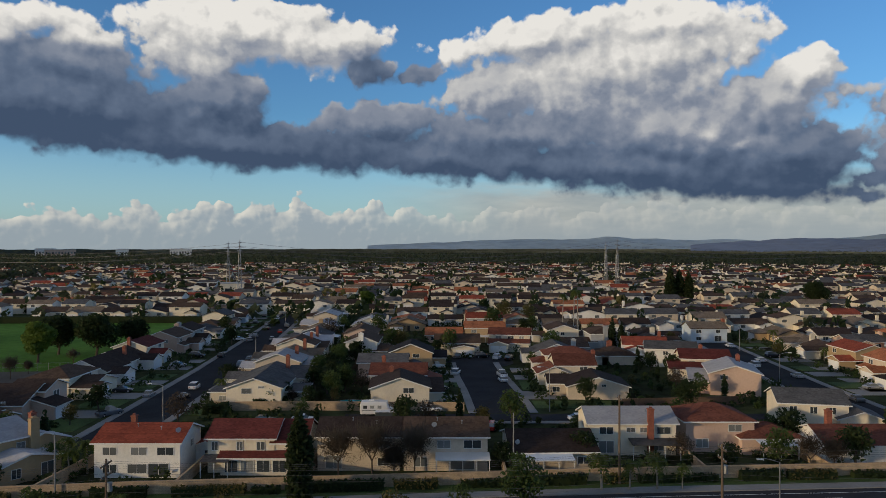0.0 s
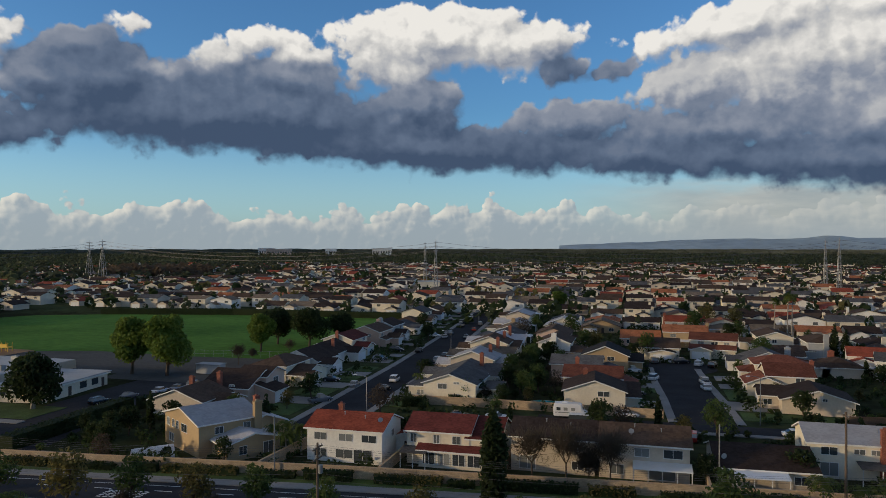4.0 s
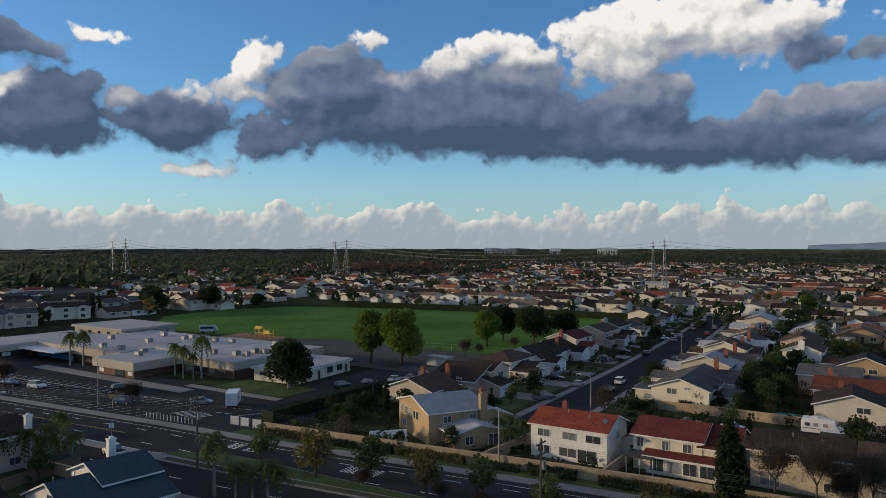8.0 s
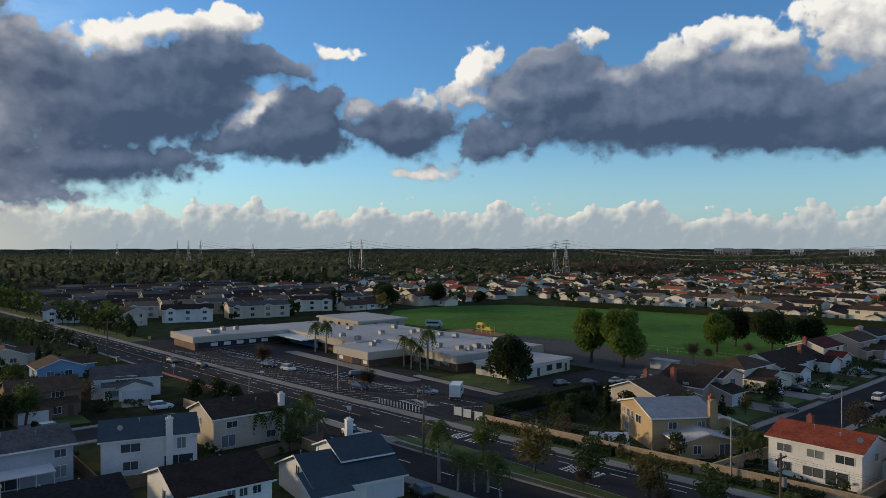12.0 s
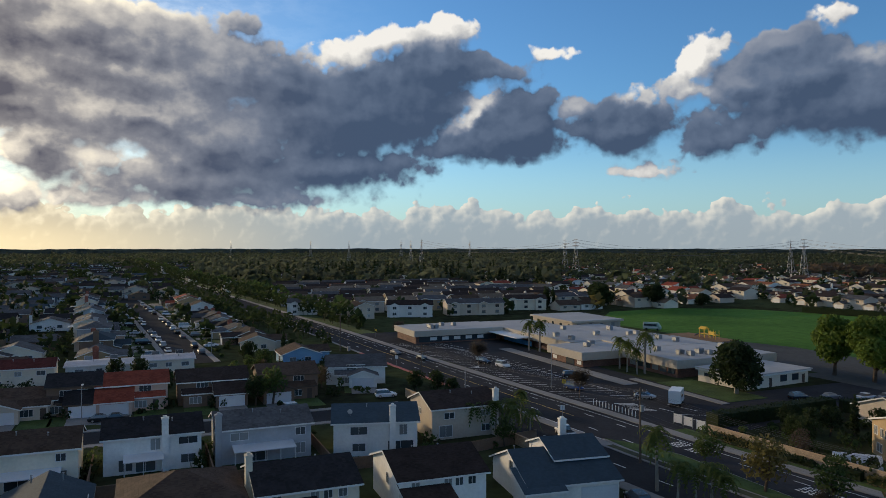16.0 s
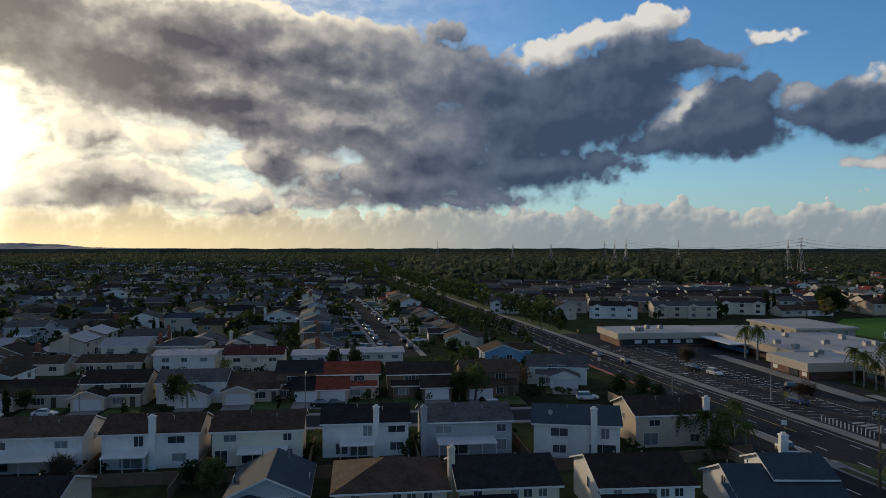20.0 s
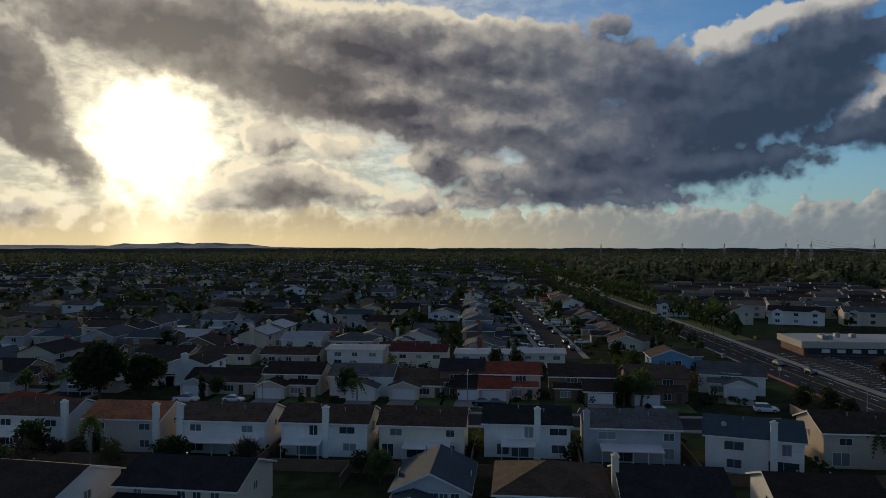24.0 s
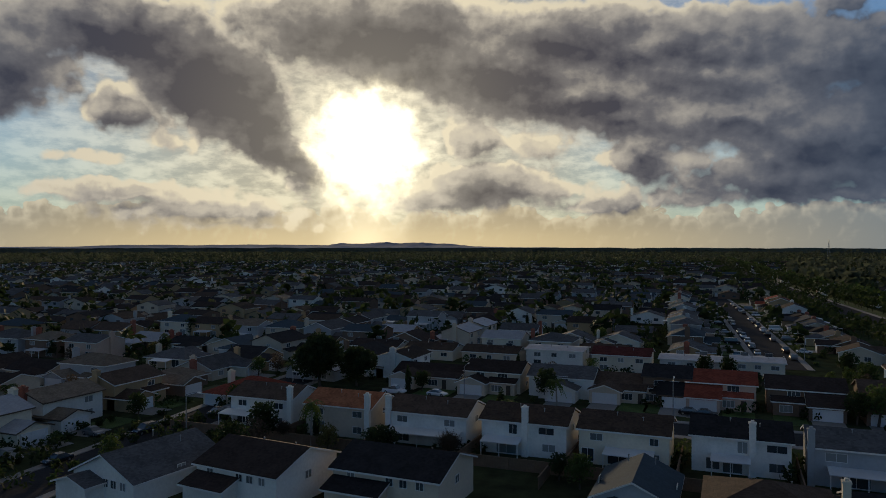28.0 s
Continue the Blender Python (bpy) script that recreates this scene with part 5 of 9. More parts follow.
# the tan house at the bend
claim(-71.5, 110.8, 9)
tan = house(-72.0, 111.0, -32, [(0, 0, 13.6, 11.0, 5.3, "y", 0.26), (9.5, 1.5, 5.4, 9.4, 2.7, "x", 0.24), (-1.5, 8, 11, 8, 3.0, "x", 0.36)], "tan", "pale", "tan two-storey house with a pale flat-pitched roof")
m = (0, 0, 13.6, 11.0)
for u, z, ww in ((-5.3, 4.0, 1.2), (-3.2, 4.0, 0.9), (-1.6, 4.0, 0.9), (1.2, 3.9, 2.2), (-4.0, 1.5, 1.8)):
    add_window(tan, m, "f", u, z, ww, 1.3)
add_window(tan, m, "r", -2.0, 4.0, 1.4, 1.1), add_window(tan, m, "r", 3.0, 4.0, 1.2, 1.1)
add_window(tan, (9.5, 1.5, 5.4, 9.4), "r", -2.0, 1.5, 1.3, 1.3), add_window(tan, (9.5, 1.5, 5.4, 9.4), "r", 2.6, 1.2, 1.8, 2.0), add_chimney(tan, 7.3, 4.7, 0.9, 1.3, 8.0, W["tan"]), add_chimney(tan, -2, 9.5, 0.9, 0.9, 6.8, BRICK_RED, 4)

# ---- hand-placed houses along the north streets ----
def plain_house(x, y, rot, blocks, wall, roof, label, garage=None, wins=(), chimney=None, trim=None):
    """A house from its blocks; garage: (block, face, u); wins: (block, face, u, z, w, h); chimney: (x, y, h, material)."""
    claim(x, y, 8)
    hs = house(x, y, rot, blocks, wall, roof, label, trim)
    if garage:
        add_garage(hs, blocks[garage[0]], garage[1], garage[2])
    for b, f, u, z, ww, hh in wins:
        add_window(hs, blocks[b], f, u, z, ww, hh)
    if chimney:
        add_chimney(hs, chimney[0], chimney[1], 0.9, 0.9, chimney[2], chimney[3], 2.0)
    return hs


# west side of the long street, fronts to the east
plain_house(-87.5, 146.5, 90, [(0, 0, 14.0, 11.5, 3.6, "y", 0.40), (2.5, -3.5, 8.5, 7.5, 5.3, "y", 0.36), (-1.2, -8.0, 6.0, 5.0, 2.7, "shed_f", 0.3)], "pink", "brown",
            "pinkish two-storey house with steep dark brown roofs", (2, "f", 0), ((0, "l", -1.5, 3.4, 1.8, 1.1), (0, "l", 1.8, 4.0, 1.2, 0.5), (1, "f", 0, 4.0, 2.2, 1.4)), (-7.3, 1.0, 7.0, BRICK_RED))
plain_house(-90.5, 132.0, 90, [(0, 0, 11.0, 12.0, 3.2, "x", 0.36), (1.0, -7.5, 6.0, 5.0, 2.7, "y", 0.36)], "beige", "umber", "low beige house with a brown roof near the bend", (1, "f", 0),
            ((0, "l", 0, 1.6, 1.8, 1.1),), (3, 2, 6.6, BRICK_RED))
plain_house(-88.5, 167.5, 90, [(0, 0, 13.5, 9.5, 4.9, "hip", 0.36), (0, -6.5, 13.0, 6.0, 2.7, "y", 0.26), (-3.5, -9, 6.2, 4.0, 2.6, "y", 0.3)], "cream", "umber",
            "cream house with a hipped upper storey and a dark lower roof", (2, "f", 0), ((0, "f", 2.5, 4.0, 2.0, 1.0), (0, "l", 0, 3.9, 1.6, 1.0)))
plain_house(-89.5, 184.5, 90, [(0, 0, 13.0, 12.0, 3.4, "x", 0.44), (-2.8, -7.5, 6.6, 5.5, 2.7, "y", 0.36)], "white", "brown", "white gabled house with a broad dark roof", (1, "f", 0), ((0, "l", 0, 3.6, 2.0, 1.0), (0, "f", 3.5, 1.5, 2.0, 1.2)))
plain_house(-91.0, 200.5, 90, [(0, 0, 12.5, 12.0, 3.2, "x", 0.42), (2.8, -7.5, 6.6, 5.5, 2.7, "y", 0.36)], "white", "brown", "white gabled house with a dark brown roof", (1, "f", 0), ((0, "l", 0, 3.6, 2.0, 1.0),), (-2, -3, 6.8, BRICK_RED))
plain_house(-92.0, 217.5, 90, [(0, 0, 13.0, 10.0, 4.8, "x", 0.36), (-3.0, -7.0, 6.4, 5.5, 2.7, "y", 0.36)], "cream", "maroon", "cream two-storey house with a dark red roof", (1, "f", 0), ((0, "l", 0, 4.0, 1.8, 1.0), (0, "f", 3, 4.0, 1.8, 1.0)), (-6.8, 0, 7.6, BRICK_RED))
# east side of the long street
plain_house(-40.4, 159.5, 0, [(0, 0, 11.8, 12.5, 4.2, "y", 0.34), (-7.4, 1.0, 5.5, 9.0, 2.7, "flat", 0.1), (7.6, 1.5, 4.5, 9, 2.7, "flat", 0.1)], "cream", "grey", "cream house with a grey gabled roof beside low wings", (1, "l", 2.0),
            ((0, "f", -1.6, 3.6, 2.0, 1.1), (0, "f", 1.6, 4.4, 1.2, 0.4), (1, "f", 0, 1.5, 1.6, 1.0)))
for k, (rf, wl) in enumerate((("grey", "white"), ("pale", "beige"), ("sand", "tan"), ("umber", "cream"), ("pale", "white"))):
    yy = 176.0 + k * 15.5
    plain_house(-42.0 - k * 0.9, yy, 0, [(0, 0, 11.5, 10.5, 4.4 if k % 2 else 3.2, "y", 0.36), (-6.8, -1, 6.2, 6.4, 2.7, "x", 0.36), (6.5, 0.5, 4.5, 8.0, 2.7, "shed_f", 0.2)], wl, rf,
                f"{WALL_WORDS[wl]} gabled house with a {ROOF_WORDS[rf]} roof", (1, "l", 0), ((0, "f", 0, 3.7 if k % 2 else 3.4, 1.8, 0.9), (0, "f", -2.5, 1.5, 1.6, 1.0)), (3.5, 2.5, 7.4, BRICK_RED))
# west side of the cul-de-sac
plain_house(-9.4, 158.0, 3, [(0, 0, 12.4, 11.5, 4.4, "y", 0.34), (7.0, 1.5, 4.5, 8.0, 2.8, "shed_f", 0.2)], "cream", "brown", "cream house with a low dark brown gable", (1, "r", 0),
            ((0, "f", 1.8, 3.9, 2.2, 1.0),), (-2, 5, 7.2, BRICK_RED))
plain_house(-10.5, 173.0, 0, [(0, 0, 13.0, 11.0, 4.4, "x", 0.34), (6.5, -1, 6.5, 8.0, 2.8, "y", 0.36)], "cream", "rust", "cream house with dull red roofs", (1, "r", 0), ((0, "f", -2, 3.7, 1.8, 0.9),), (-4, 3, 7.6, BRICK_RED))
plain_house(-15.5, 189.0, 0, [(0, 0, 12.5, 10.5, 4.6, "x", 0.30), (7.5, 0, 6.5, 8.0, 2.8, "y", 0.36)], "pink", "grey", "pinkish house with a pale grey roof", (1, "r", 0), ((0, "f", 3, 3.9, 1.6, 1.0), (0, "f", -3, 1.6, 1.8, 1.2)))
plain_house(-9.0, 205.0, 0, [(0, 0, 12.0, 11.0, 4.8, "y", 0.40), (6.5, 2, 6.5, 8.0, 3.0, "x", 0.36)], "tan", "dark", "orange-tan gabled house with a dark roof", (1, "r", 0), ((0, "f", 1.5, 4.0, 1.8, 1.0),))
plain_house(4.5, 232.0, 0, [(0, 0, 14.0, 11.0, 3.8, "x", 0.40), (2.0, -6.8, 7.0, 5.0, 2.8, "y", 0.2)], "cream", "umber", "house with a broad brown roof at the end of the cul-de-sac", (1, "f", 0), ((0, "f", -5, 1.5, 1.8, 1.1),))
plain_house(22.5, 241.5, -8, [(0, 0, 13.5, 9.5, 5.2, "x", 0.36), (0, -5.8, 13.0, 4.0, 2.8, "shed_f", 0.3), (-3.2, -8.0, 6.0, 5, 2.7, "y", 0.3)], "cream", "rust", "cream two-storey house with dull red tile roofs", (2, "f", 0),
            ((0, "f", -3.5, 4.3, 1.8, 0.9), (0, "f", 0.5, 4.3, 1.8, 0.9), (0, "f", 4, 4.3, 1.4, 0.9)))
# east side of the cul-de-sac
plain_house(35.2, 167.0, -3, [(0, 0, 13.5, 11.5, 2.9, "y", 0.30), (-7.0, 2.5, 7.5, 8.5, 2.8, "x", 0.32)], "beige", "brown", "low beige house with a broad dark brown gable", (1, "l", 0), ((0, "f", -1.2, 3.2, 0.9, 0.5), (0, "f", 1.2, 3.2, 0.9, 0.5), (1, "f", -2, 1.5, 1.6, 1.1)))
plain_house(33.0, 184.0, 0, [(0, 0, 10.0, 10.5, 4.8, "x", 0.40), (-5.5, -1.5, 7.5, 8.5, 2.9, "y", 0.42)], "cream", "rust", "cream two-storey house with stepped rust-red tile roofs", (1, "l", 0), ((0, "f", 2.0, 3.9, 1.8, 1.0), (0, "r", 0, 4.0, 1.4, 1.0)), (5.4, 0, 7.8, BRICK_RED))
plain_house(34.5, 200.0, 0, [(0, 0, 13.0, 9.5, 4.8, "hip", 0.36), (-6.5, -1.0, 6.5, 7.0, 2.8, "hip", 0.36)], "cream", "rust", "cream house with hipped dull red roofs", (1, "l", 0), ((0, "f", 3, 4.0, 1.6, 0.9),))
plain_house(33.5, 216.0, 0, [(0, 0, 13.0, 11.0, 3.2, "y", 0.38), (-7, 0, 6.0, 7.0, 2.7, "x", 0.3)], "white", "grey", "white house with a grey gabled roof", (1, "l", 0), ((0, "f", 0, 3.4, 1.8, 0.9),))
# between the cul-de-sac and the east street
plain_house(69.0, 172.0, -14, [(0, 0, 11.0, 14.0, 5.1, "y", 0.32), (-7.5, -2.0, 4.5, 7.0, 2.8, "shed_f", 0.25)], "pink", "pale", "pinkish two-storey house with a pale gabled roof and a porch", None, ((0, "f", -2.5, 4.2, 1.6, 0.9), (0, "l", 2, 4.0, 1.0, 1.2), (0, "l", -2.5, 4.0, 1.0, 1.2)), (2, 4, 8.0, BRICK_RED))
plain_house(69.5, 192.5, -10, [(0, 0, 12.5, 10.0, 5.0, "x", 0.36), (-5.0, -6.5, 9.0, 5.0, 2.8, "shed_f", 0.3)], "cream", "maroon", "cream two-storey house with a dark red roof", None, ((0, "f", -3.5, 4.0, 1.6, 0.9), (0, "f", 3, 4.0, 1.6, 0.9)), (0, 3, 7.6, BRICK_RED))
plain_house(66.0, 209.0, -14, [(0, 0, 14.0, 9.5, 5.1, "x", 0.34), (7.5, 1, 5, 8, 2.8, "y", 0.3)], "white", "grey", "white two-storey house with a grey roof and four windows", None, ((0, "f", -5, 4.0, 1.2, 1.0), (0, "f", -1.5, 4.0, 1.2, 1.0), (0, "f", 2, 4.0, 1.2, 1.0), (0, "f", 5, 4.0, 1.2, 1.0)))
plain_house(63.0, 226.0, -10, [(0, 0, 13.0, 10.5, 4.0, "x", 0.36), (-3, -7, 6.5, 5, 2.7, "y", 0.36)], "white", "red", "white house with a red tile roof", None, ((0, "f", 3, 1.6, 1.8, 1.1),), (5, 2, 7.4, BRICK_RED))

def flat_patch(name, x0, y0, x1, y1, z, mat, label):
    return setting(name, Shape().box(x0, y0, 0, x1, y1, z), mat, label, name)


for y0, y1 in ((144.0, 150.5), (162.0, 168.5), (178.5, 184.0), (200.0, 206.0), (212.0, 217.5)):
    flat_patch("driveway", -80.5, y0, -68.6 - (y0 - 144) * 0.045, y1, 0.075, CONCRETE, "pale concrete driveway before a garage")
for y0, y1 in ((133.5, 143.0), (152.5, 161.0), (170.5, 177.5), (185.0, 193.0), (206.8, 211.4)):
    flat_patch("lawn", -79.0, y0, -69.4 - (y0 - 144) * 0.045, y1, 0.07, LAWN, "small dull green front lawn beside a driveway")
for y0, y1, mat in ((146.5, 152.0, LAWN), (163.0, 168.0, LAWN), (170.0, 176.5, LAWN), (186.0, 191.0, SOIL), (201.0, 206.5, LAWN)):
    flat_patch("lawn", -54.8 - (y0 - 146) * 0.05, y0, -49.5, y1, 0.07, mat, "small front garden between the pavement and a house")
for y0, y1 in ((154.0, 161.5), (177.5, 184.5), (192.0, 199.0)):
    flat_patch("driveway", -54.8 - (y0 - 146) * 0.05, y0, -48.0, y1, 0.075, CONCRETE, "pale concrete driveway before a garage")
flat_patch("lawn", 19.8, 152.8, 38.5, 160.2, 0.07, LAWN, "green lawn at the corner of the cul-de-sac")
flat_patch("lawn", 19.2, 172.0, 25.6, 184.0, 0.07, LAWN, "green front lawn beside the cul-de-sac")
flat_patch("lawn", -1.5, 176.0, 3.8, 184.0, 0.07, LAWN, "green front lawn beside the cul-de-sac")
for y0, y1 in ((161.8, 170.5), (185.5, 191.5), (196.0, 203.0)):
    flat_patch("driveway", 18.8, y0, 27.0, y1, 0.075, CONCRETE, "pale concrete driveway beside the cul-de-sac")
    flat_patch("driveway", -4.5, y0 - 4, 4.0, y1 - 4, 0.075, CONCRETE, "pale concrete driveway beside the cul-de-sac")
for y in (166.0, 190.0, 214.0, 238.0):
    flat_patch("driveway", 96.0 + (y - 160) * 0.09, y, 106.0 + (y - 160) * 0.09, y + 6.5, 0.075, CONCRETE, "pale concrete driveway beside the east street")
    flat_patch("lawn", 96.5 + (y - 160) * 0.09, y + 8.5, 105.0 + (y - 160) * 0.09, y + 15.5, 0.07, LAWN, "small front lawn beside the east street")
annex = house(-37.6, 118.5, 0, [(0, 0, 3.4, 9.0, 2.9, "y", 0.34)], "white", "red", "narrow garden annex with a red tile roof between two houses")
add_door(annex, (0, 0, 3.4, 9.0), "f", 0.3)

# ---- rows that follow the streets ----
house_row(11, (-88.5, 236), (-97, 345), 7, 90, ["brown", "dark", "umber", "umber", "brown", "grey"], 0.35, "houses along the long street")
house_row(12, (-47, 256), (-54, 340), 6, -90, ["grey", "grey", "pale", "umber", "sand", "umber", "pale"], 0.35, "houses along the long street")
house_row(15, (-24, 226), (-26, 246), 2, 90, WARM, 0.5, "houses round the cul-de-sac")
house_row(14, (40, 232), (40, 256), 2, -90, WARM, 0.5, "houses round the cul-de-sac")
house_row(16, (72, 242), (76, 262), 2, 90, WARM, 0.4, "houses along the east street")
house_row(17, (113, 150), (122, 262), 7, -90, WARM, 0.4, "houses along the east street")
house_row(18, (50, 214), (54, 262), 4, -90, WARM, 0.4, "houses along the east street")
for (x, y, w, wall, roof, pitch, high, words) in (
        (-199, -97.5, 15.5, "beige", "brown", 0.3, 2.9, "beige low house with a brown roof"), (-199, -79.5, 15.0, "cream", "umber", 0.3, 2.9, "cream low house with a dull brown roof"),
        (-199, -61.0, 16.0, "beige", "umber", 0.28, 3.0, "beige house with a low brown roof"), (-199, -42.5, 15.5, "white", "pale", 0.1, 4.6, "white two-storey house with a pale flat roof"),
        (-197, -24.5, 14.6, "cream", "maroon", 0.3, 4.6, "cream two-storey house with a dull maroon roof"), (-203, -7.8, 15.0, "white", "pale", 0.1, 3.4, "white house with a long pale flat roof"),
        (-206, 8.4, 12.6, "cream", "pale", 0.1, 3.4, "cream house with a long pale flat roof")):
    two_storey_back(x, y, 90, w, 9.6, wall, roof, words, None, None, pitch=pitch, h=high, wins=((-0.3, high - 1.2, 1.8, 1.0), (0.0, high - 1.2, 1.4, 1.0), (0.32, high - 1.2, 1.8, 1.0)), low=((-0.3, 1.2, 2.0, 1.4), ) if high > 4.5 else ())
    claim(x, y, 8)
house_row(20, (-256, 34.5), (-440, 19), 12, 0, DULL, 0.4, "houses along the west street")
house_row(21, (-226, -8.5), (-440, -24), 14, 180, DULL, 0.4, "houses along the west street")
house_row(22, (-51, -111), (-250, -127), 13, 180, DULL, 0.5, "houses along the side street")
house_row(23, (-170, -78), (-262, -84), 6, 0, DULL, 0.4, "houses along the side street")


# ---- fill of the district ----
def open_space(x, y):
    """Roads, the school grounds and the unseen land under and behind the flight path stay free of filled-in houses."""
    r = math.hypot(x, y)
    az = math.degrees(math.atan2(-x, y))
    if r < 150 or az < -40 or az > 150:
        return True
    if -28 < y - kerb_y(x) < 9 and x < 0:
        return True
    if -312 < x < -96 and 85 < y < 322:
        return True
    if -105 < x < -30 and 120 < y < 360:
        return True
    if -430 < x < -150 and -30 < y - kerb_y(x) < 120 and y > 60:
        return True
    if -30 < x < 128 and 130 < y < 262:
        return True
    if -455 < x < -195 and -30 < y - west_y(x) < 34:
        return True
    if -212 < x and y < 62 and x < 0 and y > -80:
        return True
    return False


MID, FAR = 300.0, 1230.0
lots = []
rng = random.Random(5)
# west and south: pairs of rows running north to south, a street between the pairs
for i in range(-52, 2):
    for j in range(-60, 60):
        x, y = i * 26.5 + (3.0 if i % 2 else -3.0) + rng.uniform(-1.5, 1.5), j * 15.6 + rng.uniform(-1.5, 1.5)
        if rng.random() < 0.06 or open_space(x, y) or (y > 255 and x > -420) or (y > 0.55 * -x + 180):
            continue
        lots.append((x, y, 90 if i % 2 else -90))
# north: rows running east to west
for j in range(9, 50):
    for i in range(-50, 52):
        x, y = i * 15.6 + rng.uniform(-1.5, 1.5), j * 26.5 + (3.0 if j % 2 else -3.0) + rng.uniform(-1.5, 1.5)
        if rng.random() < 0.06 or open_space(x, y) or (x < -420 and y < 0.55 * -x + 180) or (-420 <= x < 0 and y < 255):
            continue
        lots.append((x, y, 0 if j % 2 else 180))
near_lots = [q for q in lots if math.hypot(q[0], q[1]) < 250]
mid_lots = [q for q in lots if 250 <= math.hypot(q[0], q[1]) < MID]
for x, y, rot in near_lots + mid_lots:
    if free(x, y, 6.5):
        claim(x, y, 7)
        tract_house(rng, x, y, rot, WARM if y > 100 else DULL, 0.4, detail=1)


def far_houses(name, lots, walls, roofs, seed, label):
    """The endless roofs farther out, as one mesh of plain gabled houses with windows and garage doors."""
    rng = random.Random(seed)
    s = Shape()
    k = len(walls)
    for x, y, rot in lots:
        c, n = math.cos(radians(rot)), math.sin(radians(rot))
        w, d = rng.uniform(11, 15), rng.uniform(9, 11.5)
        h, rise = (5.2 if rng.random() < 0.35 else 2.8), rng.uniform(1.5, 2.2)
        wi, ri = rng.randrange(k), k + rng.randrange(len(roofs))
        def at(px, py, pz):
            return (x + c * px - n * py, y + n * px + c * py, pz)
        def gable(cx, cy, w, d, h, rise, axis):
            X, Y, o = w / 2, d / 2, 0.5
            if axis == "x":
                P = lambda a, b, z: at(cx + a, cy + b, z)
            else:
                X, Y = Y, X
                P = lambda a, b, z: at(cx - b, cy + a, z)
            s.face([P(-X, -Y, 0), P(X, -Y, 0), P(X, -Y, h), P(-X, -Y, h)], wi)
            s.face([P(X, Y, 0), P(-X, Y, 0), P(-X, Y, h), P(X, Y, h)], wi)
            s.face([P(X, -Y, 0), P(X, Y, 0), P(X, Y, h), P(X, 0, h + rise), P(X, -Y, h)], wi)
            s.face([P(-X, Y, 0), P(-X, -Y, 0), P(-X, -Y, h), P(-X, 0, h + rise), P(-X, Y, h)], wi)
            e = o * rise / Y
            for q in (-1, 1):
                s.face([P(-X - o, q * (Y + o), h - e + 0.15), P(X + o, q * (Y + o), h - e + 0.15), P(X + o, 0, h + rise + 0.15), P(-X - o, 0, h + rise + 0.15)], ri)
                s.face([P(-X - o, q * (Y + o), h - e), P(X + o, q * (Y + o), h - e), P(X + o, q * (Y + o), h - e + 0.15), P(-X - o, q * (Y + o), h - e + 0.15)], k + len(roofs))
        gable(0, 1.5, w, d, h, rise, rng.choice("xxy"))
        g = rng.choice((-1, 1)) * (w / 2 - 3)
        gable(g, -d / 2, 6, 6, 2.7, 1.2, "y")
        s.face([at(g - 2.4, -d / 2 - 3.03, 0), at(g + 2.4, -d / 2 - 3.03, 0), at(g + 2.4, -d / 2 - 3.03, 2.2), at(g - 2.4, -d / 2 - 3.03, 2.2)], k + len(roofs))
        for u in (-0.25, 0.25):
            for yy in (1.5 + d / 2 + 0.03, 1.5 - d / 2 - 0.03):
                z = h - 1.6
                s.face([at(u * w - 0.9, yy, z), at(u * w + 0.9, yy, z), at(u * w + 0.9, yy, z + 1.1), at(u * w - 0.9, yy, z + 1.1)], k + len(roofs) + 1)
        if rng.random() < 0.5:
            q = rng.choice((-1, 1)) * w / 2
            for a0, b0, a1, b1 in ((q - .5, 1, q + .5, 1), (q + .5, 1, q + .5, 2), (q + .5, 2, q - .5, 2), (q - .5, 2, q - .5, 1)):
                s.face([at(a0, b0, 0), at(a1, b1, 0), at(a1, b1, h + rise + 1), at(a0, b0, h + rise + 1)], wi)
    mats = [WALLS[q] for q in walls] + [ROOFS[q] for q in roofs] + [TRIM, GLASS]
    ob = part(name, s, mats)
    return tagged(ob, label, "houses", "", "stuff")


far_lots = [q for q in lots if MID <= math.hypot(q[0], q[1]) < FAR]
for x, y, rot in [q for q in far_lots if math.hypot(q[0], q[1]) < 700]:
    claim(x, y, 7)
far_houses("far_houses", [q for q in far_lots if q[1] > 120], ["white", "cream", "beige", "cream", "cream"], ["umber", "brown", "umber", "sand", "grey", "brown", "orange", "grey", "brown", "red", "umber"], 31, "endless small houses with warm tile and shingle roofs")
far_houses("far_houses_west", [q for q in far_lots if q[1] <= 120], ["white", "beige", "beige", "grey", "brown", "tan"], ["brown", "dark", "grey", "umber", "grey", "brown", "dark", "slate"], 32, "endless small houses with dull dark roofs")

# ---- the school ----
def flat_block(parent, x0, y0, x1, y1, h, fascia=2.2, brick=True, front=True):
    """A flat-roofed school block: brick base, deep stucco fascia with overhang, pale membrane roof."""
    base = Shape().box(x0 + 0.9, y0 + 0.9, 0, x1 - 0.9, y1 - 0.9, h - fascia + 0.05)
    part("wall", base, BRICK_DARK if brick else SCHOOL_WALL, parent)
    part("parapet", Shape().box(x0, y0, h - fascia, x1, y1, h - 0.12), SCHOOL_WALL, parent, "deep beige stucco fascia")
    rim = Shape().box(x0 + 0.15, y0 + 0.15, h - 0.12, x1 - 0.15, y1 - 0.15, h)
    part("roof", rim, PLASTER_ROOF, parent, "pale flat roof")


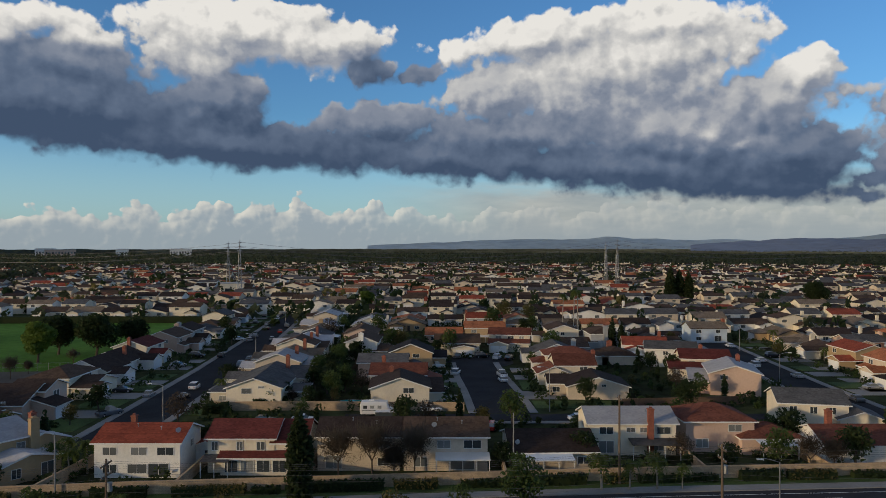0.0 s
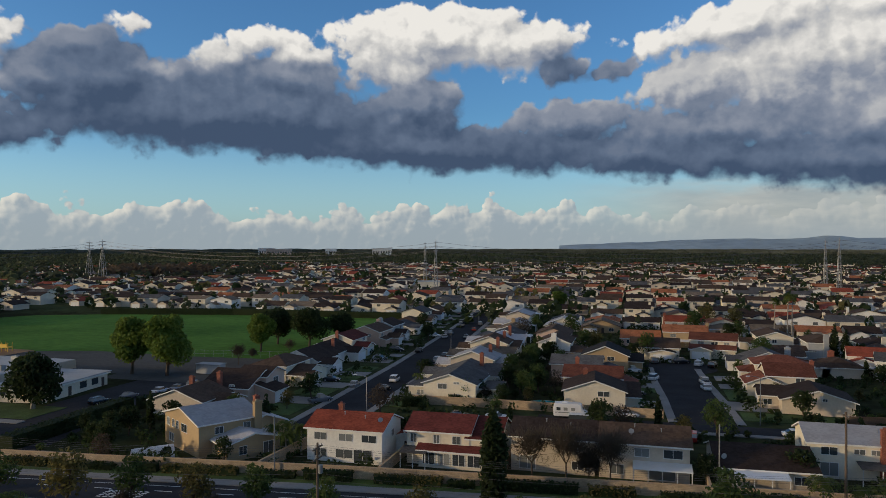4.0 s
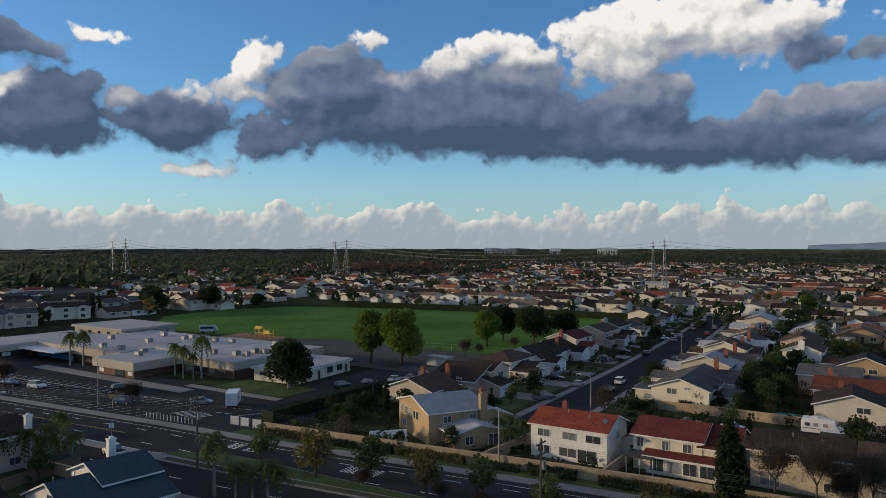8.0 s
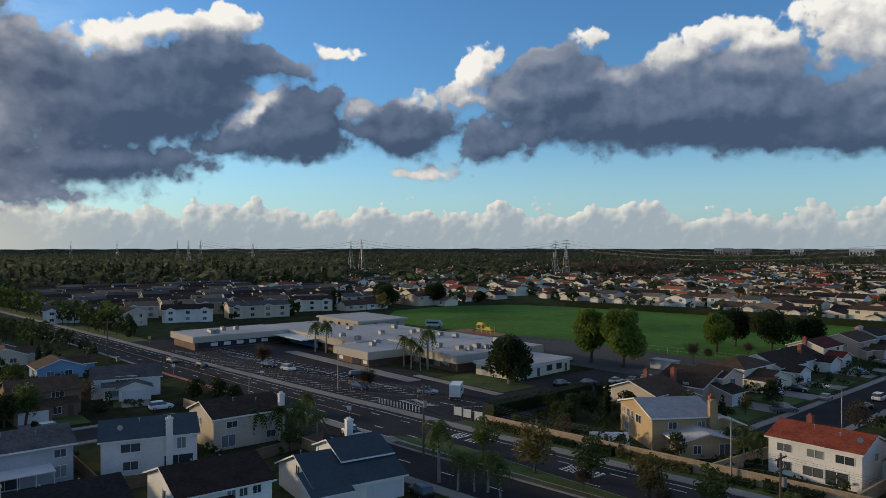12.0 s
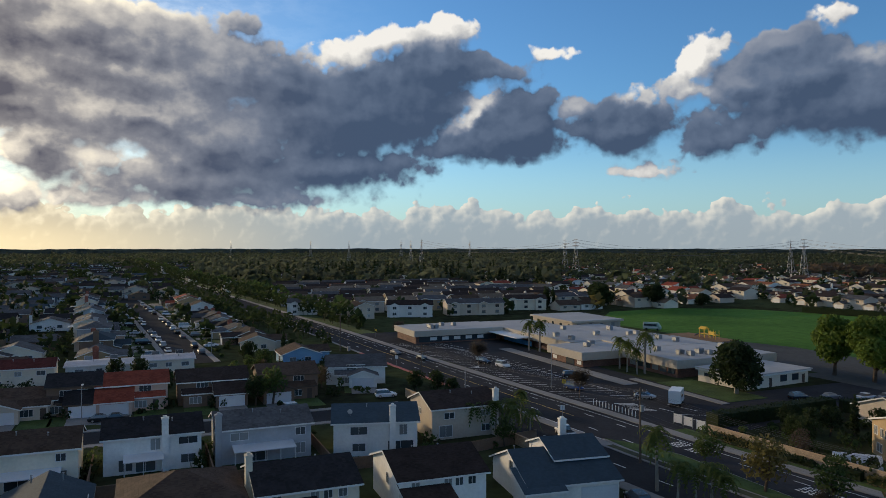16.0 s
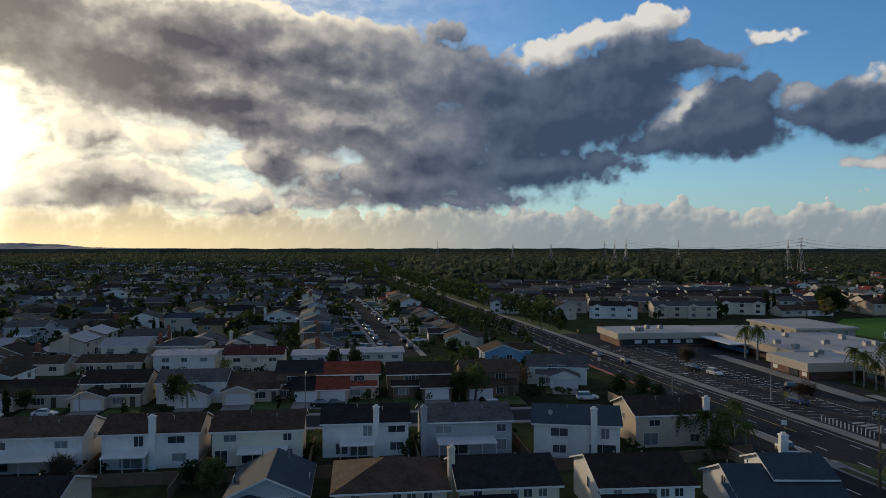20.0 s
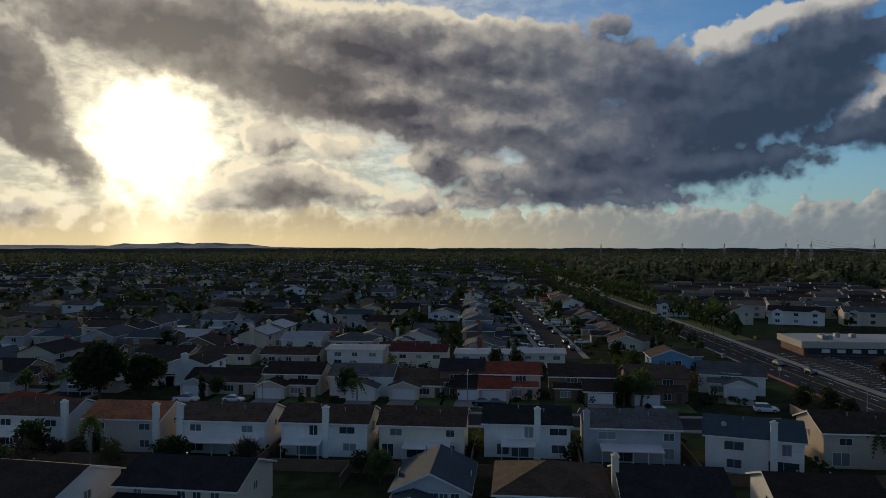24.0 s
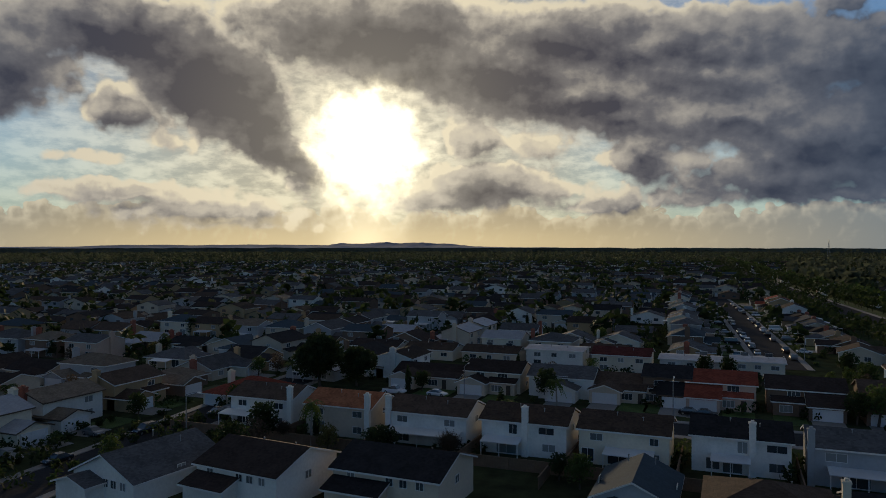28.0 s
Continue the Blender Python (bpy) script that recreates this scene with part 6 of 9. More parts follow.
claim(-160, 130, 30)
school = thing("school_building", pose(0, 0, 0), "low beige school building with pale flat roofs and brick base", "school")
for b in ((-183.5, 111.5, -165.5, 130.5, 4.2), (-165.4, 124.6, -143.2, 158, 4.6), (-226, 119.5, -183.6, 142, 4.4), (-183.5, 130.6, -165.5, 158, 4.6), (-223.5, 142.2, -183.6, 158, 4.3)):
    flat_block(school, *b)
flat_block(school, -247, 86, -226.2, 119.4, 4.5, 2.0)
flat_block(school, -247, 119.5, -226.2, 142, 4.3)
flat_block(school, -254, 146, -223.7, 169, 5.6, 0.7, brick=False)
part("walkway_roof", Shape().box(-226, 113.5, 3.0, -206, 119.4, 3.3), POLY_WHITE, school, "pale walkway canopy")
part("banner", Shape().box(-224, 118.6, 0.4, -205, 118.75, 1.9), surface("banner_blue", (0.03, 0.16, 0.34), vary=0.3, grain=0.5), school, "long blue banner")
part("door", Shape().box(-174.5, 112.25, 0, -170.5, 112.38, 2.2), GLASS, school, "dark glass entrance")
for x in (-180.5, -168):
    part("poster", Shape().box(x - 1.0, 112.3, 0.6, x + 1.0, 112.37, 1.6), TRIM, school)
for k in range(5):
    part("poster", Shape().box(-227.1, 92.0 + k * 4.4, 1.0, -226.97, 94.4 + k * 4.4, 2.1), TRIM, school)
part("window_band", Shape().box(-227.1, 88, 0.5, -227.02, 117, 2.45), GLASS, school, "dark window band")
for k in range(6):
    part("window", Shape().box(-163 + k * 3.1, 125.4, 0.8, -160.6 + k * 3.1, 125.47, 2.3), GLASS, school)
for k in range(4):
    part("window", Shape().box(-224.62, 149 + k * 5, 2.4, -224.5, 150.4 + k * 5, 4.4), GLASS, school)
for k in range(5):
    part("window", Shape().box(-250 + k * 5.6, 146.8, 2.6, -248.4 + k * 5.6, 146.92, 4.2), GLASS, school)

office = thing("school_office", pose(-133.6, 139.6, 0, 0, 0, 5), "low white office building with a pale flat roof", "school building")
part("wall", Shape().box(-6.8, -11.2, 0, 6.8, 11.2, 3.0), WALLS["cream"], office)
part("fascia", Shape().box(-7.3, -11.7, 2.8, 7.3, 11.7, 3.25), WALLS["white"], office)
part("roof", Shape().box(-7.5, -11.9, 3.25, 7.5, 11.9, 3.45), PLASTER_ROOF, office)
for u in (-6.5, 2.2, 6.4):
    add_window(office, (0, 0, 13.6, 22.4), "r", u, 1.7, 2.2, 1.4, 1, trim=DARK_TRIM, whole=True)
add_window(office, (0, 0, 13.6, 22.4), "f", -3.6, 1.9, 2.4, 0.7, 1, trim=DARK_TRIM, whole=True)
add_door(office, (0, 0, 13.6, 22.4), "r", -2.4), add_door(office, (0, 0, 13.6, 22.4), "f", 6.0), add_door(office, (0, 0, 13.6, 22.4), "r", 9.4)
claim(-129, 143, 16)

rng = random.Random(9)
def rooftop_unit():
    s = Shape().box(-0.9, -0.7, 0.25, 0.9, 0.7, 1.25)
    s.box(-0.8, -0.6, 0, -0.6, 0.6, 0.25), s.box(0.6, -0.6, 0, 0.8, 0.6, 0.25)
    s.tube((0.3, 0, 1.25), (0.3, 0, 1.4), 0.42, 0.42, 10)
    s.box(-0.85, -0.72, 0.5, -0.1, -0.7, 1.1)
    return s.mesh("rooftop_unit")
UNIT = rooftop_unit()
UNIT.materials.append(STEEL)
for (x0, y0, x1, y1, h, n) in ((-183, 112, -166, 130, 4.2, 2), (-165, 125, -144, 157, 4.6, 8), (-225, 120, -184, 141, 4.4, 6), (-246, 88, -227, 118, 4.5, 5), (-183, 131, -166, 157, 4.6, 4), (-223, 143, -184, 157, 4.3, 4)):
    for k in range(n):
        ob = part("rooftop_unit", UNIT, STEEL, None, at=pose(rng.uniform(x0 + 3, x1 - 3), rng.uniform(y0 + 3, y1 - 3), h, 0, 0, rng.choice((0, 90))))
        tagged(ob, "grey metal air unit on the flat school roof", "air unit", "units on the school roofs")

lot = Shape()
lot.face([(-262, kerb_y(-262) + 2.3, 0.036), (-108, kerb_y(-108) + 2.3, 0.036), (-96, kerb_y(-96) + 2.3, 0.036), (-104, 128, 0.036), (-100, 196, 0.036), (-124, 196, 0.036), (-124, 117, 0.036), (-262, 117, 0.036)])
setting("road_parking_lot", lot, ASPHALT_OLD, "dark asphalt school car park with white bays", "car park")
setting("pavement_school", Shape().box(-206, 107.4, 0, -141.5, 111.4, 0.16), CONCRETE, "concrete pavement before the school", "pavement")
setting("lawn_school", Shape().box(-141, 116.5, 0, -117.5, 127.2, 0.12), LAWN, "small lawn before the office", "lawn")
setting("pavement_office", Shape().box(-147.5, 113.2, 0, -116.5, 115.4, 0.16), CONCRETE, "concrete path before the lawn", "pavement")
lines = Shape()
def stripe(x0, y0, x1, y1, w=0.17, z=0.046):
    d = Vector((x1 - x0, y1 - y0)).normalized() * w / 2
    lines.face([(x0 + d.y, y0 - d.x, z), (x1 + d.y, y1 - d.x, z), (x1 - d.y, y1 + d.x, z), (x0 - d.y, y0 + d.x, z)])
for x in range(-232, -128, 3):
    yk = kerb_y(x) + 3.4
    stripe(x, yk, x + 1.6, yk + 4.6)
    stripe(x, yk + 9.2, x + 1.6, yk + 13.4)
    if -232 < x < -150:
        stripe(x + 1.6, yk + 13.4, x, yk + 17.6)
stripe(-232, kerb_y(-232) + 16.8, -134, kerb_y(-134) + 16.8)
for k in range(7):
    stripe(-126 + k * 1.2, 93.2, -124.5 + k * 1.2, 97.2, 0.3)
for a, b in (((-121, 103), (-114, 104.5)), ((-113, 99), (-107.5, 108)), ((-110, 98.5), (-104, 100)), ((-119, 99), (-115, 99.6))):
    stripe(*a, *b, 0.22)
setting("parking_lines", lines, PAINT, "white painted parking bays", "road marking")
words = Shape()
for x0 in (-97.5, -93.5, -72.5, -69.0):
    for k in range(5):
        off = -2.4 - k * 0.62 if x0 < -80 else -4.4 - k * 0.62
        for j in range(3):
            xx = x0 + j * 0.95
            words.face([(xx, kerb_y(xx) + off, 0.047), (xx + 0.7, kerb_y(xx) + off, 0.047), (xx + 0.7, kerb_y(xx) + off + 0.35, 0.047), (xx, kerb_y(xx) + off + 0.35, 0.047)])
setting("road_lettering", words, PAINT, "worn white painted road letters as bars", "road marking")
for x in (-104.5, -107, -101.5):
    g = thing("gate_panel", pose(x, kerb_y(x) + 6.5, 0, 0, 0, 12), "white metal gate panel at the car park entry", "gate", "gate panels")
    part("panel", Shape().box(-0.9, -0.04, 0.3, 0.9, 0.04, 1.9), TRIM, g)
    part("post", Shape().box(-1.0, -0.06, 0, -0.9, 0.06, 2.0), STEEL, g)
    part("post", Shape().box(0.9, -0.06, 0, 1.0, 0.06, 2.0), STEEL, g)
bollard = Shape().tube((0, 0, 0), (0, 0, 1.1), 0.09, 0.09, 8).mesh("bollard")
bollard.materials.append(TRIM)
for k in range(14):
    x = -127 + k * 0.95
    ob = part("bollard", bollard, TRIM, None, at=pose(x, kerb_y(x) + 3.4, 0.036))
    tagged(ob, "white post beside the car park", "bollard", "posts beside the car park")

field = Shape()
field.face([(-262, 184, 0.05), (-207, 187, 0.05), (-172, 198, 0.05), (-133, 196, 0.05), (-103, 198, 0.05), (-97, 240, 0.05), (-103, 318, 0.05), (-140, 321, 0.05), (-196, 318, 0.05), (-260, 303, 0.05), (-288, 290, 0.05), (-304, 258, 0.05), (-300, 218, 0.05)])
setting("field", field, FIELD, "wide bright green school playing field", "field")
yard = Shape()
yard.face([(-136, 158, 0.044), (-100, 158, 0.044), (-100, 198, 0.044), (-133, 196, 0.044), (-172, 198, 0.044), (-207, 187, 0.044), (-207, 164.5, 0.044), (-136, 164.5, 0.044)])
setting("school_yard", yard, surface("asphalt_pale", (0.105, 0.104, 0.100), rough=0.9, vary=0.25, grain=0.25, spec=0.02), "grey asphalt school yard", "yard")
setting("play_sand", Shape().box(-217, 181, 0, -192, 194, 0.09), SAND, "reddish sand of the playground", "playground")
play = thing("playground_tower", pose(-201, 189, 0.09), "yellow playground climbing frame with a blue slide", "playground")
for k in range(4):
    part("post", Shape().tube((-4 + k * 2.6, -0.8, 0), (-4 + k * 2.6, -0.8, 3.0), 0.12, 0.12, 6), YELLOW, play)
    part("post", Shape().tube((-4 + k * 2.6, 0.9, 0), (-4 + k * 2.6, 0.9, 3.0), 0.12, 0.12, 6), YELLOW, play)
part("deck", Shape().box(-4.2, -1, 1.3, 4.0, 1.1, 1.5), YELLOW, play)
part("canopy", Shape().extrude([(-1.2, 3.0), (1.2, 3.0), (0, 3.9)], -4.3, -1.0, "x"), YELLOW, play)
part("slide", Shape().extrude([(3.9, 1.5), (7.2, 0.1), (7.2, 0.3), (3.9, 1.75)], -0.5, 0.5, "y"), CAR_PAINTS["blue"], play, "blue slide")
part("panel", Shape().box(0.8, -1.05, 1.5, 3.6, -0.98, 2.6), YELLOW, play)
shed = thing("storage_shed", pose(-112, 172, 0), "grey storage container in the school yard", "shed")
part("wall", Shape().box(-3.5, -1.6, 0, 3.5, 1.6, 2.5), WALLS["grey"], shed)
part("roof", Shape().box(-3.7, -1.8, 2.5, 3.7, 1.8, 2.65), PLASTER_ROOF, shed)

# townhouses beyond the school
def townhouse(x, y, rot, n, wall, roof, label):
    claim(x, y, 9)
    w = 7.0 * n
    main = (0, 0, w, 10, 5.6, "x", 0.36)
    blocks = [main] + [(-w / 2 + 3.5 + 7 * k, -3.2, 4.4, 5.6, 5.4, "y", 0.42) for k in range(0, n, 2)]
    hs = house(x, y, rot, blocks, wall, roof, label, name="townhouse", group="townhouses beyond the school")
    for k in range(n):
        b = (-w / 2 + 3.5 + 7 * k, -3.2 if k % 2 == 0 else 0, 4.4, 5.6 if k % 2 == 0 else 10)
        for z in (1.6, 4.3):
            add_window(hs, b, "f", 0, z, 1.6, 1.2, whole=True, trim=DARK_TRIM if wall != "white" else TRIM)
    for u in (-2.0, 2.0):
        add_window(hs, main, "r", u, 4.2, 1.1, 1.3, whole=True), add_window(hs, main, "r", u, 1.5, 1.1, 1.3, whole=True)
    return hs


TOWN = [(-322, 92, 12, 3, "beige"), (-318, 118, 70, 3, "white"), (-316, 150, 80, 4, "beige"), (-330, 186, 70, 3, "cream"), (-360, 215, 60, 4, "beige"), (-420, 226, 60, 4, "cream"), (-480, 206, 70, 4, "beige")]
for i in range(8):
    for j in range(4):
        for k in (-1, 1):
            turn = 78 + 4 * (j % 2) + 3 * k
            TOWN.append((-349 - 25 * i + 2 * j + 8.3 * k * math.cos(radians(turn)) + (i * 5 + j * 3 + k) % 4, 82 + 33 * j + 4.0 * (i % 2) + 3.0 * i + 8.3 * k * math.sin(radians(turn)), turn, 2,
                         ("beige", "cream", "tan", "pink", "beige", "grey", "white")[(i * 3 + j * 5 + k) % 7]))
for (x, y, rot, n, wall) in TOWN:
    townhouse(x, y, rot, n, wall, ("umber", "sand", "grey", "brown")[int(-x + y) % 4] if n != 3 else "brown", f"row of two-storey {WALL_WORDS[wall]} townhouses with dull roofs")


# chain-link fence at the edge of the field, and the garden tunnel beside the tan house
def link_fence(pts, h=2.2):
    f = thing("chain_fence", pose(0, 0, 0), "grey chain-link fence of posts and rails beside the field", "fence")
    for (xa, ya), (xb, yb) in zip(pts, pts[1:]):
        d = Vector((xb - xa, yb - ya))
        n = max(1, round(d.length / 3.0))
        for i in range(n):
            x, y = xa + d.x * i / n, ya + d.y * i / n
            part("post", shared("fence_post", lambda: Shape().tube((0, 0, 0), (0, 0, h), 0.05, 0.05, 6).mesh("post")), STEEL, f, at=pose(x, y, 0))
        for z in (h - 0.03, h * 0.5):
            part("rail", Shape().tube((xa, ya, z), (xb, yb, z), 0.035, 0.035, 5), STEEL, f)


link_fence([(-136, 195), (-121, 197.5), (-103, 199)])
tunnel = thing("garden_tunnel", pose(-76.5, 101.0, 0, 0, 0, 45), "white sheeted garden tunnel with a rounded roof", "garden tunnel")
arch = Shape()
arch.extrude([(1.5 * math.cos(a * math.pi / 10), 1.9 * math.sin(a * math.pi / 10)) for a in range(11)], -3.2, 3.2, "x")
part("cover", arch, POLY_WHITE, tunnel)
for u in (-3.25, 3.22):
    part("door", Shape().box(u, -0.5, 0, u + 0.03, 0.5, 1.6), TRIM, tunnel)

# ---- vegetation ----
def leaves(s, lobes, count, size, rng, mi=0, squash=1.0):
    """Small leaf clumps scattered over the shells of several lobes."""
    total = sum(r * r for *_, r in lobes)
    for cx, cy, cz, r in lobes:
        for _ in range(max(3, round(count * r * r / total))):
            v = Vector((rng.gauss(0, 1), rng.gauss(0, 1), rng.gauss(0.25, 1))).normalized()
            p = Vector((cx, cy, cz)) + Vector((v.x, v.y, v.z * squash)) * r * rng.uniform(0.55, 1.06)
            q = Vector((rng.gauss(0, 1), rng.gauss(0, 1), rng.gauss(0, 1))).normalized()
            a = (v * 0.5 + q).normalized()
            b = a.cross(Vector((rng.gauss(0, 1), rng.gauss(0, 1), rng.gauss(0, 1)))).normalized()
            c = a.cross(b)
            k = size * rng.uniform(0.6, 1.3)
            s.face([tuple(p - b * k), tuple(p - c * k * 0.55), tuple(p + b * k), tuple(p + c * k * 0.55)], mi)


def tree(name, seed, h, spread, leaf, label, count=1100, size=0.36, trunk=0.35, bark=None, low=0.35, category="tree"):
    """A tree at the origin: tapered trunk with limbs, and an uneven crown of small clumps."""
    rng = random.Random(seed)
    t = thing(name, pose(0, 0, -200), label, category)
    wood, lobes = Shape(), []
    top = h * (low + 0.25)
    lean = Vector((rng.uniform(-0.4, 0.4), rng.uniform(-0.4, 0.4), 0))
    wood.tube((0, 0, -0.1), tuple(Vector((0, 0, h * low)) + lean), trunk * h / 10, trunk * h / 14, 7)
    for k in range(6):
        a = k * 1.05 + rng.uniform(-0.4, 0.4)
        tip = Vector((math.cos(a) * spread * rng.uniform(0.35, 0.6), math.sin(a) * spread * rng.uniform(0.35, 0.6), h * rng.uniform(0.38, 0.72)))
        wood.tube(tuple(Vector((0, 0, h * low * 0.85)) + lean), tuple(tip), trunk * h / 18, 0.05, 5)
        lobes.append((tip.x, tip.y, tip.z, spread * rng.uniform(0.42, 0.62)))
    lobes.append((lean.x, lean.y, h * 0.78, spread * 0.52))
    lobes.append((lean.x, lean.y, h * 0.5, spread * 0.6))
    for k in range(3):
        a = rng.uniform(0, 6.28)
        lobes.append((math.cos(a) * spread * 0.35, math.sin(a) * spread * 0.35, h * rng.uniform(0.72, 0.88), spread * rng.uniform(0.25, 0.4)))
    part("trunk", wood, bark or BARK, t)
    s = Shape()
    leaves(s, lobes, count, size, rng)
    part("crown", s, leaf, t)
    return t


def cypress(name, seed, h, r, leaf, label, count=420):
    rng = random.Random(seed)
    t = thing(name, pose(0, 0, -200), label, "tree")
    part("trunk", Shape().tube((0, 0, -0.1), (0, 0, h * 0.8), 0.22, 0.05, 6), BARK, t)
    s = Shape()
    lobes = [(rng.uniform(-.1, .1), rng.uniform(-.1, .1), h * (0.1 + 0.085 * k), r * (1.0 if k < 5 else 1.0 - (k - 5) * 0.16)) for k in range(10)]
    leaves(s, lobes, count, 0.38, rng, squash=1.6)
    part("crown", s, leaf, t)
    return t


def palm(name, seed, h, label, leaf=None, fan=False, length=2.6, count=24):
    rng = random.Random(seed)
    t = thing(name, pose(0, 0, -200), label, "palm tree")
    wood = Shape()
    bend = Vector((rng.uniform(-0.5, 0.5), rng.uniform(-0.5, 0.5), 0))
    mid = Vector((0, 0, h * 0.5)) + bend * 0.35
    head = Vector((0, 0, h)) + bend
    wood.tube((0, 0, -0.1), tuple(mid), 0.24, 0.18, 7), wood.tube(tuple(mid), tuple(head), 0.18, 0.15, 7)
    part("trunk", wood, PALE_BARK, t)
    s = Shape()
    for k in range(count):
        a = k * 2.4 + rng.uniform(-0.2, 0.2)
        rise = rng.uniform(-0.5, 0.9)
        d = Vector((math.cos(a), math.sin(a), 0))
        side = Vector((-d.y, d.x, 0))
        prev, n = head, 9
        for i in range(1, n + 1):
            u = i / n
            p = head + d * length * u * (1 - 0.12 * u) + Vector((0, 0, length * (rise * u - 0.95 * u * u)))
            w = (0.62 if not fan else 0.75) * math.sin(math.pi * min(0.97, 0.12 + u * 0.85)) + 0.1
            step = (p - prev) * 0.85
            for q in (-1, 1):
                drop = Vector((0, 0, -0.12 - 0.2 * rng.random()))
                tip = prev + side * q * w * rng.uniform(0.8, 1.15) + drop + step * 0.9
                s.face([tuple(prev), tuple(prev + step), tuple(tip)])
            prev = p
    part("crown", s, leaf or PALM_LEAF, t)
    return t


def bare_tree(name, seed, h, spread, label):
    rng = random.Random(seed)
    t = thing(name, pose(0, 0, -200), label, "tree")
    wood = Shape()
    def grow(p, d, length, r, depth):
        q = p + d * length
        wood.tube(tuple(p), tuple(q), r, r * 0.65, 5 if depth > 1 else 4, caps=False)
        if depth == 0:
            return
        for _ in range(3 if depth > 1 else 4):
            e = (d + Vector((rng.uniform(-1, 1), rng.uniform(-1, 1), rng.uniform(-0.2, 0.7))) * 0.75).normalized()
            grow(q, e, length * rng.uniform(0.55, 0.8), r * 0.6, depth - 1)
    grow(Vector((0, 0, -0.1)), Vector((0, 0, 1)), h * 0.3, h * 0.018, 4)
    part("trunk", wood, BARK, t)
    s = Shape()
    for _ in range(1900):
        v = Vector((rng.gauss(0, 1), rng.gauss(0, 1), rng.gauss(0, 1))).normalized() * rng.uniform(0.35, 1.0)
        v *= 0.72 + 0.75 * noise.noise(v.normalized() * 2.1 + Vector((seed, 0, 0)))
        p = Vector((v.x * spread, v.y * spread, h * 0.62 + v.z * h * 0.36))
        a = (Vector((v.x, v.y, v.z + 0.6)) + Vector((rng.gauss(0, 1), rng.gauss(0, 1), rng.gauss(0, 1))) * 0.5).normalized() * rng.uniform(0.25, 0.5)
        b = a.orthogonal().normalized() * 0.025
        s.face([tuple(p - a - b), tuple(p + a - b * 0.3), tuple(p + a + b * 0.3), tuple(p - a + b)])
    tagged(part("twig_crown", s, TWIG, t), kind="stuff")
    return t


def shrub(name, seed, h, r, leaf, label, count=150):
    rng = random.Random(seed)
    s = Shape()
    leaves(s, [(rng.uniform(-r, r) * 0.5, rng.uniform(-r, r) * 0.5, h * 0.5, r * rng.uniform(0.5, 0.8)) for _ in range(4)], count, 0.3, rng, squash=h / r / 1.6)
    ob = part(name, s, leaf)
    ob.matrix_basis = pose(0, 0, -200)
    return tagged(ob, label, "shrub")


KINDS = {
    "broad": tree("broad_tree", 1, 9.0, 4.2, LEAF_MID, "leafy green tree with a rounded crown"),
    "broad2": tree("broad_tree", 2, 7.5, 3.4, LEAF_DARK, "dark green tree with a dense crown"),
    "dome": tree("dome_tree", 3, 11.0, 6.4, LEAF_DARK, "broad dark domed tree with a forked pale trunk", 6500, 0.45, 0.5, PALE_BARK, 0.3),
    "bright": tree("bright_tree", 4, 16.0, 6.6, LEAF_BRIGHT, "tall bright green tree with a full crown", 9000, 0.5, 0.35, None, 0.2),
    "bright2": tree("bright_tree", 5, 12.0, 5.2, LEAF_BRIGHT, "bright green leafy tree", 7000, 0.45, 0.35, None, 0.22),
    "oak": tree("dark_tree", 6, 13.0, 6.6, LEAF_DARK, "large dark leafy tree", 6500, 0.5, 0.35, None, 0.2),
    "olive": tree("olive_tree", 7, 6.0, 2.8, LEAF_OLIVE, "small yellowish-green street tree", 900, 0.26, 0.3),
    "street": tree("street_tree", 8, 6.5, 2.7, LEAF_MID, "small green street tree with a slim trunk", 1000, 0.26, 0.28),
    "rust": tree("rust_tree", 9, 7.0, 3.4, LEAF_RUST, "bare reddish-brown winter tree", 800, 0.26),
    "cypress": cypress("cypress", 10, 12.5, 1.75, LEAF_DARK, "tall dark narrow cypress tree", 3200),
    "cypress2": cypress("cypress", 11, 9.0, 0.9, LEAF_DARK, "slim dark narrow cypress tree", 500),
    "palm": palm("palm", 12, 7.5, "palm with a slim trunk and arching fronds"),
    "palm2": palm("palm", 13, 6.0, "young palm with drooping yellow-green fronds", length=3.0),
    "fanpalm": palm("fan_palm", 14, 17.0, "tall fan palm with a shaggy head", fan=True, length=2.2, count=26),
    "bare": bare_tree("bare_tree", 15, 7.5, 3.2, "bare winter tree with fine brown twigs"),
    "bare2": bare_tree("bare_tree", 16, 5.0, 2.2, "small bare winter tree"),
    "shrub": shrub("shrub", 17, 1.6, 1.3, LEAF_MID, "rounded green garden shrub"),
    "shrub2": shrub("shrub", 18, 2.6, 1.7, LEAF_DARK, "tall dark green garden shrub", 220),
}
GROUPS = {"palm": "palms", "palm2": "palms", "street": "street trees", "olive": "street trees", "shrub": "garden shrubs", "shrub2": "garden shrubs"}


def plant(kind, x, y, size=1.0, z=0.0):
    src = KINDS[kind]
    turn = (x * 37.7 + y * 91.3) % 360
    ob = copy_thing(src, pose(x, y, z, 0, 0, turn))
    ob.scale = (size, size, size)
    if kind in GROUPS:
        ob["group"] = GROUPS[kind]
    return ob


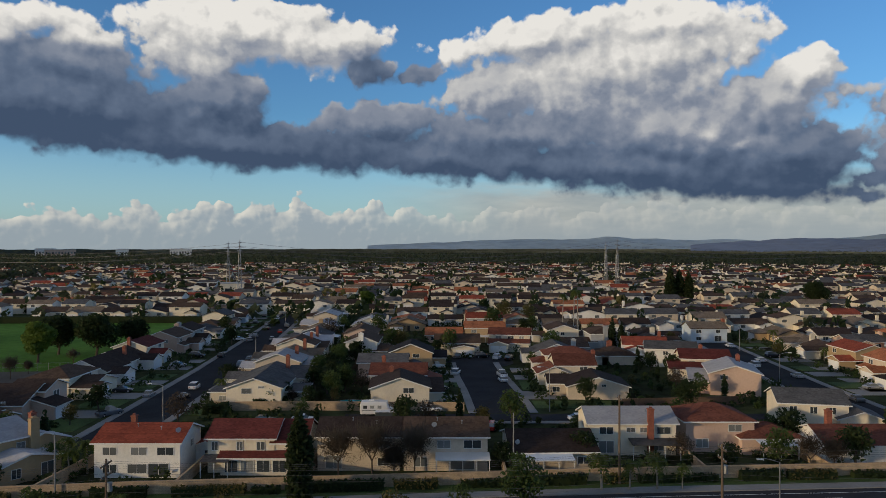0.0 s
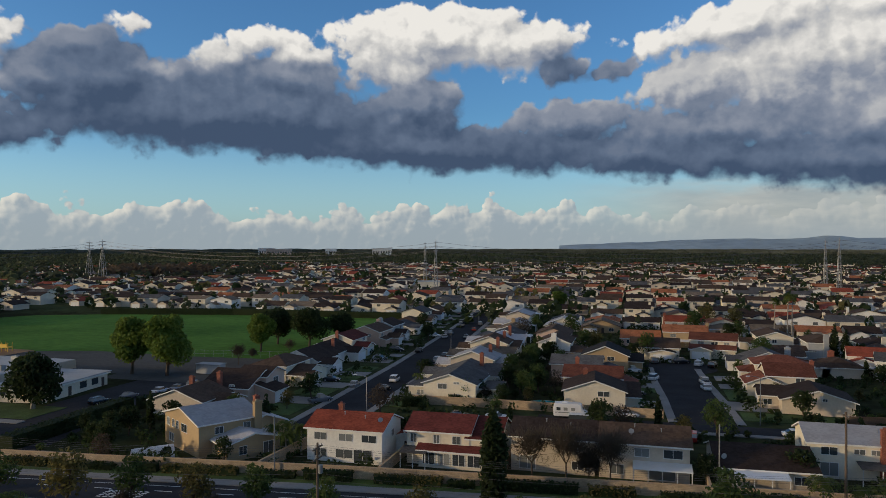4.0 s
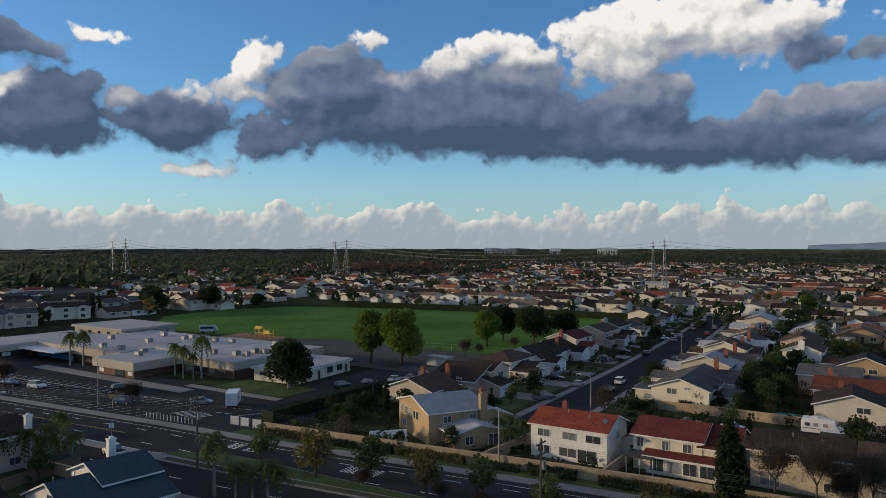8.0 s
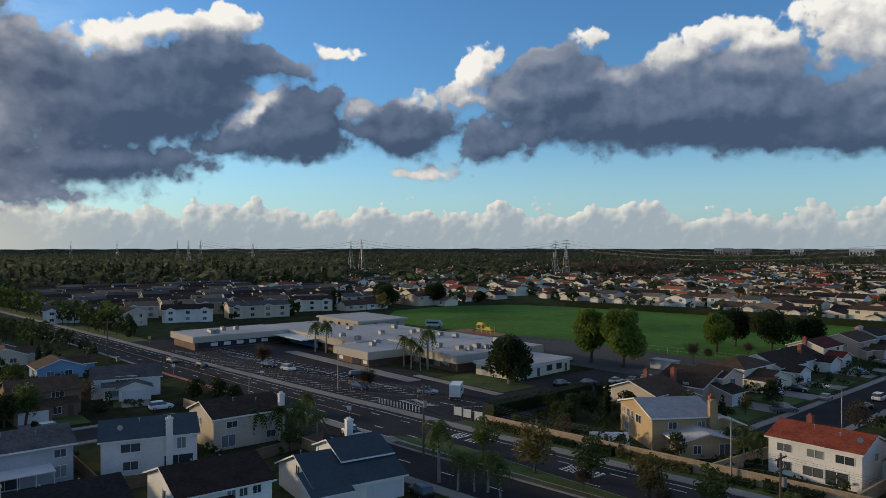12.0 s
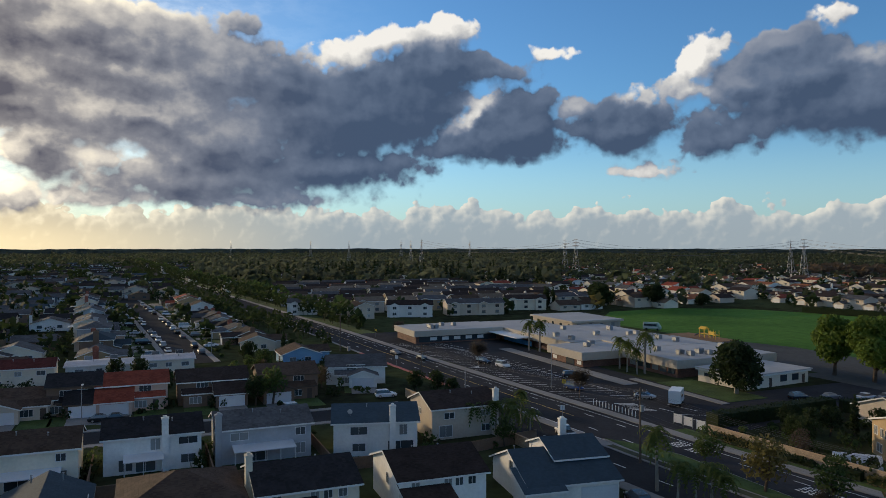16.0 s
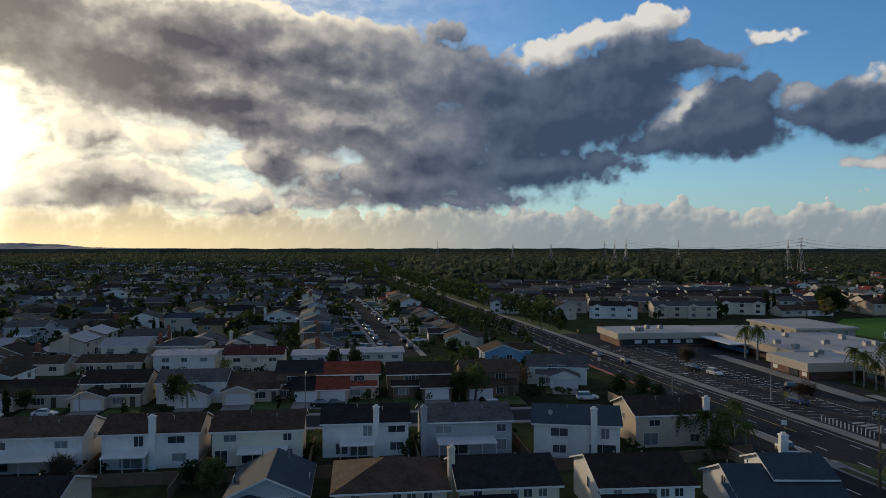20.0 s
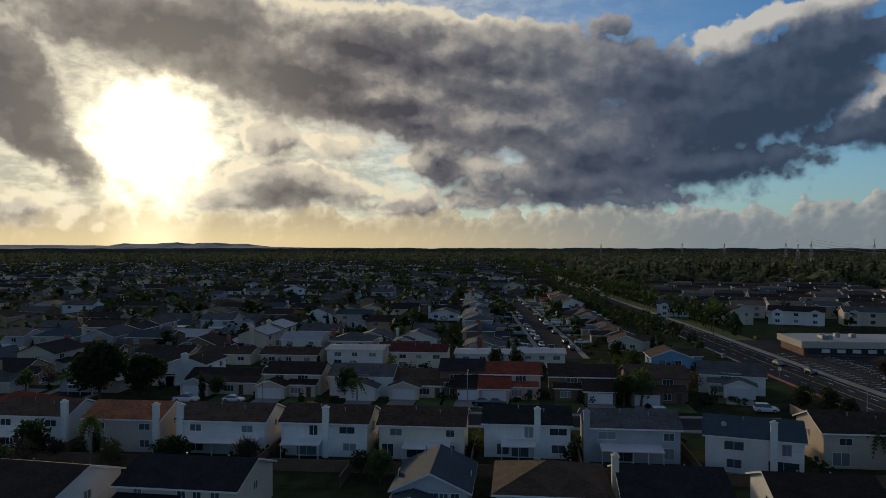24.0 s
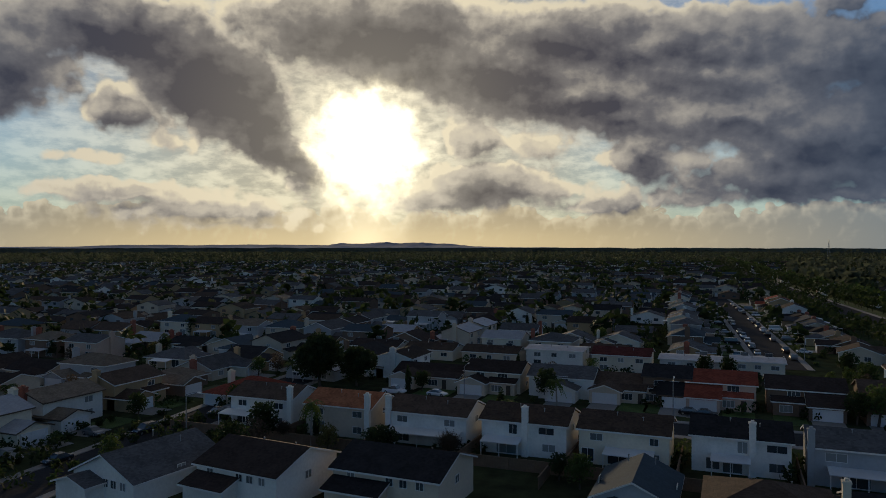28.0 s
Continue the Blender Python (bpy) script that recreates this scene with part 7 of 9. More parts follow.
for kind, x, y, k in (
        ("dome", -123.8, 124.5, 1.0), ("bright", -121.0, 165.5, 1.0), ("bright2", -131.5, 165.0, 1.25), ("bright2", -119, 211, 1.0), ("oak", -122, 228, 0.95), ("oak", -109, 226, 1.0), ("oak", -103, 240, 0.8),
        ("oak", -318, 226, 0.95), ("oak", -330, 232, 1.0), ("oak", -313, 256, 0.95), ("oak", -298, 275, 0.6), ("cypress2", -338, 205, 1.3), ("cypress2", -334, 201, 1.4), ("cypress2", -341, 210, 1.3),
        ("bare", -112, 186, 0.9), ("bare", -106, 206, 0.8), ("bare2", -112, 194, 0.8),
        ("palm", -199.8, 114.8, 1.2), ("palm", -196.2, 116.5, 1.25), ("palm", -160.8, 120.4, 1.1), ("palm", -156.2, 119.4, 1.05), ("palm", -152.4, 119.6, 0.85), ("palm", -152.6, 122.2, 1.4),
        ("palm", -79.3, 66.0, 1.1), ("palm2", -74.9, 65.7, 0.8), ("palm2", -73.2, 67.2, 0.7), ("palm2", -71.8, 68.4, 0.85), ("palm2", -69.4, 68.4, 0.75), ("palm2", -112.7, 58.7, 0.95), ("palm2", -114.8, 55.0, 0.9), ("palm", -118.7, 67.0, 0.8),
        ("palm2", -114.5, 62.5, 0.9), ("palm2", -110.5, 60.8, 0.85), ("palm2", -108.5, 63.0, 0.8),
        ("street", -84.4, 79.4, 0.95), ("olive", -73.2, 79.0, 1.3), ("street", -65.6, 82.0, 1.05), ("olive", -55.6, 82.2, 1.05), ("street", -48, 84.5, 0.95), ("street", -38, 82.5, 0.9), ("olive", -26, 84, 0.9),
        ("street", -14, 83.5, 0.85), ("bare2", -63.5, 78.4, 0.8), ("bare2", -52, 80, 0.7), ("bare2", -46, 80, 0.7), ("street", 2, 86, 0.9), ("street", 10.5, 92.0, 1.25), ("olive", -6, 86, 0.9), ("palm2", 22.4, 101.3, 0.8), ("palm2", 26.4, 101.5, 0.65), ("palm2", 30.4, 101.7, 0.7), ("palm2", 34.0, 102.0, 0.55),
        ("cypress", -19.4, 97.0, 1.05), ("bare", -10.5, 106.2, 1.3), ("bare", -4.2, 106.0, 1.25), ("bare", -15.5, 106.2, 1.2), ("bare2", -7.2, 105.2, 1.2), ("broad2", 22.5, 113.5, 0.7), ("broad2", 9.0, 110.0, 0.6),
        ("bare", 56.0, 109.5, 0.95), ("broad2", 64.5, 112.0, 0.85), ("bare2", 84, 108, 1.2), ("broad2", 44.0, 110.5, 0.55), ("broad", 52.5, 112.0, 0.7), ("bare2", 60, 110, 1.1),
        ("fanpalm", 44.5, 268, 0.95), ("fanpalm", 48.2, 266, 1.05), ("fanpalm", 50.5, 270, 1.0), ("cypress2", 56.0, 238, 1.35), ("cypress2", 58.5, 236, 1.2), ("cypress", 136.0, 430, 1.8), ("cypress", 142.0, 432, 1.7), ("cypress", 147, 430, 1.6),
        ("oak", -147, -87, 0.95), ("oak", -152, -80, 0.7), ("broad2", -149.0, 62.5, 0.7), ("broad2", -151, 58, 0.7), ("broad2", -143, 63.5, 0.6), ("bare", -247, 88, 0.9), ("bare", -253, 90, 0.85), ("bare2", -181.0, 88.0, 1.5), ("bare2", -133.4, 89.6, 1.5),
        ("broad2", -102.5, -20.5, 0.5), ("broad", -100.0, -17.0, 0.55), ("broad2", -101.0, -47.0, 0.75), ("broad2", -103, -50, 0.6), ("palm", -104.5, -62.5, 0.95), ("bare2", -103.5, -37.5, 1.1), ("bare2", -104.5, -68, 0.8), ("broad2", -105, -71, 0.5),
        ("broad", 34, 226, 0.9), ("olive", -14, 236, 1.2), ("broad", 20, 290, 1.1), ("olive", 28, 330, 1.6), ("olive", 38, 320, 1.5), ("broad", 2, 228, 0.9), ("oak", 210, 405, 1.1), ("bright2", -40, 372, 0.9), ("rust", -30, 262, 1.0), ("broad", -25, 280, 0.9), ("rust", -42, 268, 1.1)):
    plant(kind, x, y, k)

# yards and gardens: shrubs and trees between the houses
rng = random.Random(77)
placed = 0
while placed < 250:
    r, az = rng.uniform(112, 330) ** 1.0, radians(rng.uniform(-33, 144))
    x, y = -r * math.sin(az), r * math.cos(az)
    if -28 < y - kerb_y(x) < 7 or (-312 < x < -96 and 85 < y < 322) or not free(x, y, 1.2):
        continue
    if any(abs(x - a) < b for a, b in ((-62, 9), )) and 120 < y < 300:
        continue
    if (abs(y - west_y(x)) < 11 and x < -200) or (-148 < x < -128 and y < 60) or (2 < x < 21 and 140 < y < 220) or (82 < x < 104 and y > 110) or (140 < y < 150 and -25 < x < 90):
        continue
    plant(rng.choice(("broad", "broad2", "broad2", "olive", "rust", "shrub", "shrub2", "shrub2", "palm2", "street", "cypress2", "shrub")), x, y, rng.uniform(0.5, 0.9))
    claim(x, y, 1.5)
    placed += 1
# the overgrown gardens behind the long street's east side
for k in range(34):
    x, y = rng.uniform(-33, -21), rng.uniform(153, 232)
    if y < 168:
        x -= 5.0
    plant(rng.choice(("broad2", "broad2", "shrub2", "shrub2", "broad", "bare2")), x, y, rng.uniform(0.55, 0.85))
# gardens between the tan house and the car park
for k in range(16):
    plant(rng.choice(("shrub2", "broad2", "shrub")), rng.uniform(-98, -84), rng.uniform(99, 112), rng.uniform(0.5, 0.95))
for k in range(9):
    plant(rng.choice(("shrub2", "palm2", "shrub")), rng.uniform(-62, -54), rng.uniform(100, 116), rng.uniform(0.5, 0.8))

for src in KINDS.values():
    for ob in (*src.children_recursive, src):
        bpy.data.objects.remove(ob)


def hedge(x0, y0, x1, y1, w, h, seed, leaf, label, density=26):
    """A clipped hedge along a line: dense leaf clumps round a dark core."""
    rng = random.Random(seed)
    d = Vector((x1 - x0, y1 - y0))
    length = d.length
    d.normalize()
    ob = thing("hedge", pose(x0, y0, 0, 0, 0, math.degrees(math.atan2(d.y, d.x))), label, "hedge")
    part("core", Shape().box(0.1, -w / 2 + 0.15, 0, length - 0.1, w / 2 - 0.15, h - 0.15), LEAF_DARK, ob)
    s = Shape()
    for _ in range(int(length * density)):
        u, face = rng.uniform(0, length), rng.random()
        if face < 0.4:
            p = Vector((u, rng.uniform(-w / 2, w / 2), h * rng.uniform(0.93, 1.06)))
        else:
            p = Vector((u, (w / 2 if face < 0.6 else -w / 2) * rng.uniform(0.92, 1.1), rng.uniform(0.05, h)))
        a = Vector((rng.gauss(0, 1), rng.gauss(0, 1), rng.gauss(0, 1))).normalized()
        b = a.orthogonal().normalized()
        k = rng.uniform(0.16, 0.32)
        s.face([tuple(p - a * k), tuple(p - b * k * 0.6), tuple(p + a * k), tuple(p + b * k * 0.6)])
    part("foliage", s, leaf, ob)
    return ob


hedge(-103.2, 98, -104.5, 130, 3.2, 2.6, 1, LEAF_DARK, "thick dark hedge beside the car park")
hedge(-103, 131, -98, 138, 3.0, 2.4, 2, LEAF_DARK, "thick dark hedge beside the car park")
x = -97.0
k = 0
while x < 118:
    length = (7.5, 10.0, 4.0, 12.0, 6.5)[k % 5]
    gap = (1.2, 3.2, 0.8, 2.4)[k % 4]
    hedge(x, kerb_y(x) + 4.5, x + length, kerb_y(x + length) + 4.5, 1.3, (1.3, 1.0, 1.5)[k % 3], 40 + k, LEAF_DARK if k % 3 else LEAF_OLIVE, "low ivy hedge along the garden wall")
    x += length + gap
    k += 1
for a, b in (((-49.5, 147.6), (-44.5, 149.6)), ((-40.6, 153.0), (-37.8, 154.2)), ((-36.0, 154.4), (-33.6, 155.4))):
    hedge(*a, *b, 2.0, 1.9, 70, LEAF_DARK, "clipped dark green bush beside a house", 60)
for (x, yy, ln) in ((-300, 318, 150), ):
    hedge(-262, 306, -196, 321, 2.5, 3.0, 60, LEAF_DARK, "tall dark hedge along the far side of the field", 14)
    hedge(-196, 321, -104, 322, 2.5, 3.0, 61, LEAF_DARK, "tall dark hedge along the far side of the field", 14)


def woods(name, seed, count, r0, r1, a0, a1, h0, h1, leaf, label, keep=None, clumps=16):
    """Far trees as one mesh: each a cluster of leafy clumps of uneven outline."""
    rng = random.Random(seed)
    s = Shape()
    made = 0
    while made < count:
        r, az = math.sqrt(rng.uniform(r0 * r0, r1 * r1)), radians(rng.uniform(a0, a1))
        x, y = -r * math.sin(az), r * math.cos(az)
        if keep and not keep(x, y):
            made += 0.05
            continue
        h = rng.uniform(h0, h1)
        w = h * rng.uniform(0.25, 0.5)
        for _ in range(clumps):
            v = Vector((rng.gauss(0, 1), rng.gauss(0, 1), rng.gauss(0, 1))).normalized()
            p = Vector((x + v.x * w * 0.8, y + v.y * w * 0.8, h * 0.55 + v.z * h * 0.4))
            a = Vector((rng.gauss(0, 1), rng.gauss(0, 1), rng.gauss(0, 1))).normalized()
            b = a.orthogonal().normalized()
            k = w * rng.uniform(0.4, 0.8)
            s.face([tuple(p - a * k), tuple(p - b * k * 0.7), tuple(p + a * k), tuple(p + b * k * 0.7)])
        made += 1
    return tagged(part(name, s, leaf), label, "trees", "", "stuff")


def off_roads(x, y):
    return not (-28 < y - kerb_y(x) < 6) and not (-312 < x < -96 and 85 < y < 322) and free(x, y, 0.5) and not (x < -195 and abs(y - west_y(x)) < 7.5)


woods("yard_trees", 1, 2600, 300, 1250, -36, 70, 4, 8.5, LEAF_DARK, "dark yard trees among the far houses", off_roads)
woods("yard_trees_west", 12, 4200, 230, 1250, 70, 148, 4, 9, LEAF_DARK, "dark yard trees among the western houses", off_roads)
woods("yard_trees_green", 2, 1700, 300, 1250, -36, 146, 4, 8, LEAF_FAR_GREEN, "green yard trees among the far houses", off_roads)
woods("yard_trees_yellow", 3, 350, 320, 1250, -36, 70, 4, 9, LEAF_OLIVE, "yellowish trees among the far houses", off_roads)
woods("belt_trees", 4, 1500, 560, 1250, 58, 86, 7, 15, LEAF_FAR, "dense dark belt of tall trees", lambda x, y: y > kerb_y(x) + 14)
woods("belt_trees_green", 5, 700, 520, 1150, 45, 86, 6, 13, LEAF_FAR_GREEN, "green trees in the dark belt", lambda x, y: y > kerb_y(x) + 14)
woods("north_belt", 6, 1100, 700, 1250, 28, 60, 5, 11, LEAF_FAR, "dark trees beyond the field", off_roads)
woods("brown_belt", 7, 200, 760, 900, 33, 40, 9, 14, LEAF_RUST, "brown bare trees under the pylons", off_roads)
woods("far_woods", 8, 5200, 1230, 2600, -38, 148, 6, 12, LEAF_FAR, "endless dark tree tops towards the horizon", None, 12)
woods("far_woods_green", 9, 1800, 1230, 2600, -38, 148, 6, 11, LEAF_FAR_GREEN, "green tree tops towards the horizon", None, 12)
woods("horizon_woods", 10, 5000, 2600, 4700, -40, 150, 7, 11, LEAF_FAR, "dark tree line on the horizon", None, 8)
def lined_trees(name, seed, x0, x1, off, gap, h0, h1, leaf, label):
    """Street trees in a ragged line beside the avenue, as one mesh of leafy clumps on short trunks."""
    rng = random.Random(seed)
    s = Shape()
    x = x0
    while x > x1:
        px, h = x + rng.uniform(-2, 2), rng.uniform(h0, h1)
        py = kerb_y(px) + off + rng.uniform(-1.6, 1.6)
        w = h * rng.uniform(0.26, 0.42)
        s.tube((px, py, -0.1), (px, py, h * 0.5), 0.16, 0.1, 5)
        for _ in range(46):
            v = Vector((rng.gauss(0, 1), rng.gauss(0, 1), rng.gauss(0, 1))).normalized() * rng.uniform(0.6, 1.0)
            p = Vector((px + v.x * w, py + v.y * w, h * 0.6 + v.z * h * 0.4))
            a = Vector((rng.gauss(0, 1), rng.gauss(0, 1), rng.gauss(0, 1))).normalized()
            b = a.orthogonal().normalized()
            k = w * rng.uniform(0.22, 0.42)
            s.face([tuple(p - a * k), tuple(p - b * k * 0.7), tuple(p + a * k), tuple(p + b * k * 0.7)])
        x -= gap * rng.uniform(0.7, 1.4) * (1 + max(0.0, -x - 300) / 900)
    return tagged(part(name, s, leaf), label, "trees", "", "stuff")


lined_trees("avenue_trees_north", 21, -283, -1500, 6.0, 7.0, 6, 11, LEAF_DARK, "dark street trees along the north verge of the far avenue")
lined_trees("avenue_trees_verge", 24, -300, -1500, 10.5, 9.0, 7, 12, LEAF_MID, "green street trees behind the north verge of the avenue")
lined_trees("avenue_trees_south", 22, -235, -1500, -17.0, 8.0, 4, 7, LEAF_DARK, "dark trees and shrubs along the south kerb of the avenue")
lined_trees("avenue_trees_gardens", 25, -262, -1500, -27.0, 8.0, 5, 9, LEAF_DARK, "dark garden trees on the south side of the avenue")
lined_trees("avenue_trees_middle", 23, -430, -1500, -8.0, 16.0, 4.5, 7, LEAF_DARK, "dark trees in the middle of the far avenue")


def spires(name, seed, spots, label):
    """Tall dark conifers as one mesh: ragged cones of drooping clumps."""
    rng = random.Random(seed)
    s = Shape()
    for x, y, h in spots:
        s.tube((x, y, -0.1), (x, y, h * 0.7), 0.35, 0.1, 5)
        r = h * rng.uniform(0.16, 0.24)
        for k in range(90):
            u = rng.random() ** 0.8
            a = rng.uniform(0, 6.283)
            q = r * (1.05 - u) * rng.uniform(0.5, 1.1)
            p = Vector((x + math.cos(a) * q, y + math.sin(a) * q, h * (0.12 + 0.88 * u)))
            d = Vector((math.cos(a), math.sin(a), rng.uniform(-0.7, 0.1)))
            b = Vector((-math.sin(a), math.cos(a), rng.uniform(-0.4, 0.4)))
            k = r * (0.22 + 0.3 * (1 - u))
            s.face([tuple(p - d * k), tuple(p - b * k * 0.7), tuple(p + d * k), tuple(p + b * k * 0.7)])
    return tagged(part(name, s, LEAF_DARK), label, "trees", "", "stuff")


rng = random.Random(31)
spires("conifers", 5, [(rng.uniform(-690, -575), rng.uniform(70, 330), rng.uniform(11, 21)) for _ in range(90)] + [(rng.uniform(-560, -480), rng.uniform(240, 330), rng.uniform(10, 17)) for _ in range(25)], "tall dark conifers behind the townhouses")


def bushes(name, seed, count, r0, r1, a0, a1, leaf, label):
    """Overgrown yards between the houses: low leafy mounds."""
    rng = random.Random(seed)
    s = Shape()
    made = tries = 0
    while made < count and tries < count * 30:
        tries += 1
        r, az = rng.uniform(r0, r1), radians(rng.uniform(a0, a1))
        x, y = -r * math.sin(az), r * math.cos(az)
        if not off_roads(x, y) or (-62 - 9 < x < -62 + 9 and 120 < y < 360) or (2 < x < 21 and 140 < y < 220) or (82 < x < 104 and y > 110) or (140 < y < 150 and -25 < x < 90) or (-154 < x < -126 and y < 60):
            continue
        h, w = rng.uniform(0.9, 3.2), rng.uniform(0.8, 1.9)
        leaves(s, [(x, y, h * 0.45, w * 0.7), (x + rng.uniform(-w, w), y + rng.uniform(-w, w), h * 0.35, w * 0.55)], 46, 0.4, rng, squash=h / w / 1.5)
        made += 1
    return tagged(part(name, s, leaf), label, "shrubs", "", "stuff")


bushes("yard_bushes", 3, 620, 112, 330, -33, 40, LEAF_DARK, "dark overgrown shrubs between the houses")
bushes("yard_bushes_west", 4, 560, 112, 330, 75, 146, LEAF_DARK, "dark overgrown shrubs in the western yards")
bushes("yard_bushes_green", 6, 260, 112, 330, -33, 146, LEAF_MID, "green shrubs in the yards")


def tree_line(r, h, seed):
    """The closed, uneven dark edge of the farthest woods."""
    s = Shape()
    n = 900
    pts = []
    for i in range(n + 1):
        az = radians(-60 + 230 * i / n)
        v = noise.fractal(Vector((i * 0.11, seed, 0)), 0.8, 2.0, 4)
        top = h * (1 + 0.35 * v)
        pts += [(-r * math.sin(az), r * math.cos(az), -1), (-r * math.sin(az), r * math.cos(az), top), (-(r + 60) * math.sin(az), (r + 60) * math.cos(az), top * 0.9)]
    faces = []
    for i in range(n):
        a = i * 3
        faces += [(a, a + 3, a + 4, a + 1), (a + 1, a + 4, a + 5, a + 2)]
    s.solid(pts, faces)
    return s


tagged(part("far_tree_line", tree_line(4300, 13, 3.0), HAZED_TREES), "dark closed tree line at the horizon", "trees", "", "stuff")
tagged(part("mid_tree_line", tree_line(3300, 9, 9.0), HAZED_TREES), "dark closed tree line towards the horizon", "trees", "", "stuff")

# ---- vehicles ----
def loft(s, sections, mi=0):
    """Closed cross-sections (lists of points of equal length) joined into one skin."""
    n = len(sections[0])
    k = len(s.v)
    for sec in sections:
        s.v.extend(sec)
    for i in range(len(sections) - 1):
        for j in range(n):
            s.f.append((k + i * n + j, k + i * n + (j + 1) % n, k + (i + 1) * n + (j + 1) % n, k + (i + 1) * n + j))
            s.m.append(mi)
    for end in (0, len(sections) - 1):
        f = tuple(k + end * n + j for j in range(n))
        s.f.append(f if end else f[::-1])
        s.m.append(mi)


def ring(x, w, z0, z1, top=0.9):
    """A rounded cross-section of a car body at x."""
    return [(x, -w * 0.94, z0), (x, w * 0.94, z0), (x, w, z0 + (z1 - z0) * 0.35), (x, w, z0 + (z1 - z0) * 0.75), (x, w * top, z1), (x, -w * top, z1), (x, -w, z0 + (z1 - z0) * 0.75), (x, -w, z0 + (z1 - z0) * 0.35)]


def car(kind, paint, label):
    """A parked car, nose along +x: body, glasshouse, roof, four wheels, lights."""
    t = thing({"suv": "suv", "pickup": "pickup_truck", "van": "van"}.get(kind, "car"), pose(0, 0, -200), label, "car", "parked cars")
    L, w, hood, roof = {"sedan": (4.6, 0.9, 0.92, 1.44), "suv": (4.7, 0.95, 1.08, 1.75), "pickup": (5.4, 0.98, 1.1, 1.85), "van": (5.2, 0.98, 1.15, 2.1)}[kind]
    h = L / 2
    s = Shape()
    loft(s, [ring(-h, w * 0.86, 0.42, hood * 0.85), ring(-h + 0.18, w * 0.97, 0.26, hood * 0.98), ring(-h * 0.5, w, 0.22, hood), ring(h * 0.35, w, 0.22, hood), ring(h - 0.5, w * 0.96, 0.24, hood * 0.88), ring(h, w * 0.8, 0.4, hood * 0.66)])
    part("body", s, CAR_PAINTS[paint], t)
    x0, x1 = {"sedan": (-h + 0.55, h - 1.25), "suv": (-h + 0.12, h - 1.3), "pickup": (-h + 2.1, h - 1.5), "van": (-h + 0.08, h - 0.75)}[kind]
    rake_b, rake_f = {"sedan": (0.75, 0.8), "suv": (0.3, 0.7), "pickup": (0.2, 0.6), "van": (0.1, 0.6)}[kind]
    def deck(x0, x1, w, z):
        return [(x0, -w, z), (x1, -w, z), (x1, w, z), (x0, w, z)]
    g = Shape()
    loft(g, [deck(x0, x1, w * 0.93, hood * 0.97), deck(x0 + rake_b, x1 - rake_f, w * 0.78, roof - 0.05)])
    part("glasshouse", g, GLASS, t, "dark tinted windows")
    r = Shape()
    loft(r, [deck(x0 + rake_b - 0.06, x1 - rake_f + 0.08, w * 0.8, roof - 0.06), deck(x0 + rake_b + 0.05, x1 - rake_f - 0.06, w * 0.72, roof)])
    part("roof", r, CAR_PAINTS[paint], t)
    if kind == "pickup":
        b = Shape().box(-h + 0.15, -w * 0.82, hood, -h + 2.0, w * 0.82, hood + 0.012)
        part("load_bed", b, RUBBER, t, "dark load bed")
    def wheel():
        q = Shape().tube((0, -0.11, 0), (0, 0.11, 0), 0.34, 0.34, 14)
        q.tube((0, -0.125, 0), (0, 0.125, 0), 0.2, 0.2, 10, 1)
        me = q.mesh("wheel")
        me.materials.append(RUBBER), me.materials.append(CHROME)
        return me
    for sx in (-h * 0.62, h * 0.62):
        for sy in (-w + 0.1, w - 0.1):
            part("wheel", shared("wheel", wheel), RUBBER, t, at=pose(sx, sy, 0.34))
    for sy in (-w * 0.6, w * 0.6):
        part("headlight", Shape().box(h - 0.16, sy - 0.16, hood * 0.58, h - 0.02, sy + 0.16, hood * 0.72), TRIM, t)
        part("tail_light", Shape().box(-h + 0.0, sy - 0.14, hood * 0.66, -h + 0.1, sy + 0.14, hood * 0.82), CAR_PAINTS["red"], t)
    return t


COLOUR_WORDS = {"white": "white", "silver": "silver", "grey": "dark grey", "black": "black", "blue": "dark blue", "red": "dark red"}
KIND_WORDS = {"sedan": "parked sedan", "suv": "parked sport utility car", "pickup": "parked pickup truck", "van": "parked van"}
FLEET = {}


def park(kind, paint, x, y, turn, z=0.04):
    if (kind, paint) not in FLEET:
        FLEET[kind, paint] = car(kind, paint, f"{COLOUR_WORDS[paint]} {KIND_WORDS[kind]} on the asphalt")
    return copy_thing(FLEET[kind, paint], pose(x, y, z, 0, 0, turn))


# car park
park("suv", "white", -175.2, 92.6, 12), park("suv", "blue", -141.8, 93.6, 12), park("suv", "black", -155.0, 101.5, 75), park("suv", "black", -182.4, 90.2, 20), park("sedan", "silver", -127.8, 102.6, 35)
park("suv", "black", -113.5, 132, 80), park("sedan", "grey", -111.5, 139, 85), park("sedan", "white", -108.5, 146, 88), park("sedan", "silver", -106.5, 150, 88), park("suv", "silver", -104.8, 154, 88)
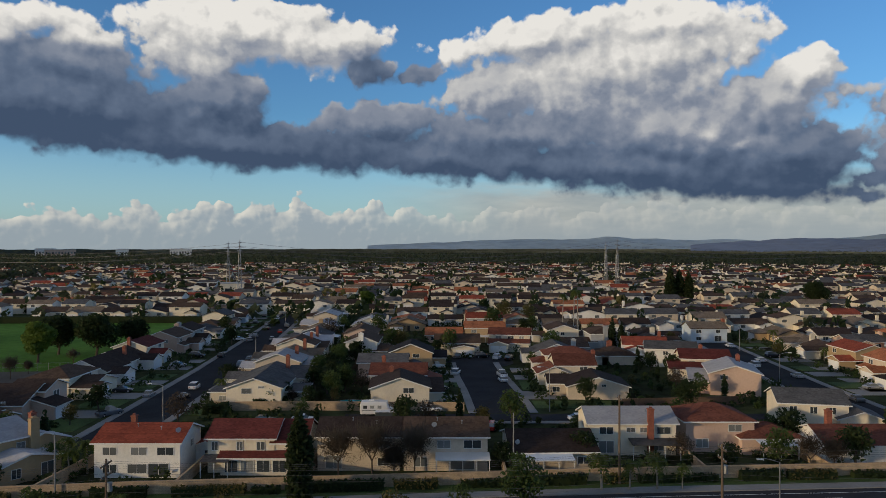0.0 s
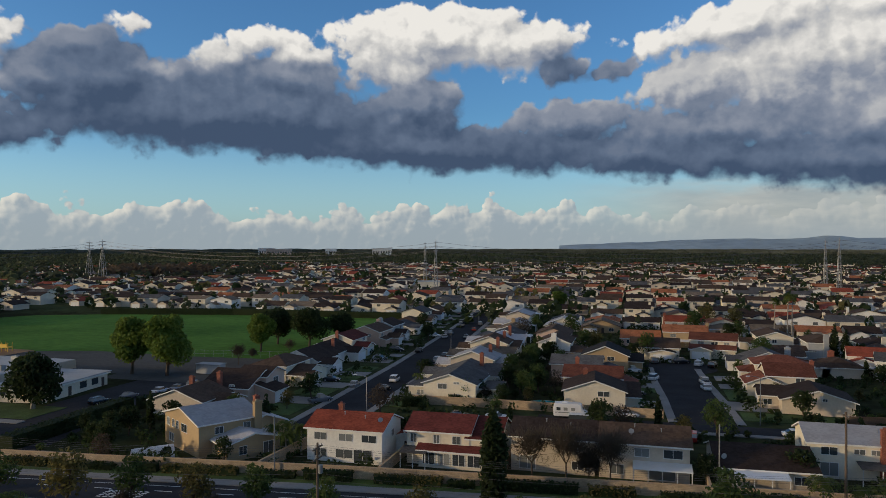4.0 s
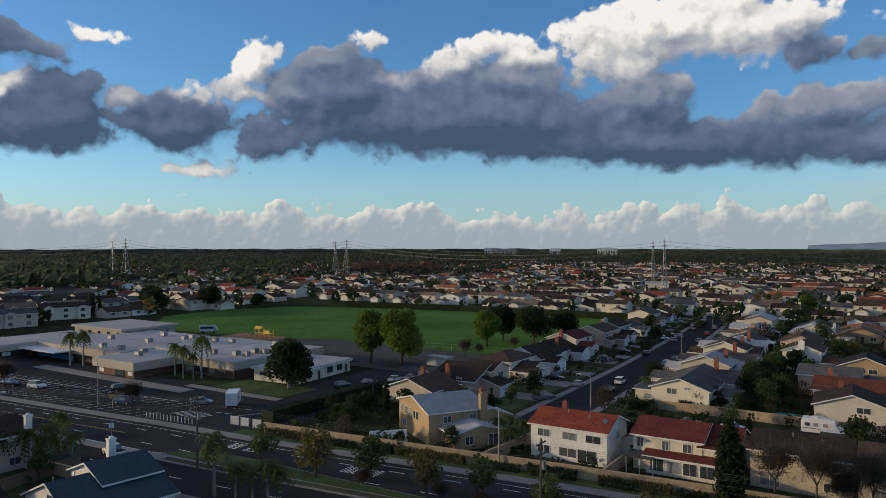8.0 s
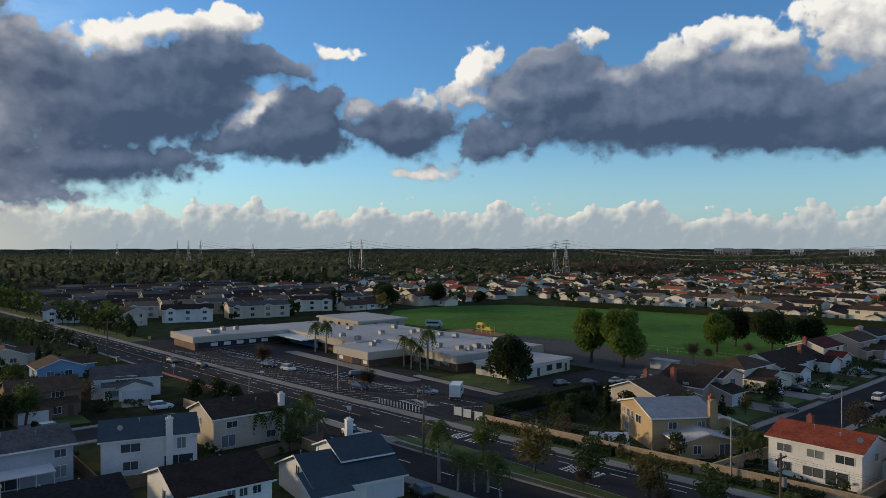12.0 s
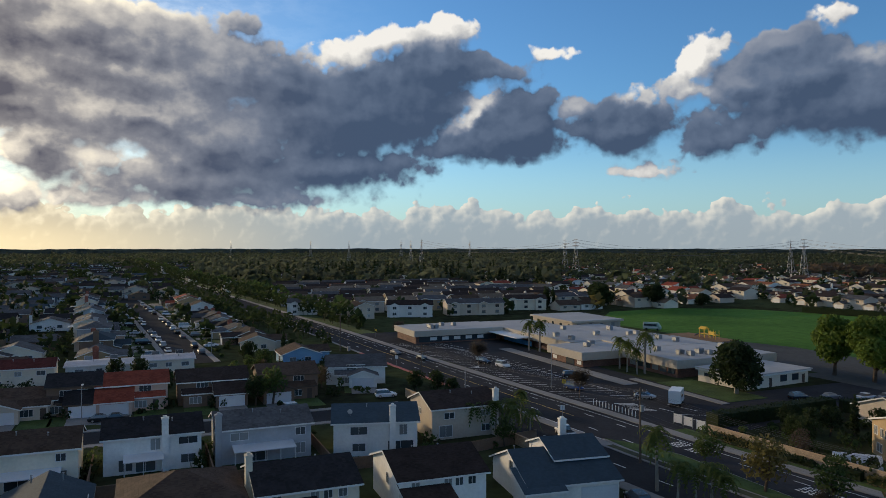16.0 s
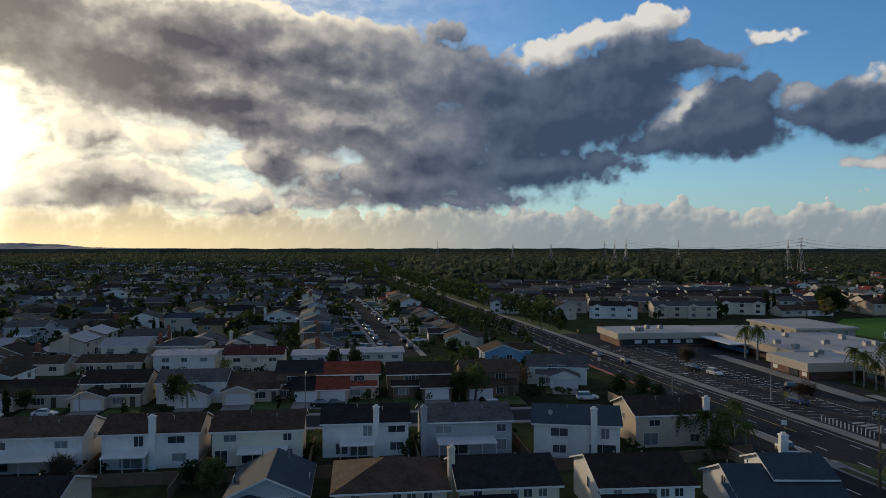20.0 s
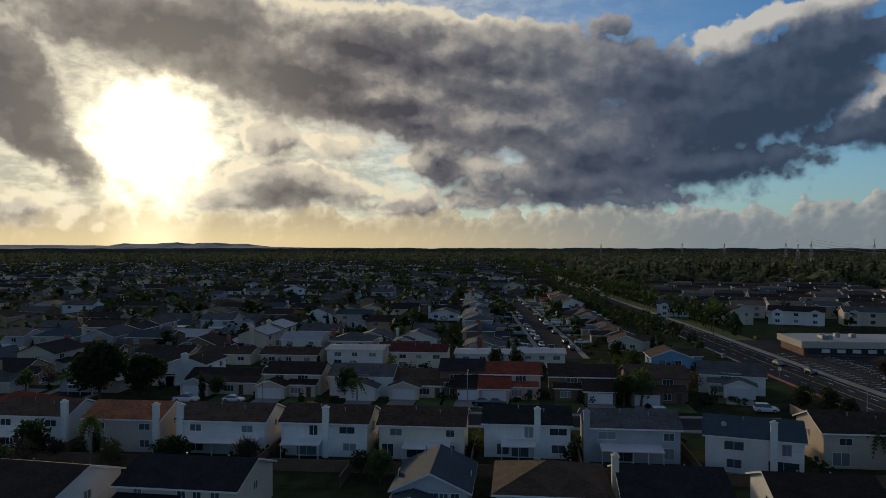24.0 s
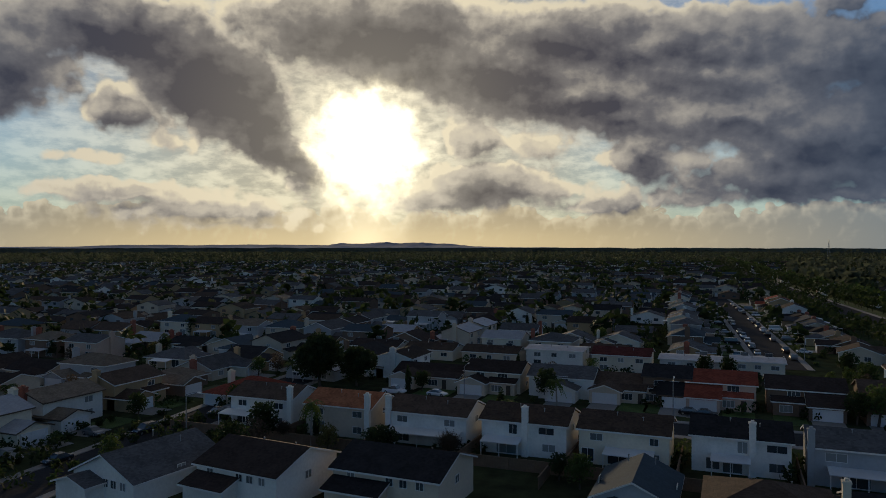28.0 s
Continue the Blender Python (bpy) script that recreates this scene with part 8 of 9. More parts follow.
# long street and its drives
park("suv", "white", -60.0, 173.5, 93, 0.045), park("pickup", "grey", -68.0, 146.5, 55), park("sedan", "silver", -67.5, 165, 95), park("sedan", "black", -75.5, 169.5, 5, 0.08), park("sedan", "silver", -75.5, 205, 0, 0.08)
park("sedan", "black", -68.9, 223, 95), park("suv", "black", -76, 222, 5, 0.08), park("sedan", "silver", -69.8, 259, 97), park("sedan", "white", -74.5, 262, 0, 0.08), park("suv", "grey", -70.5, 270, 95), park("sedan", "black", -72.2, 296, 97)
park("suv", "silver", -57.8, 206, 92), park("suv", "black", -57.5, 214, 92), park("sedan", "black", -58.5, 162, 90), park("sedan", "silver", -62.3, 262, 97), park("sedan", "red", -64.5, 285, 97), park("suv", "grey", -66.3, 305, 97), park("sedan", "white", -76.5, 312, 97)
for k in range(9):
    park(("sedan", "suv", "sedan")[k % 3], ("grey", "white", "black", "silver")[k % 4], -76.0 - k * 1.3 - (0 if k % 2 else 8), 322 + k * 13, 97)
park("sedan", "white", -66.5, 119, 95), park("sedan", "white", -64.4, 116.5, 95), park("sedan", "grey", -66.0, 113.2, 95)
park("sedan", "white", -27.5, 141.2, 5), park("sedan", "black", -35, 140.5, 8), park("van", "white", -10.8, 141.0, 0), park("sedan", "silver", 46, 141.5, 0), park("sedan", "white", 27, 142, 5), park("suv", "red", 9, 135, 80)
# cul-de-sac
park("suv", "white", 3.5, 193, 75), park("pickup", "white", 15.6, 190, 100), park("sedan", "white", 15.2, 183, 100), park("suv", "black", 12, 222, 20), park("suv", "white", 16.5, 219, 70), park("suv", "black", 20, 217, 70), park("suv", "grey", 4, 221, 100)
park("suv", "silver", -1.5, 163, 5, 0.08), park("sedan", "grey", -1.0, 172, 10, 0.08), park("suv", "black", -1.5, 157.5, 0, 0.08), park("sedan", "white", -2.5, 150, 5), park("pickup", "white", -2, 203, 15, 0.08)
# east street
park("sedan", "silver", 92.7, 188, 92), park("suv", "white", 88.8, 205, 92), park("sedan", "white", 94.5, 214, 92), park("suv", "black", 102, 222, 5, 0.08), park("sedan", "white", 97.5, 244, 95), park("sedan", "silver", 103.5, 173, 5, 0.08), park("sedan", "grey", 92.0, 160, 92), park("suv", "white", 74, 231, 0, 0.08), park("sedan", "black", 77.5, 195, 5, 0.08)
# row street
park("suv", "white", -145.5, 30.0, 95), park("sedan", "black", -150.5, -5.2, 90, 0.08), park("sedan", "black", -150.3, -2.4, 88, 0.08), park("sedan", "silver", -137.0, 54.5, 20), park("suv", "white", -150.5, 51.0, 85, 0.08), park("sedan", "white", -148.5, -58, 88, 0.08), park("pickup", "white", -147.5, -68, 90, 0.08)
park("sedan", "grey", -141.8, -40, 90), park("suv", "black", -134.6, -15, 90)
# side street
park("suv", "black", -100.5, -94.2, -6), park("sedan", "grey", -96.0, -101.5, 80, 0.08), park("sedan", "black", -116.5, -91.6, -5), park("sedan", "silver", -122.5, -92.3, -5), park("sedan", "black", -126.0, -99.5, 80, 0.08), park("pickup", "grey", -133, -100, 80, 0.08), park("sedan", "black", -82, -93.5, -5), park("suv", "grey", -80, -101, 82, 0.08)
# west street
for k in range(30):
    x = -226 - k * 7.0
    if k % 7 != 5:
        park(("sedan", "suv", "sedan", "pickup", "suv")[k % 5], ("white", "grey", "white", "black", "silver", "white")[k % 6], x, west_y(x) + (4.4 if k % 2 else -4.4), 185, 0.045)
for k in range(13):
    x = -232 - k * 15.0
    park(("suv", "sedan", "van")[k % 3], ("silver", "white", "black", "grey")[k % 4], x, west_y(x) + (9.6 if k % 2 else -9.6), 92, 0.08)
park("pickup", "white", -108.5, 70.0, 172), park("suv", "black", -76.5, 60.5, 170, 0.05), park("sedan", "blue", -60.5, 68.0, 172), park("sedan", "grey", -209.0, 73.5, 8), park("sedan", "black", -196, 77.0, 8)
for src in FLEET.values():
    for ob in (*src.children_recursive, src):
        bpy.data.objects.remove(ob)

# delivery truck in the car park
truck = thing("box_truck", pose(-120.0, 104.5, 0.04, 0, 0, 132), "white box delivery truck with dark lettering bars", "truck")
part("cargo_box", Shape().box(-3.6, -1.2, 0.95, 1.6, 1.2, 3.5), CAR_PAINTS["white"], truck, "white cargo box")
part("chassis", Shape().box(-3.5, -0.6, 0.5, 3.2, 0.6, 0.95), RUBBER, truck)
cab = Shape()
cab.extrude([(-3.6, 0.5), (-1.75, 0.5), (-1.75, 2.6), (-2.6, 2.55), (-3.0, 1.75), (-3.6, 1.5)], -1.05, 1.05, "y")
part("cab", cab, CAR_PAINTS["white"], truck)
part("windscreen", Shape().extrude([(-2.64, 2.45), (-2.6, 2.5), (-3.02, 1.8), (-3.06, 1.78)], -0.9, 0.9, "y"), GLASS, truck)
for sy in (-1.21, 1.205):
    part("lettering", Shape().box(-2.4, sy, 2.0, 0.6, sy + 0.006, 2.5), CAR_PAINTS["black"], truck, "dark lettering as a bar")
part("roller_door", Shape().box(-3.62, -1.05, 1.05, -3.6, 1.05, 3.3), TRIM, truck)
for sx in (-2.3, 2.5):
    for sy in (-0.95, 0.95):
        part("wheel", Shape().tube((sx, sy - 0.13, 0.45), (sx, sy + 0.13, 0.45), 0.45, 0.45, 14), RUBBER, truck)

# shuttle bus at the edge of the field
bus = thing("shuttle_bus", pose(-229, 186.5, 0.05, 0, 0, 35), "pale green and white shuttle bus beside the field", "bus")
s = Shape()
loft(s, [ring(-3.4, 1.0, 0.6, 2.7), ring(-3.2, 1.12, 0.45, 2.95), ring(2.2, 1.12, 0.45, 2.95), ring(2.7, 1.08, 0.45, 2.4), ring(3.4, 1.0, 0.5, 1.35)])
part("body", s, surface("bus_green", (0.30, 0.42, 0.36), rough=0.35, vary=0.06), bus)
for sy in (-1.135, 1.125):
    part("window_band", Shape().box(-2.9, sy, 1.7, 2.0, sy + 0.012, 2.4), GLASS, bus)
    part("stripe", Shape().box(-3.1, sy, 0.9, 2.4, sy + 0.012, 1.4), CAR_PAINTS["white"], bus)
for sx in (-2.0, 2.3):
    for sy in (-0.95, 0.95):
        part("wheel", Shape().tube((sx, sy - 0.13, 0.4), (sx, sy + 0.13, 0.4), 0.4, 0.4, 14), RUBBER, bus)

# camper parked in the cross street
rv = thing("camper_van", pose(-13.5, 146.6, 0.03, 0, 0, 2), "white camper van parked in the cross street", "camper")
s = Shape()
loft(s, [ring(-3.3, 1.1, 0.6, 2.5), ring(-3.1, 1.2, 0.45, 2.95), ring(1.0, 1.2, 0.45, 2.95), ring(2.1, 1.15, 0.45, 2.85), ring(2.7, 1.05, 0.45, 1.7), ring(3.4, 0.95, 0.5, 1.2)])
part("body", s, CAR_PAINTS["white"], rv)
for sy in (-1.215, 1.205):
    for u in (-2.3, -0.9, 0.6):
        part("window", Shape().box(u - 0.4, sy, 1.6, u + 0.4, sy + 0.012, 2.2), GLASS, rv)
    part("stripe", Shape().box(-3.0, sy + 0.002, 1.15, 1.4, sy + 0.012, 1.27), CAR_PAINTS["grey"], rv)
part("windscreen", Shape().extrude([(-2.2, 2.62), (-2.26, 2.66), (-2.72, 1.78), (-2.66, 1.74)], -0.9, 0.9, "y"), GLASS, rv)
part("roof_unit", Shape().box(-1.6, -0.4, 2.9, -0.6, 0.4, 3.2), TRIM, rv)
for sx in (-1.9, 2.3):
    for sy in (-0.95, 0.95):
        part("wheel", Shape().tube((sx, sy - 0.13, 0.38), (sx, sy + 0.13, 0.38), 0.38, 0.38, 14), RUBBER, rv)


def satellite_dish(x, y, z, turn):
    """A small dish on a short mast that is fixed through the roof."""
    d = thing("satellite_dish", pose(x, y, z, 0, 0, turn), "small grey satellite dish on a house roof", "satellite dish", "satellite dishes")
    part("mast", Shape().tube((0, 0, -0.35), (0, 0, 0.75), 0.03, 0.03, 6), CHROME, d)
    s = Shape()
    loft(s, [[(0.42 * math.cos(a * 0.524), -0.12 - 0.02 * k, 0.8 + 0.4 * math.sin(a * 0.524)) for a in range(12)] if k else [(0.12 * math.cos(a * 0.524), 0.02, 0.8 + 0.12 * math.sin(a * 0.524)) for a in range(12)] for k in (0, 1)])
    part("dish", s, WALLS["grey"], d)
    part("arm", Shape().tube((0, 0, 0.5), (0, -0.5, 0.75), 0.015, 0.015, 5), CHROME, d)


for (x, y, z, turn) in ((11.6, 112.2, 3.2, 20), (22.6, 113.4, 3.6, 35), (-1.4, 112.2, 5.95, 10), (-40.2, 109.0, 5.9, 30), (-112.5, 32.5, 5.9, 60)):
    satellite_dish(x, y, z, turn)

# ---- garden walls and fences ----
def garden_wall(name, pts, h, mat, cap, label, bay=6.0, thick=0.2):
    """A block wall in bays between piers, with a cap."""
    w = thing(name, pose(0, 0, 0), label, "wall", kind="structure")
    for (xa, ya), (xb, yb) in zip(pts, pts[1:]):
        d = Vector((xb - xa, yb - ya))
        n = max(1, round(d.length / bay))
        turn = math.degrees(math.atan2(d.y, d.x))
        for i in range(n):
            m = pose(xa + d.x * i / n, ya + d.y * i / n, 0, 0, 0, turn)
            l = d.length / n
            part("wall_panel", shared((name, "panel", round(l, 1), h), lambda: Shape().box(0, -thick / 2, 0, round(l, 1), thick / 2, h).mesh("wall_panel")), mat, w, at=m)
            part("cap", shared((name, "cap", round(l, 1), h), lambda: Shape().box(0, -thick / 2 - 0.06, h, round(l, 1), thick / 2 + 0.06, h + 0.09).mesh("cap")), cap, w, at=m)
    return w


garden_wall("garden_wall_north", [(x, kerb_y(x) + 5.7) for x in (-99, -80, -60, -43, -20, 0, 30, 70, 130)], 1.8, BLOCK_WALL, BLOCK_CAP, "long ochre block wall along the avenue", 10.0)
garden_wall("garden_wall_side", [(-56, kerb_y(-56) + 5.8), (-54.5, 121)], 1.8, BLOCK_WALL, BLOCK_CAP, "ochre block wall beside the white house")
garden_wall("garden_wall_cross", [(-48, 150.5), (-30, 151), (4.5, 150.2)], 1.8, BLOCK_WALL, BLOCK_CAP, "tan block wall behind the cross street", 8.0)
garden_wall("garden_wall_east", [(38, 154), (66, 157)], 1.7, FENCE_WOOD, FENCE_WOOD, "brown garden fence behind the cross street", 4.0, 0.08)
garden_wall("garden_fence_rows", [(-104.2, -92), (-104.5, -40), (-104.8, 10), (-104, 44), (-108, 64)], 1.7, FENCE_WOOD, FENCE_WOOD, "weathered wooden fence between the back gardens", 4.0, 0.08)
garden_wall("garden_wall_south_avenue", [(x, kerb_y(x) - 27.6) for x in (-150, -118, -96)], 1.7, BLOCK_WALL, BLOCK_CAP, "block wall along the south side of the avenue", 8.0)
for k, yy in enumerate((-69.8, -53.0, -36.6, -20.6, -4.9, 11.2, 28.0)):
    garden_wall("side_fence", [(-104.5, yy), (-121, yy)], 1.7, FENCE_WOOD, FENCE_WOOD, "weathered wooden fence between two gardens", 4.0, 0.08)
for k, yy in enumerate((-22.2, -5.0, 12.0, 28.2)):
    garden_wall("side_fence", [(-97.5, yy), (-104.2, yy)], 1.7, FENCE_WOOD, FENCE_WOOD, "weathered wooden fence between two gardens", 4.0, 0.08)
for xx in (-37.4, -20.0, 9.2, 24.0, 39.2, 58.5):
    garden_wall("side_wall", [(xx, kerb_y(xx) + 6), (xx, 120)], 1.7, BLOCK_WALL, BLOCK_CAP, "block wall between two gardens", 6.0)
white_fence = garden_wall("white_fence", [(-103.0, -46.5), (-103.2, -36.5)], 1.8, POLY_WHITE, TRIM, "white garden fence panels", 3.2, 0.08)

# pool and garden pieces
pool = thing("swimming_pool", pose(-20.3, 158.8, 0), "small turquoise swimming pool with a pale rim", "pool")
rim, water = Shape(), Shape()
rim.solid([(3.6 * math.cos(a * math.pi / 12), 2.2 * math.sin(a * math.pi / 12), z) for z in (0, 0.14) for a in range(24)],
          [tuple(range(24, 48))] + [(i, (i + 1) % 24, 24 + (i + 1) % 24, 24 + i) for i in range(24)])
water.face([(3.1 * math.cos(a * math.pi / 12), 1.8 * math.sin(a * math.pi / 12), 0.15) for a in range(24)])
part("rim", rim, CONCRETE, pool), part("water", water, POOL, pool)

# ---- poles, lamps and wires ----
def utility_pole(x, y, h, arms=2, turn=0):
    p = thing("utility_pole", pose(x, y, 0, 0, 0, turn), "tall brown wooden utility pole with cross-arms", "utility pole", "utility poles")
    part("pole", Shape().tube((0, 0, -0.1), (0, 0, h), 0.2, 0.13, 8), POLE_WOOD, p)
    for k in range(arms):
        z = h - 0.6 - k * 1.3
        a = part("cross_arm", Shape().box(-0.07, -1.3, z - 0.08, 0.07, 1.3, z + 0.08), POLE_WOOD, p)
        for yy in (-1.15, -0.45, 0.45, 1.15):
            part("insulator", Shape().tube((0, yy, z + 0.08), (0, yy, z + 0.3), 0.06, 0.04, 6), STEEL, a)
    if arms > 1:
        part("transformer", Shape().tube((0.4, 0, h - 3.6), (0.4, 0, h - 2.6), 0.28, 0.28, 10), STEEL, p)
    return p


def sagging(s, a, b, sag, r=0.03, n=10):
    """One hanging wire as a single skin."""
    a, b = Vector(a), Vector(b)
    d = (b - a).normalized()
    side = Vector((-d.y, d.x, 0)).normalized()
    secs = []
    for i in range(n + 1):
        p = a.lerp(b, i / n) - Vector((0, 0, sag * 4 * (i / n) * (1 - i / n)))
        secs.append([tuple(p + side * r), tuple(p - side * r * 0.5 + Vector((0, 0, r))), tuple(p - side * r * 0.5 - Vector((0, 0, r)))])
    loft(s, secs)


POLES = [(-163, 11.5), (-100, 11.5), (-37.5, 10.9), (33.5, 10.9), (95, 11.0)]
spots = [(x, kerb_y(x) - 14.6, h) for x, h in POLES]
spots[0] = (-162.5, 64.0, 9.5)
spots[1] = (-90.5, 72.0, 11.5)
for x, y, h in spots:
    utility_pole(x, y, h)
for (xa, ya, ha), (xb, yb, hb) in zip(spots, spots[1:]):
    w = thing("power_line", pose(0, 0, 0), "thin dark power wires between the poles", "wires", "power lines")
    for z, dy in ((0.3, -1.15), (0.3, -0.45), (0.3, 0.45), (0.3, 1.15), (1.6, -1.15), (1.6, 1.15), (3.4, 0.1), (4.0, -0.1)):
        s = Shape()
        sagging(s, (xa, ya + dy, ha - z - 0.3), (xb, yb + dy, hb - z - 0.3), 1.1, 0.011)
        part("wire", s, WIRE, w)
tall = utility_pole(25.6, 104.2, 13.0, 1)
utility_pole(-222, 59.5, 12.0, 1)


def street_lamp(x, y, turn, h=8.5, arm=2.2):
    p = thing("street_lamp", pose(x, y, 0, 0, 0, turn), "grey steel street lamp with a curved arm", "street lamp", "street lamps")
    part("pole", Shape().tube((0, 0, 0), (0, 0, h - 0.4), 0.11, 0.07, 8), STEEL, p)
    s = Shape()
    pts = [(arm * u, 0, h - 0.4 + 0.5 * math.sin(u * math.pi / 2)) for u in (0, 0.25, 0.5, 0.75, 1)]
    for a, b in zip(pts, pts[1:]):
        s.tube(a, b, 0.05, 0.05, 6)
    part("arm", s, STEEL, p)
    part("lamp_head", Shape().box(arm - 0.1, -0.16, h - 0.05, arm + 0.65, 0.16, h + 0.12), TRIM, p)


street_lamp(-54.0, 138.5, 180, 8), street_lamp(-55.5, 213, 190, 8.5), street_lamp(22.2, 149.5, 200, 9.5), street_lamp(-143.5, -8.0, 180, 8), street_lamp(-134.0, 62.5, 60, 8.5), street_lamp(-145.0, 89.5, 150, 9.0)
street_lamp(42.0, 89.5, 180, 8.0), street_lamp(-100.2, -84.8, 100, 8.0), street_lamp(-68.0, 310, 0, 8.5), street_lamp(82, 175, 0, 8.5), street_lamp(-144, -50, 180, 8), street_lamp(97, 235, 180, 8.5), street_lamp(-230, 21.5, 270, 8)
flag = thing("steel_pole", pose(10.6, 108.0, 0), "slim pale steel pole behind the wall", "pole")
part("pole", Shape().tube((0, 0, 0), (0, 0, 9.5), 0.12, 0.09, 8), STEEL, flag)
pole2 = thing("steel_pole", pose(-53.0, 98.0, 0), "slim pale steel pole behind the wall", "pole")
part("pole", Shape().tube((0, 0, 0), (0, 0, 9.0), 0.12, 0.09, 8), STEEL, pole2)
for (x, y, col) in ((-139.8, 89.6, YELLOW), (-250.5, 80.2, YELLOW), (-117.5, 75.2, TRIM), (-188, 66.5, TRIM)):
    sg = thing("road_sign", pose(x, y, 0, 0, 0, 60), "small road sign on a steel post", "road sign", "road signs")
    part("post", Shape().tube((0, 0, 0), (0, 0, 2.9), 0.04, 0.04, 6), STEEL, sg)
    part("plate", Shape().box(-0.42, -0.03, 2.1, 0.42, -0.01, 3.0), col, sg)
cabinet = thing("utility_cabinet", pose(-221, 62.0, 0), "pale roadside utility cabinet", "cabinet")
part("body", Shape().box(-0.5, -0.4, 0, 0.5, 0.4, 1.3), CONCRETE, cabinet)
part("lid", Shape().box(-0.55, -0.45, 1.3, 0.55, 0.45, 1.38), CONCRETE, cabinet)


def pylon(x, y, h, turn, mono=False):
    """A high-voltage tower: four tapering legs, braces and cross-arms; or a slim mast."""
    t = thing("pylon", pose(x, y, 0, 0, 0, turn), "tall grey steel transmission tower", "transmission tower", "transmission towers")
    b = 3.2 if not mono else 1.4
    for sx in (-1, 1):
        for sy in (-1, 1):
            part("leg", Shape().tube((sx * b, sy * b, 0), (sx * 0.5, sy * 0.5, h * 0.82), 0.2, 0.14, 5), STEEL, t)
    br = Shape()
    n = 7
    for k in range(n):
        z0, z1 = h * 0.82 * k / n, h * 0.82 * (k + 1) / n
        w0, w1 = b + (0.5 - b) * k / n, b + (0.5 - b) * (k + 1) / n
        for a0, a1 in (((-1, -1), (1, -1)), ((1, -1), (1, 1)), ((1, 1), (-1, 1)), ((-1, 1), (-1, -1))):
            br.tube((a0[0] * w0, a0[1] * w0, z0), (a1[0] * w1, a1[1] * w1, z1), 0.06, 0.06, 3, caps=False)
            br.tube((a1[0] * w0, a1[1] * w0, z0), (a0[0] * w1, a0[1] * w1, z1), 0.06, 0.06, 3, caps=False)
    tagged(part("bracing", br, STEEL, t), kind="stuff")
    part("mast", Shape().tube((0, 0, h * 0.8), (0, 0, h), 0.5, 0.12, 6), STEEL, t)
    for z, w in ((h * 0.80, 1.6), (h * 0.88, 1.4), (h * 0.95, 1.2)) if mono else ((h * 0.80, 4.6), (h * 0.88, 3.8), (h * 0.95, 3.0)):
        part("cross_arm", Shape().extrude([(-0.2, z), (0.2, z), (0.0, z + 0.45)], -w, w, "x"), STEEL, t)
    return t


TOWERS = [(-905, 350, 42), (-631, 415, 41), (-465, 544, 40), (-136, 481, 38.5), (133, 549, 40), (420, 640, 42)]
for x, y, h in TOWERS:
    slim = -200 < x < 200
    pylon(x, y, h, 10, slim)
    pylon(1.08 * x - 0.016 * y, 1.08 * y + 0.016 * x, h - 1, 10, slim)
for (xa, ya, ha), (xb, yb, hb) in zip(TOWERS, TOWERS[1:]):
    w = thing("transmission_line", pose(0, 0, 0), "thin high-voltage wires between the towers", "wires", "transmission lines")
    for z, d in ((0.80, -4.5), (0.80, 4.5), (0.88, -3.7), (0.88, 3.7), (0.95, 3.0)):
        s = Shape()
        sagging(s, (xa + d, ya, ha * z), (xb + d, yb, hb * z), 9, 0.07, 14)
        part("wire", s, WIRE, w)
for x, y, h in ((-1179, 549, 43), (-1225, 434, 43), (-1253, 345, 42), (-1500, 330, 43), (-1600, 180, 44)):
    pylon(x, y, h, 10)

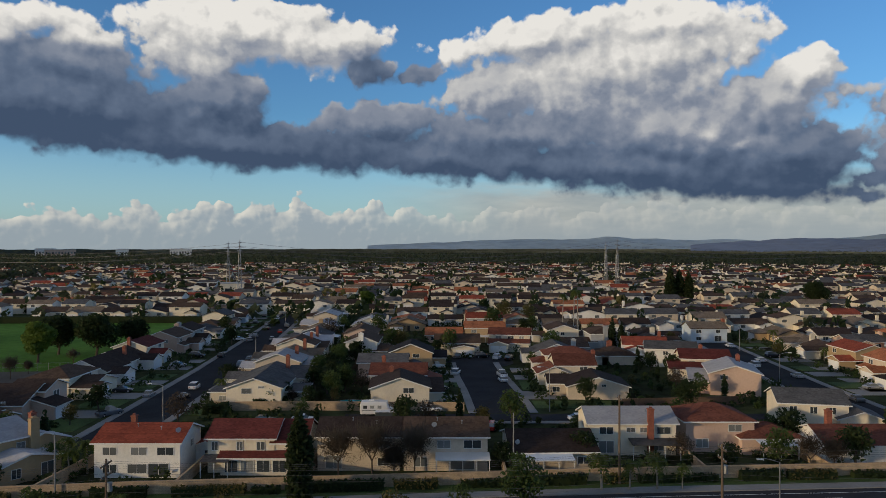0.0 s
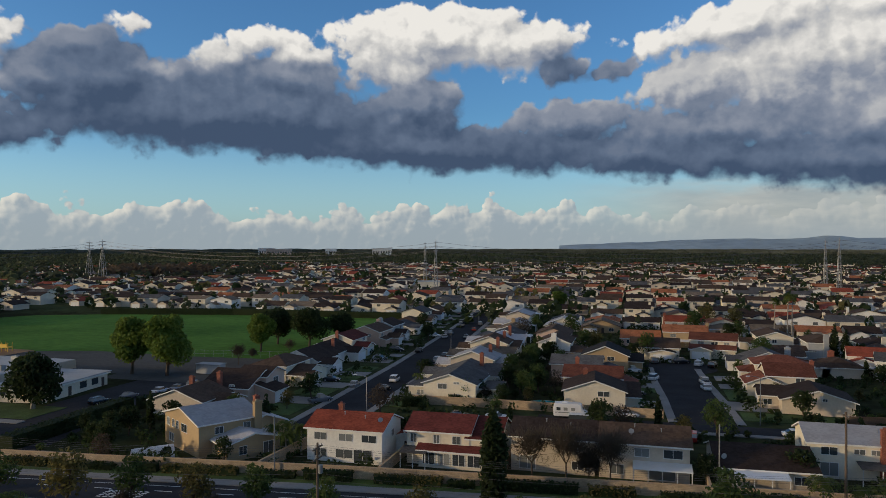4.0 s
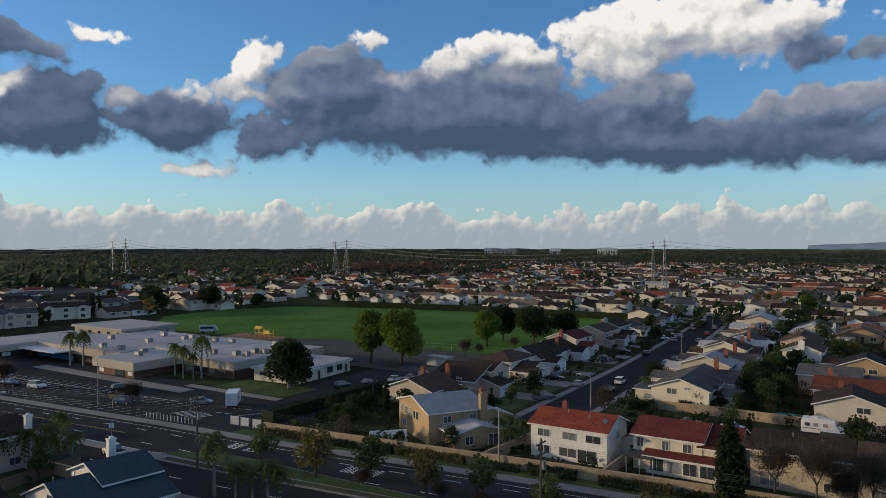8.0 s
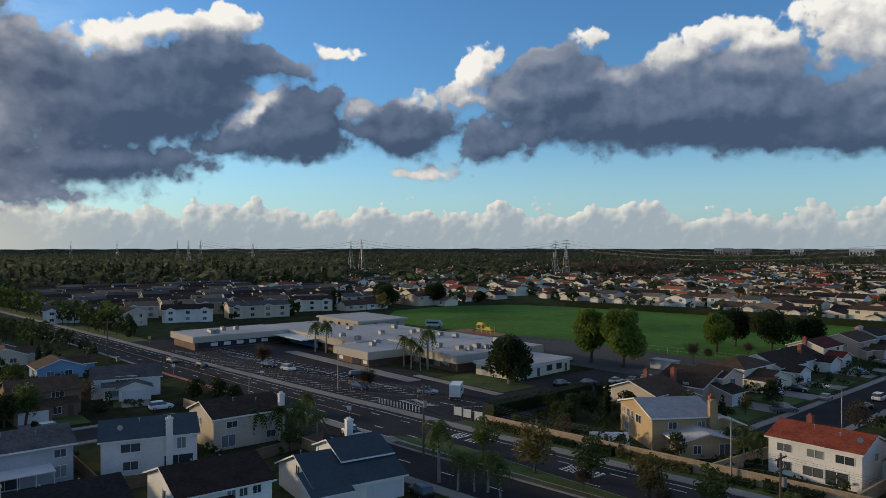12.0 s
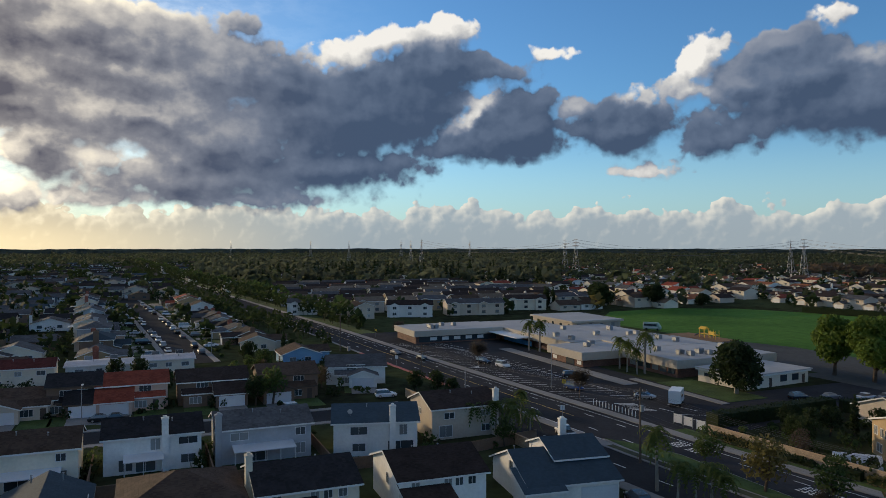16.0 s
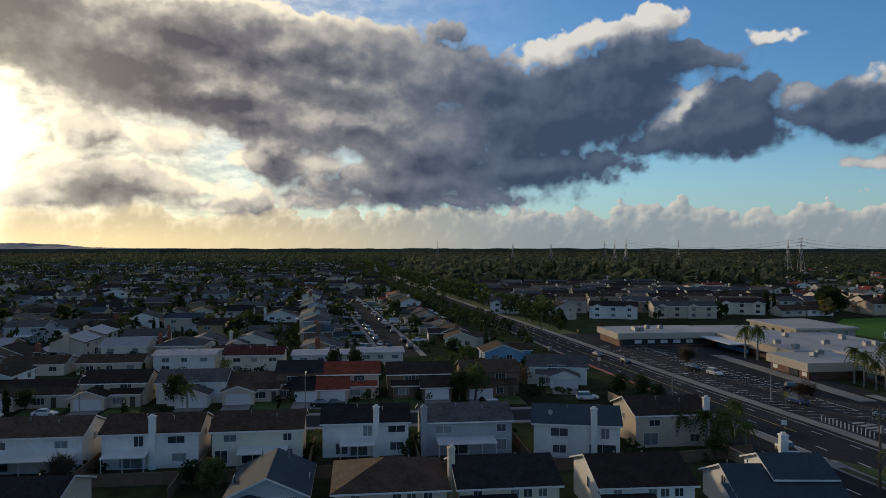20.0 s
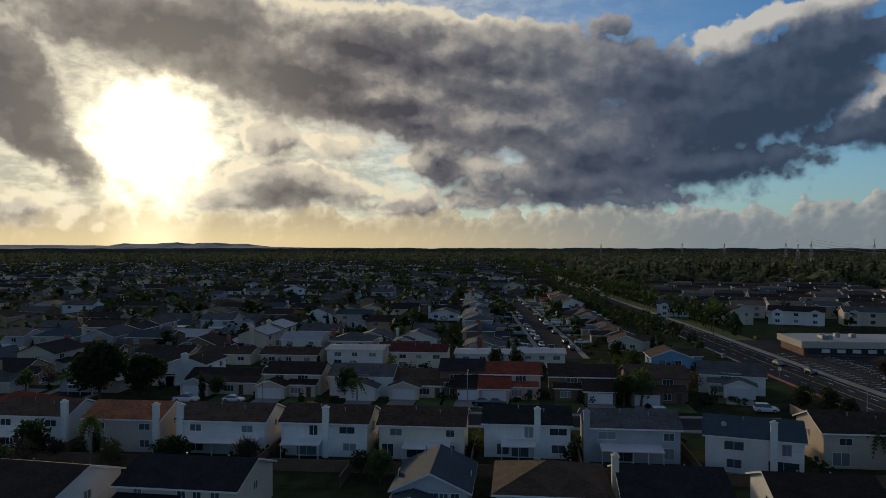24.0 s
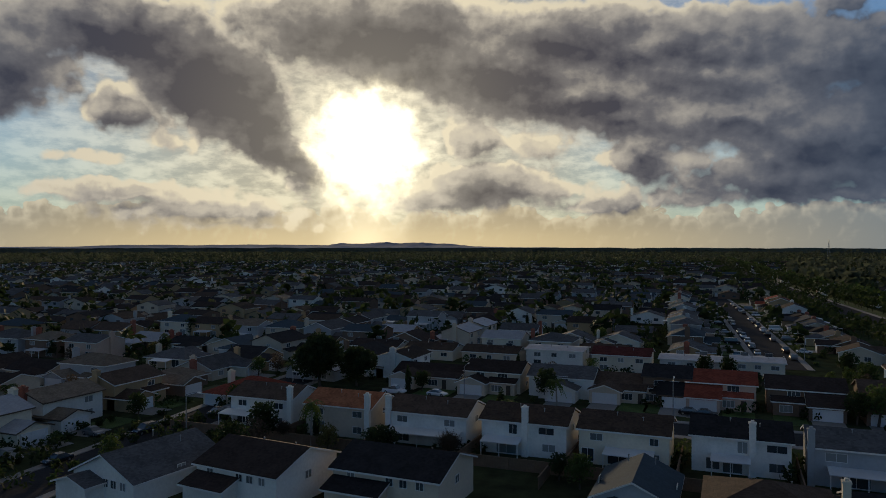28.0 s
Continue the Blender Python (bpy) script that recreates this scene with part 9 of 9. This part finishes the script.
# ---- far buildings and hills ----
def far_block(x, y, w, d, h, wall, label):
    t = thing("far_building", pose(x, y, 0, 0, 0, math.degrees(math.atan2(-x, y))), label, "building")
    part("wall", Shape().box(-w / 2, -d / 2, 0, w / 2, d / 2, h), WALLS[wall], t)
    part("roof", Shape().box(-w / 2 - 0.3, -d / 2 - 0.3, h, w / 2 + 0.3, d / 2 + 0.3, h + 0.6), PLASTER_ROOF, t)
    k = 0
    while k * 9 < w - 6:
        part("window", Shape().box(-w / 2 + 3 + k * 9, -d / 2 - 0.1, h * 0.35, -w / 2 + 8 + k * 9, -d / 2, h * 0.6), GLASS, t)
        k += 1


far_block(-1300, 2350, 60, 30, 24, "white", "far pale building above the tree line"), far_block(-1240, 2330, 90, 30, 21, "pink", "long far pinkish building above the trees")
far_block(-1080, 2420, 40, 20, 22, "white", "far white hall above the trees"), far_block(-890, 2440, 70, 20, 23, "white", "far white building above the trees")
far_block(-148, 505, 16, 12, 8.0, "cream", "pale flat-roofed building under the tower"), far_block(147, 212, 26, 40, 6.0, "pink", "large flat-roofed pinkish building")


def hills(name, r, a0, a1, peak, seed, label, mat):
    """A ridge of hills far off, an arc of uneven height with foothills."""
    noise.seed_set(seed)
    n, rows = 120, 7
    pts, faces = [], []
    for j in range(rows):
        k = j / (rows - 1)
        for i in range(n + 1):
            u = i / n
            az = radians(a0 + (a1 - a0) * u)
            v = noise.fractal(Vector((u * 9, k * 1.5, seed)), 0.9, 2.0, 5)
            v2 = noise.fractal(Vector((u * 3.2, 0, seed + 7)), 0.9, 2.0, 3)
            h = peak * max(0.0, 0.62 + 0.35 * v2 + 0.16 * v) * math.sin(math.pi * min(1, 0.04 + u * 0.96)) ** 0.5 * k
            rr = r * (0.9 + 0.1 * k)
            pts.append((-rr * math.sin(az), rr * math.cos(az), h))
    for j in range(rows - 1):
        for i in range(n):
            a = j * (n + 1) + i
            faces.append((a, a + 1, a + n + 2, a + n + 1))
    s = Shape().solid(pts, faces)
    setting(name, s, mat, label, "hills", "structure")


# ridges in colours that hold the haze of distance
hills("backdrop_hills", 4800, 6, -60, 150, 3, "long far hills on the horizon, bluish haze in their colour", HILL_HAZED)
hills("backdrop_hills_near", 4600, -19, -70, 190, 11, "nearer hills on the horizon, dark blue haze in their colour", HILL_NEAR_HAZED)
hills("backdrop_hills_west", 4800, 124, 108, 70, 5, "low far hills under the sun", HILL_NEAR_HAZED)
hills("backdrop_hills_southwest", 4850, 150, 100, 46, 8, "low far hills under the sun", HILL_NEAR_HAZED)
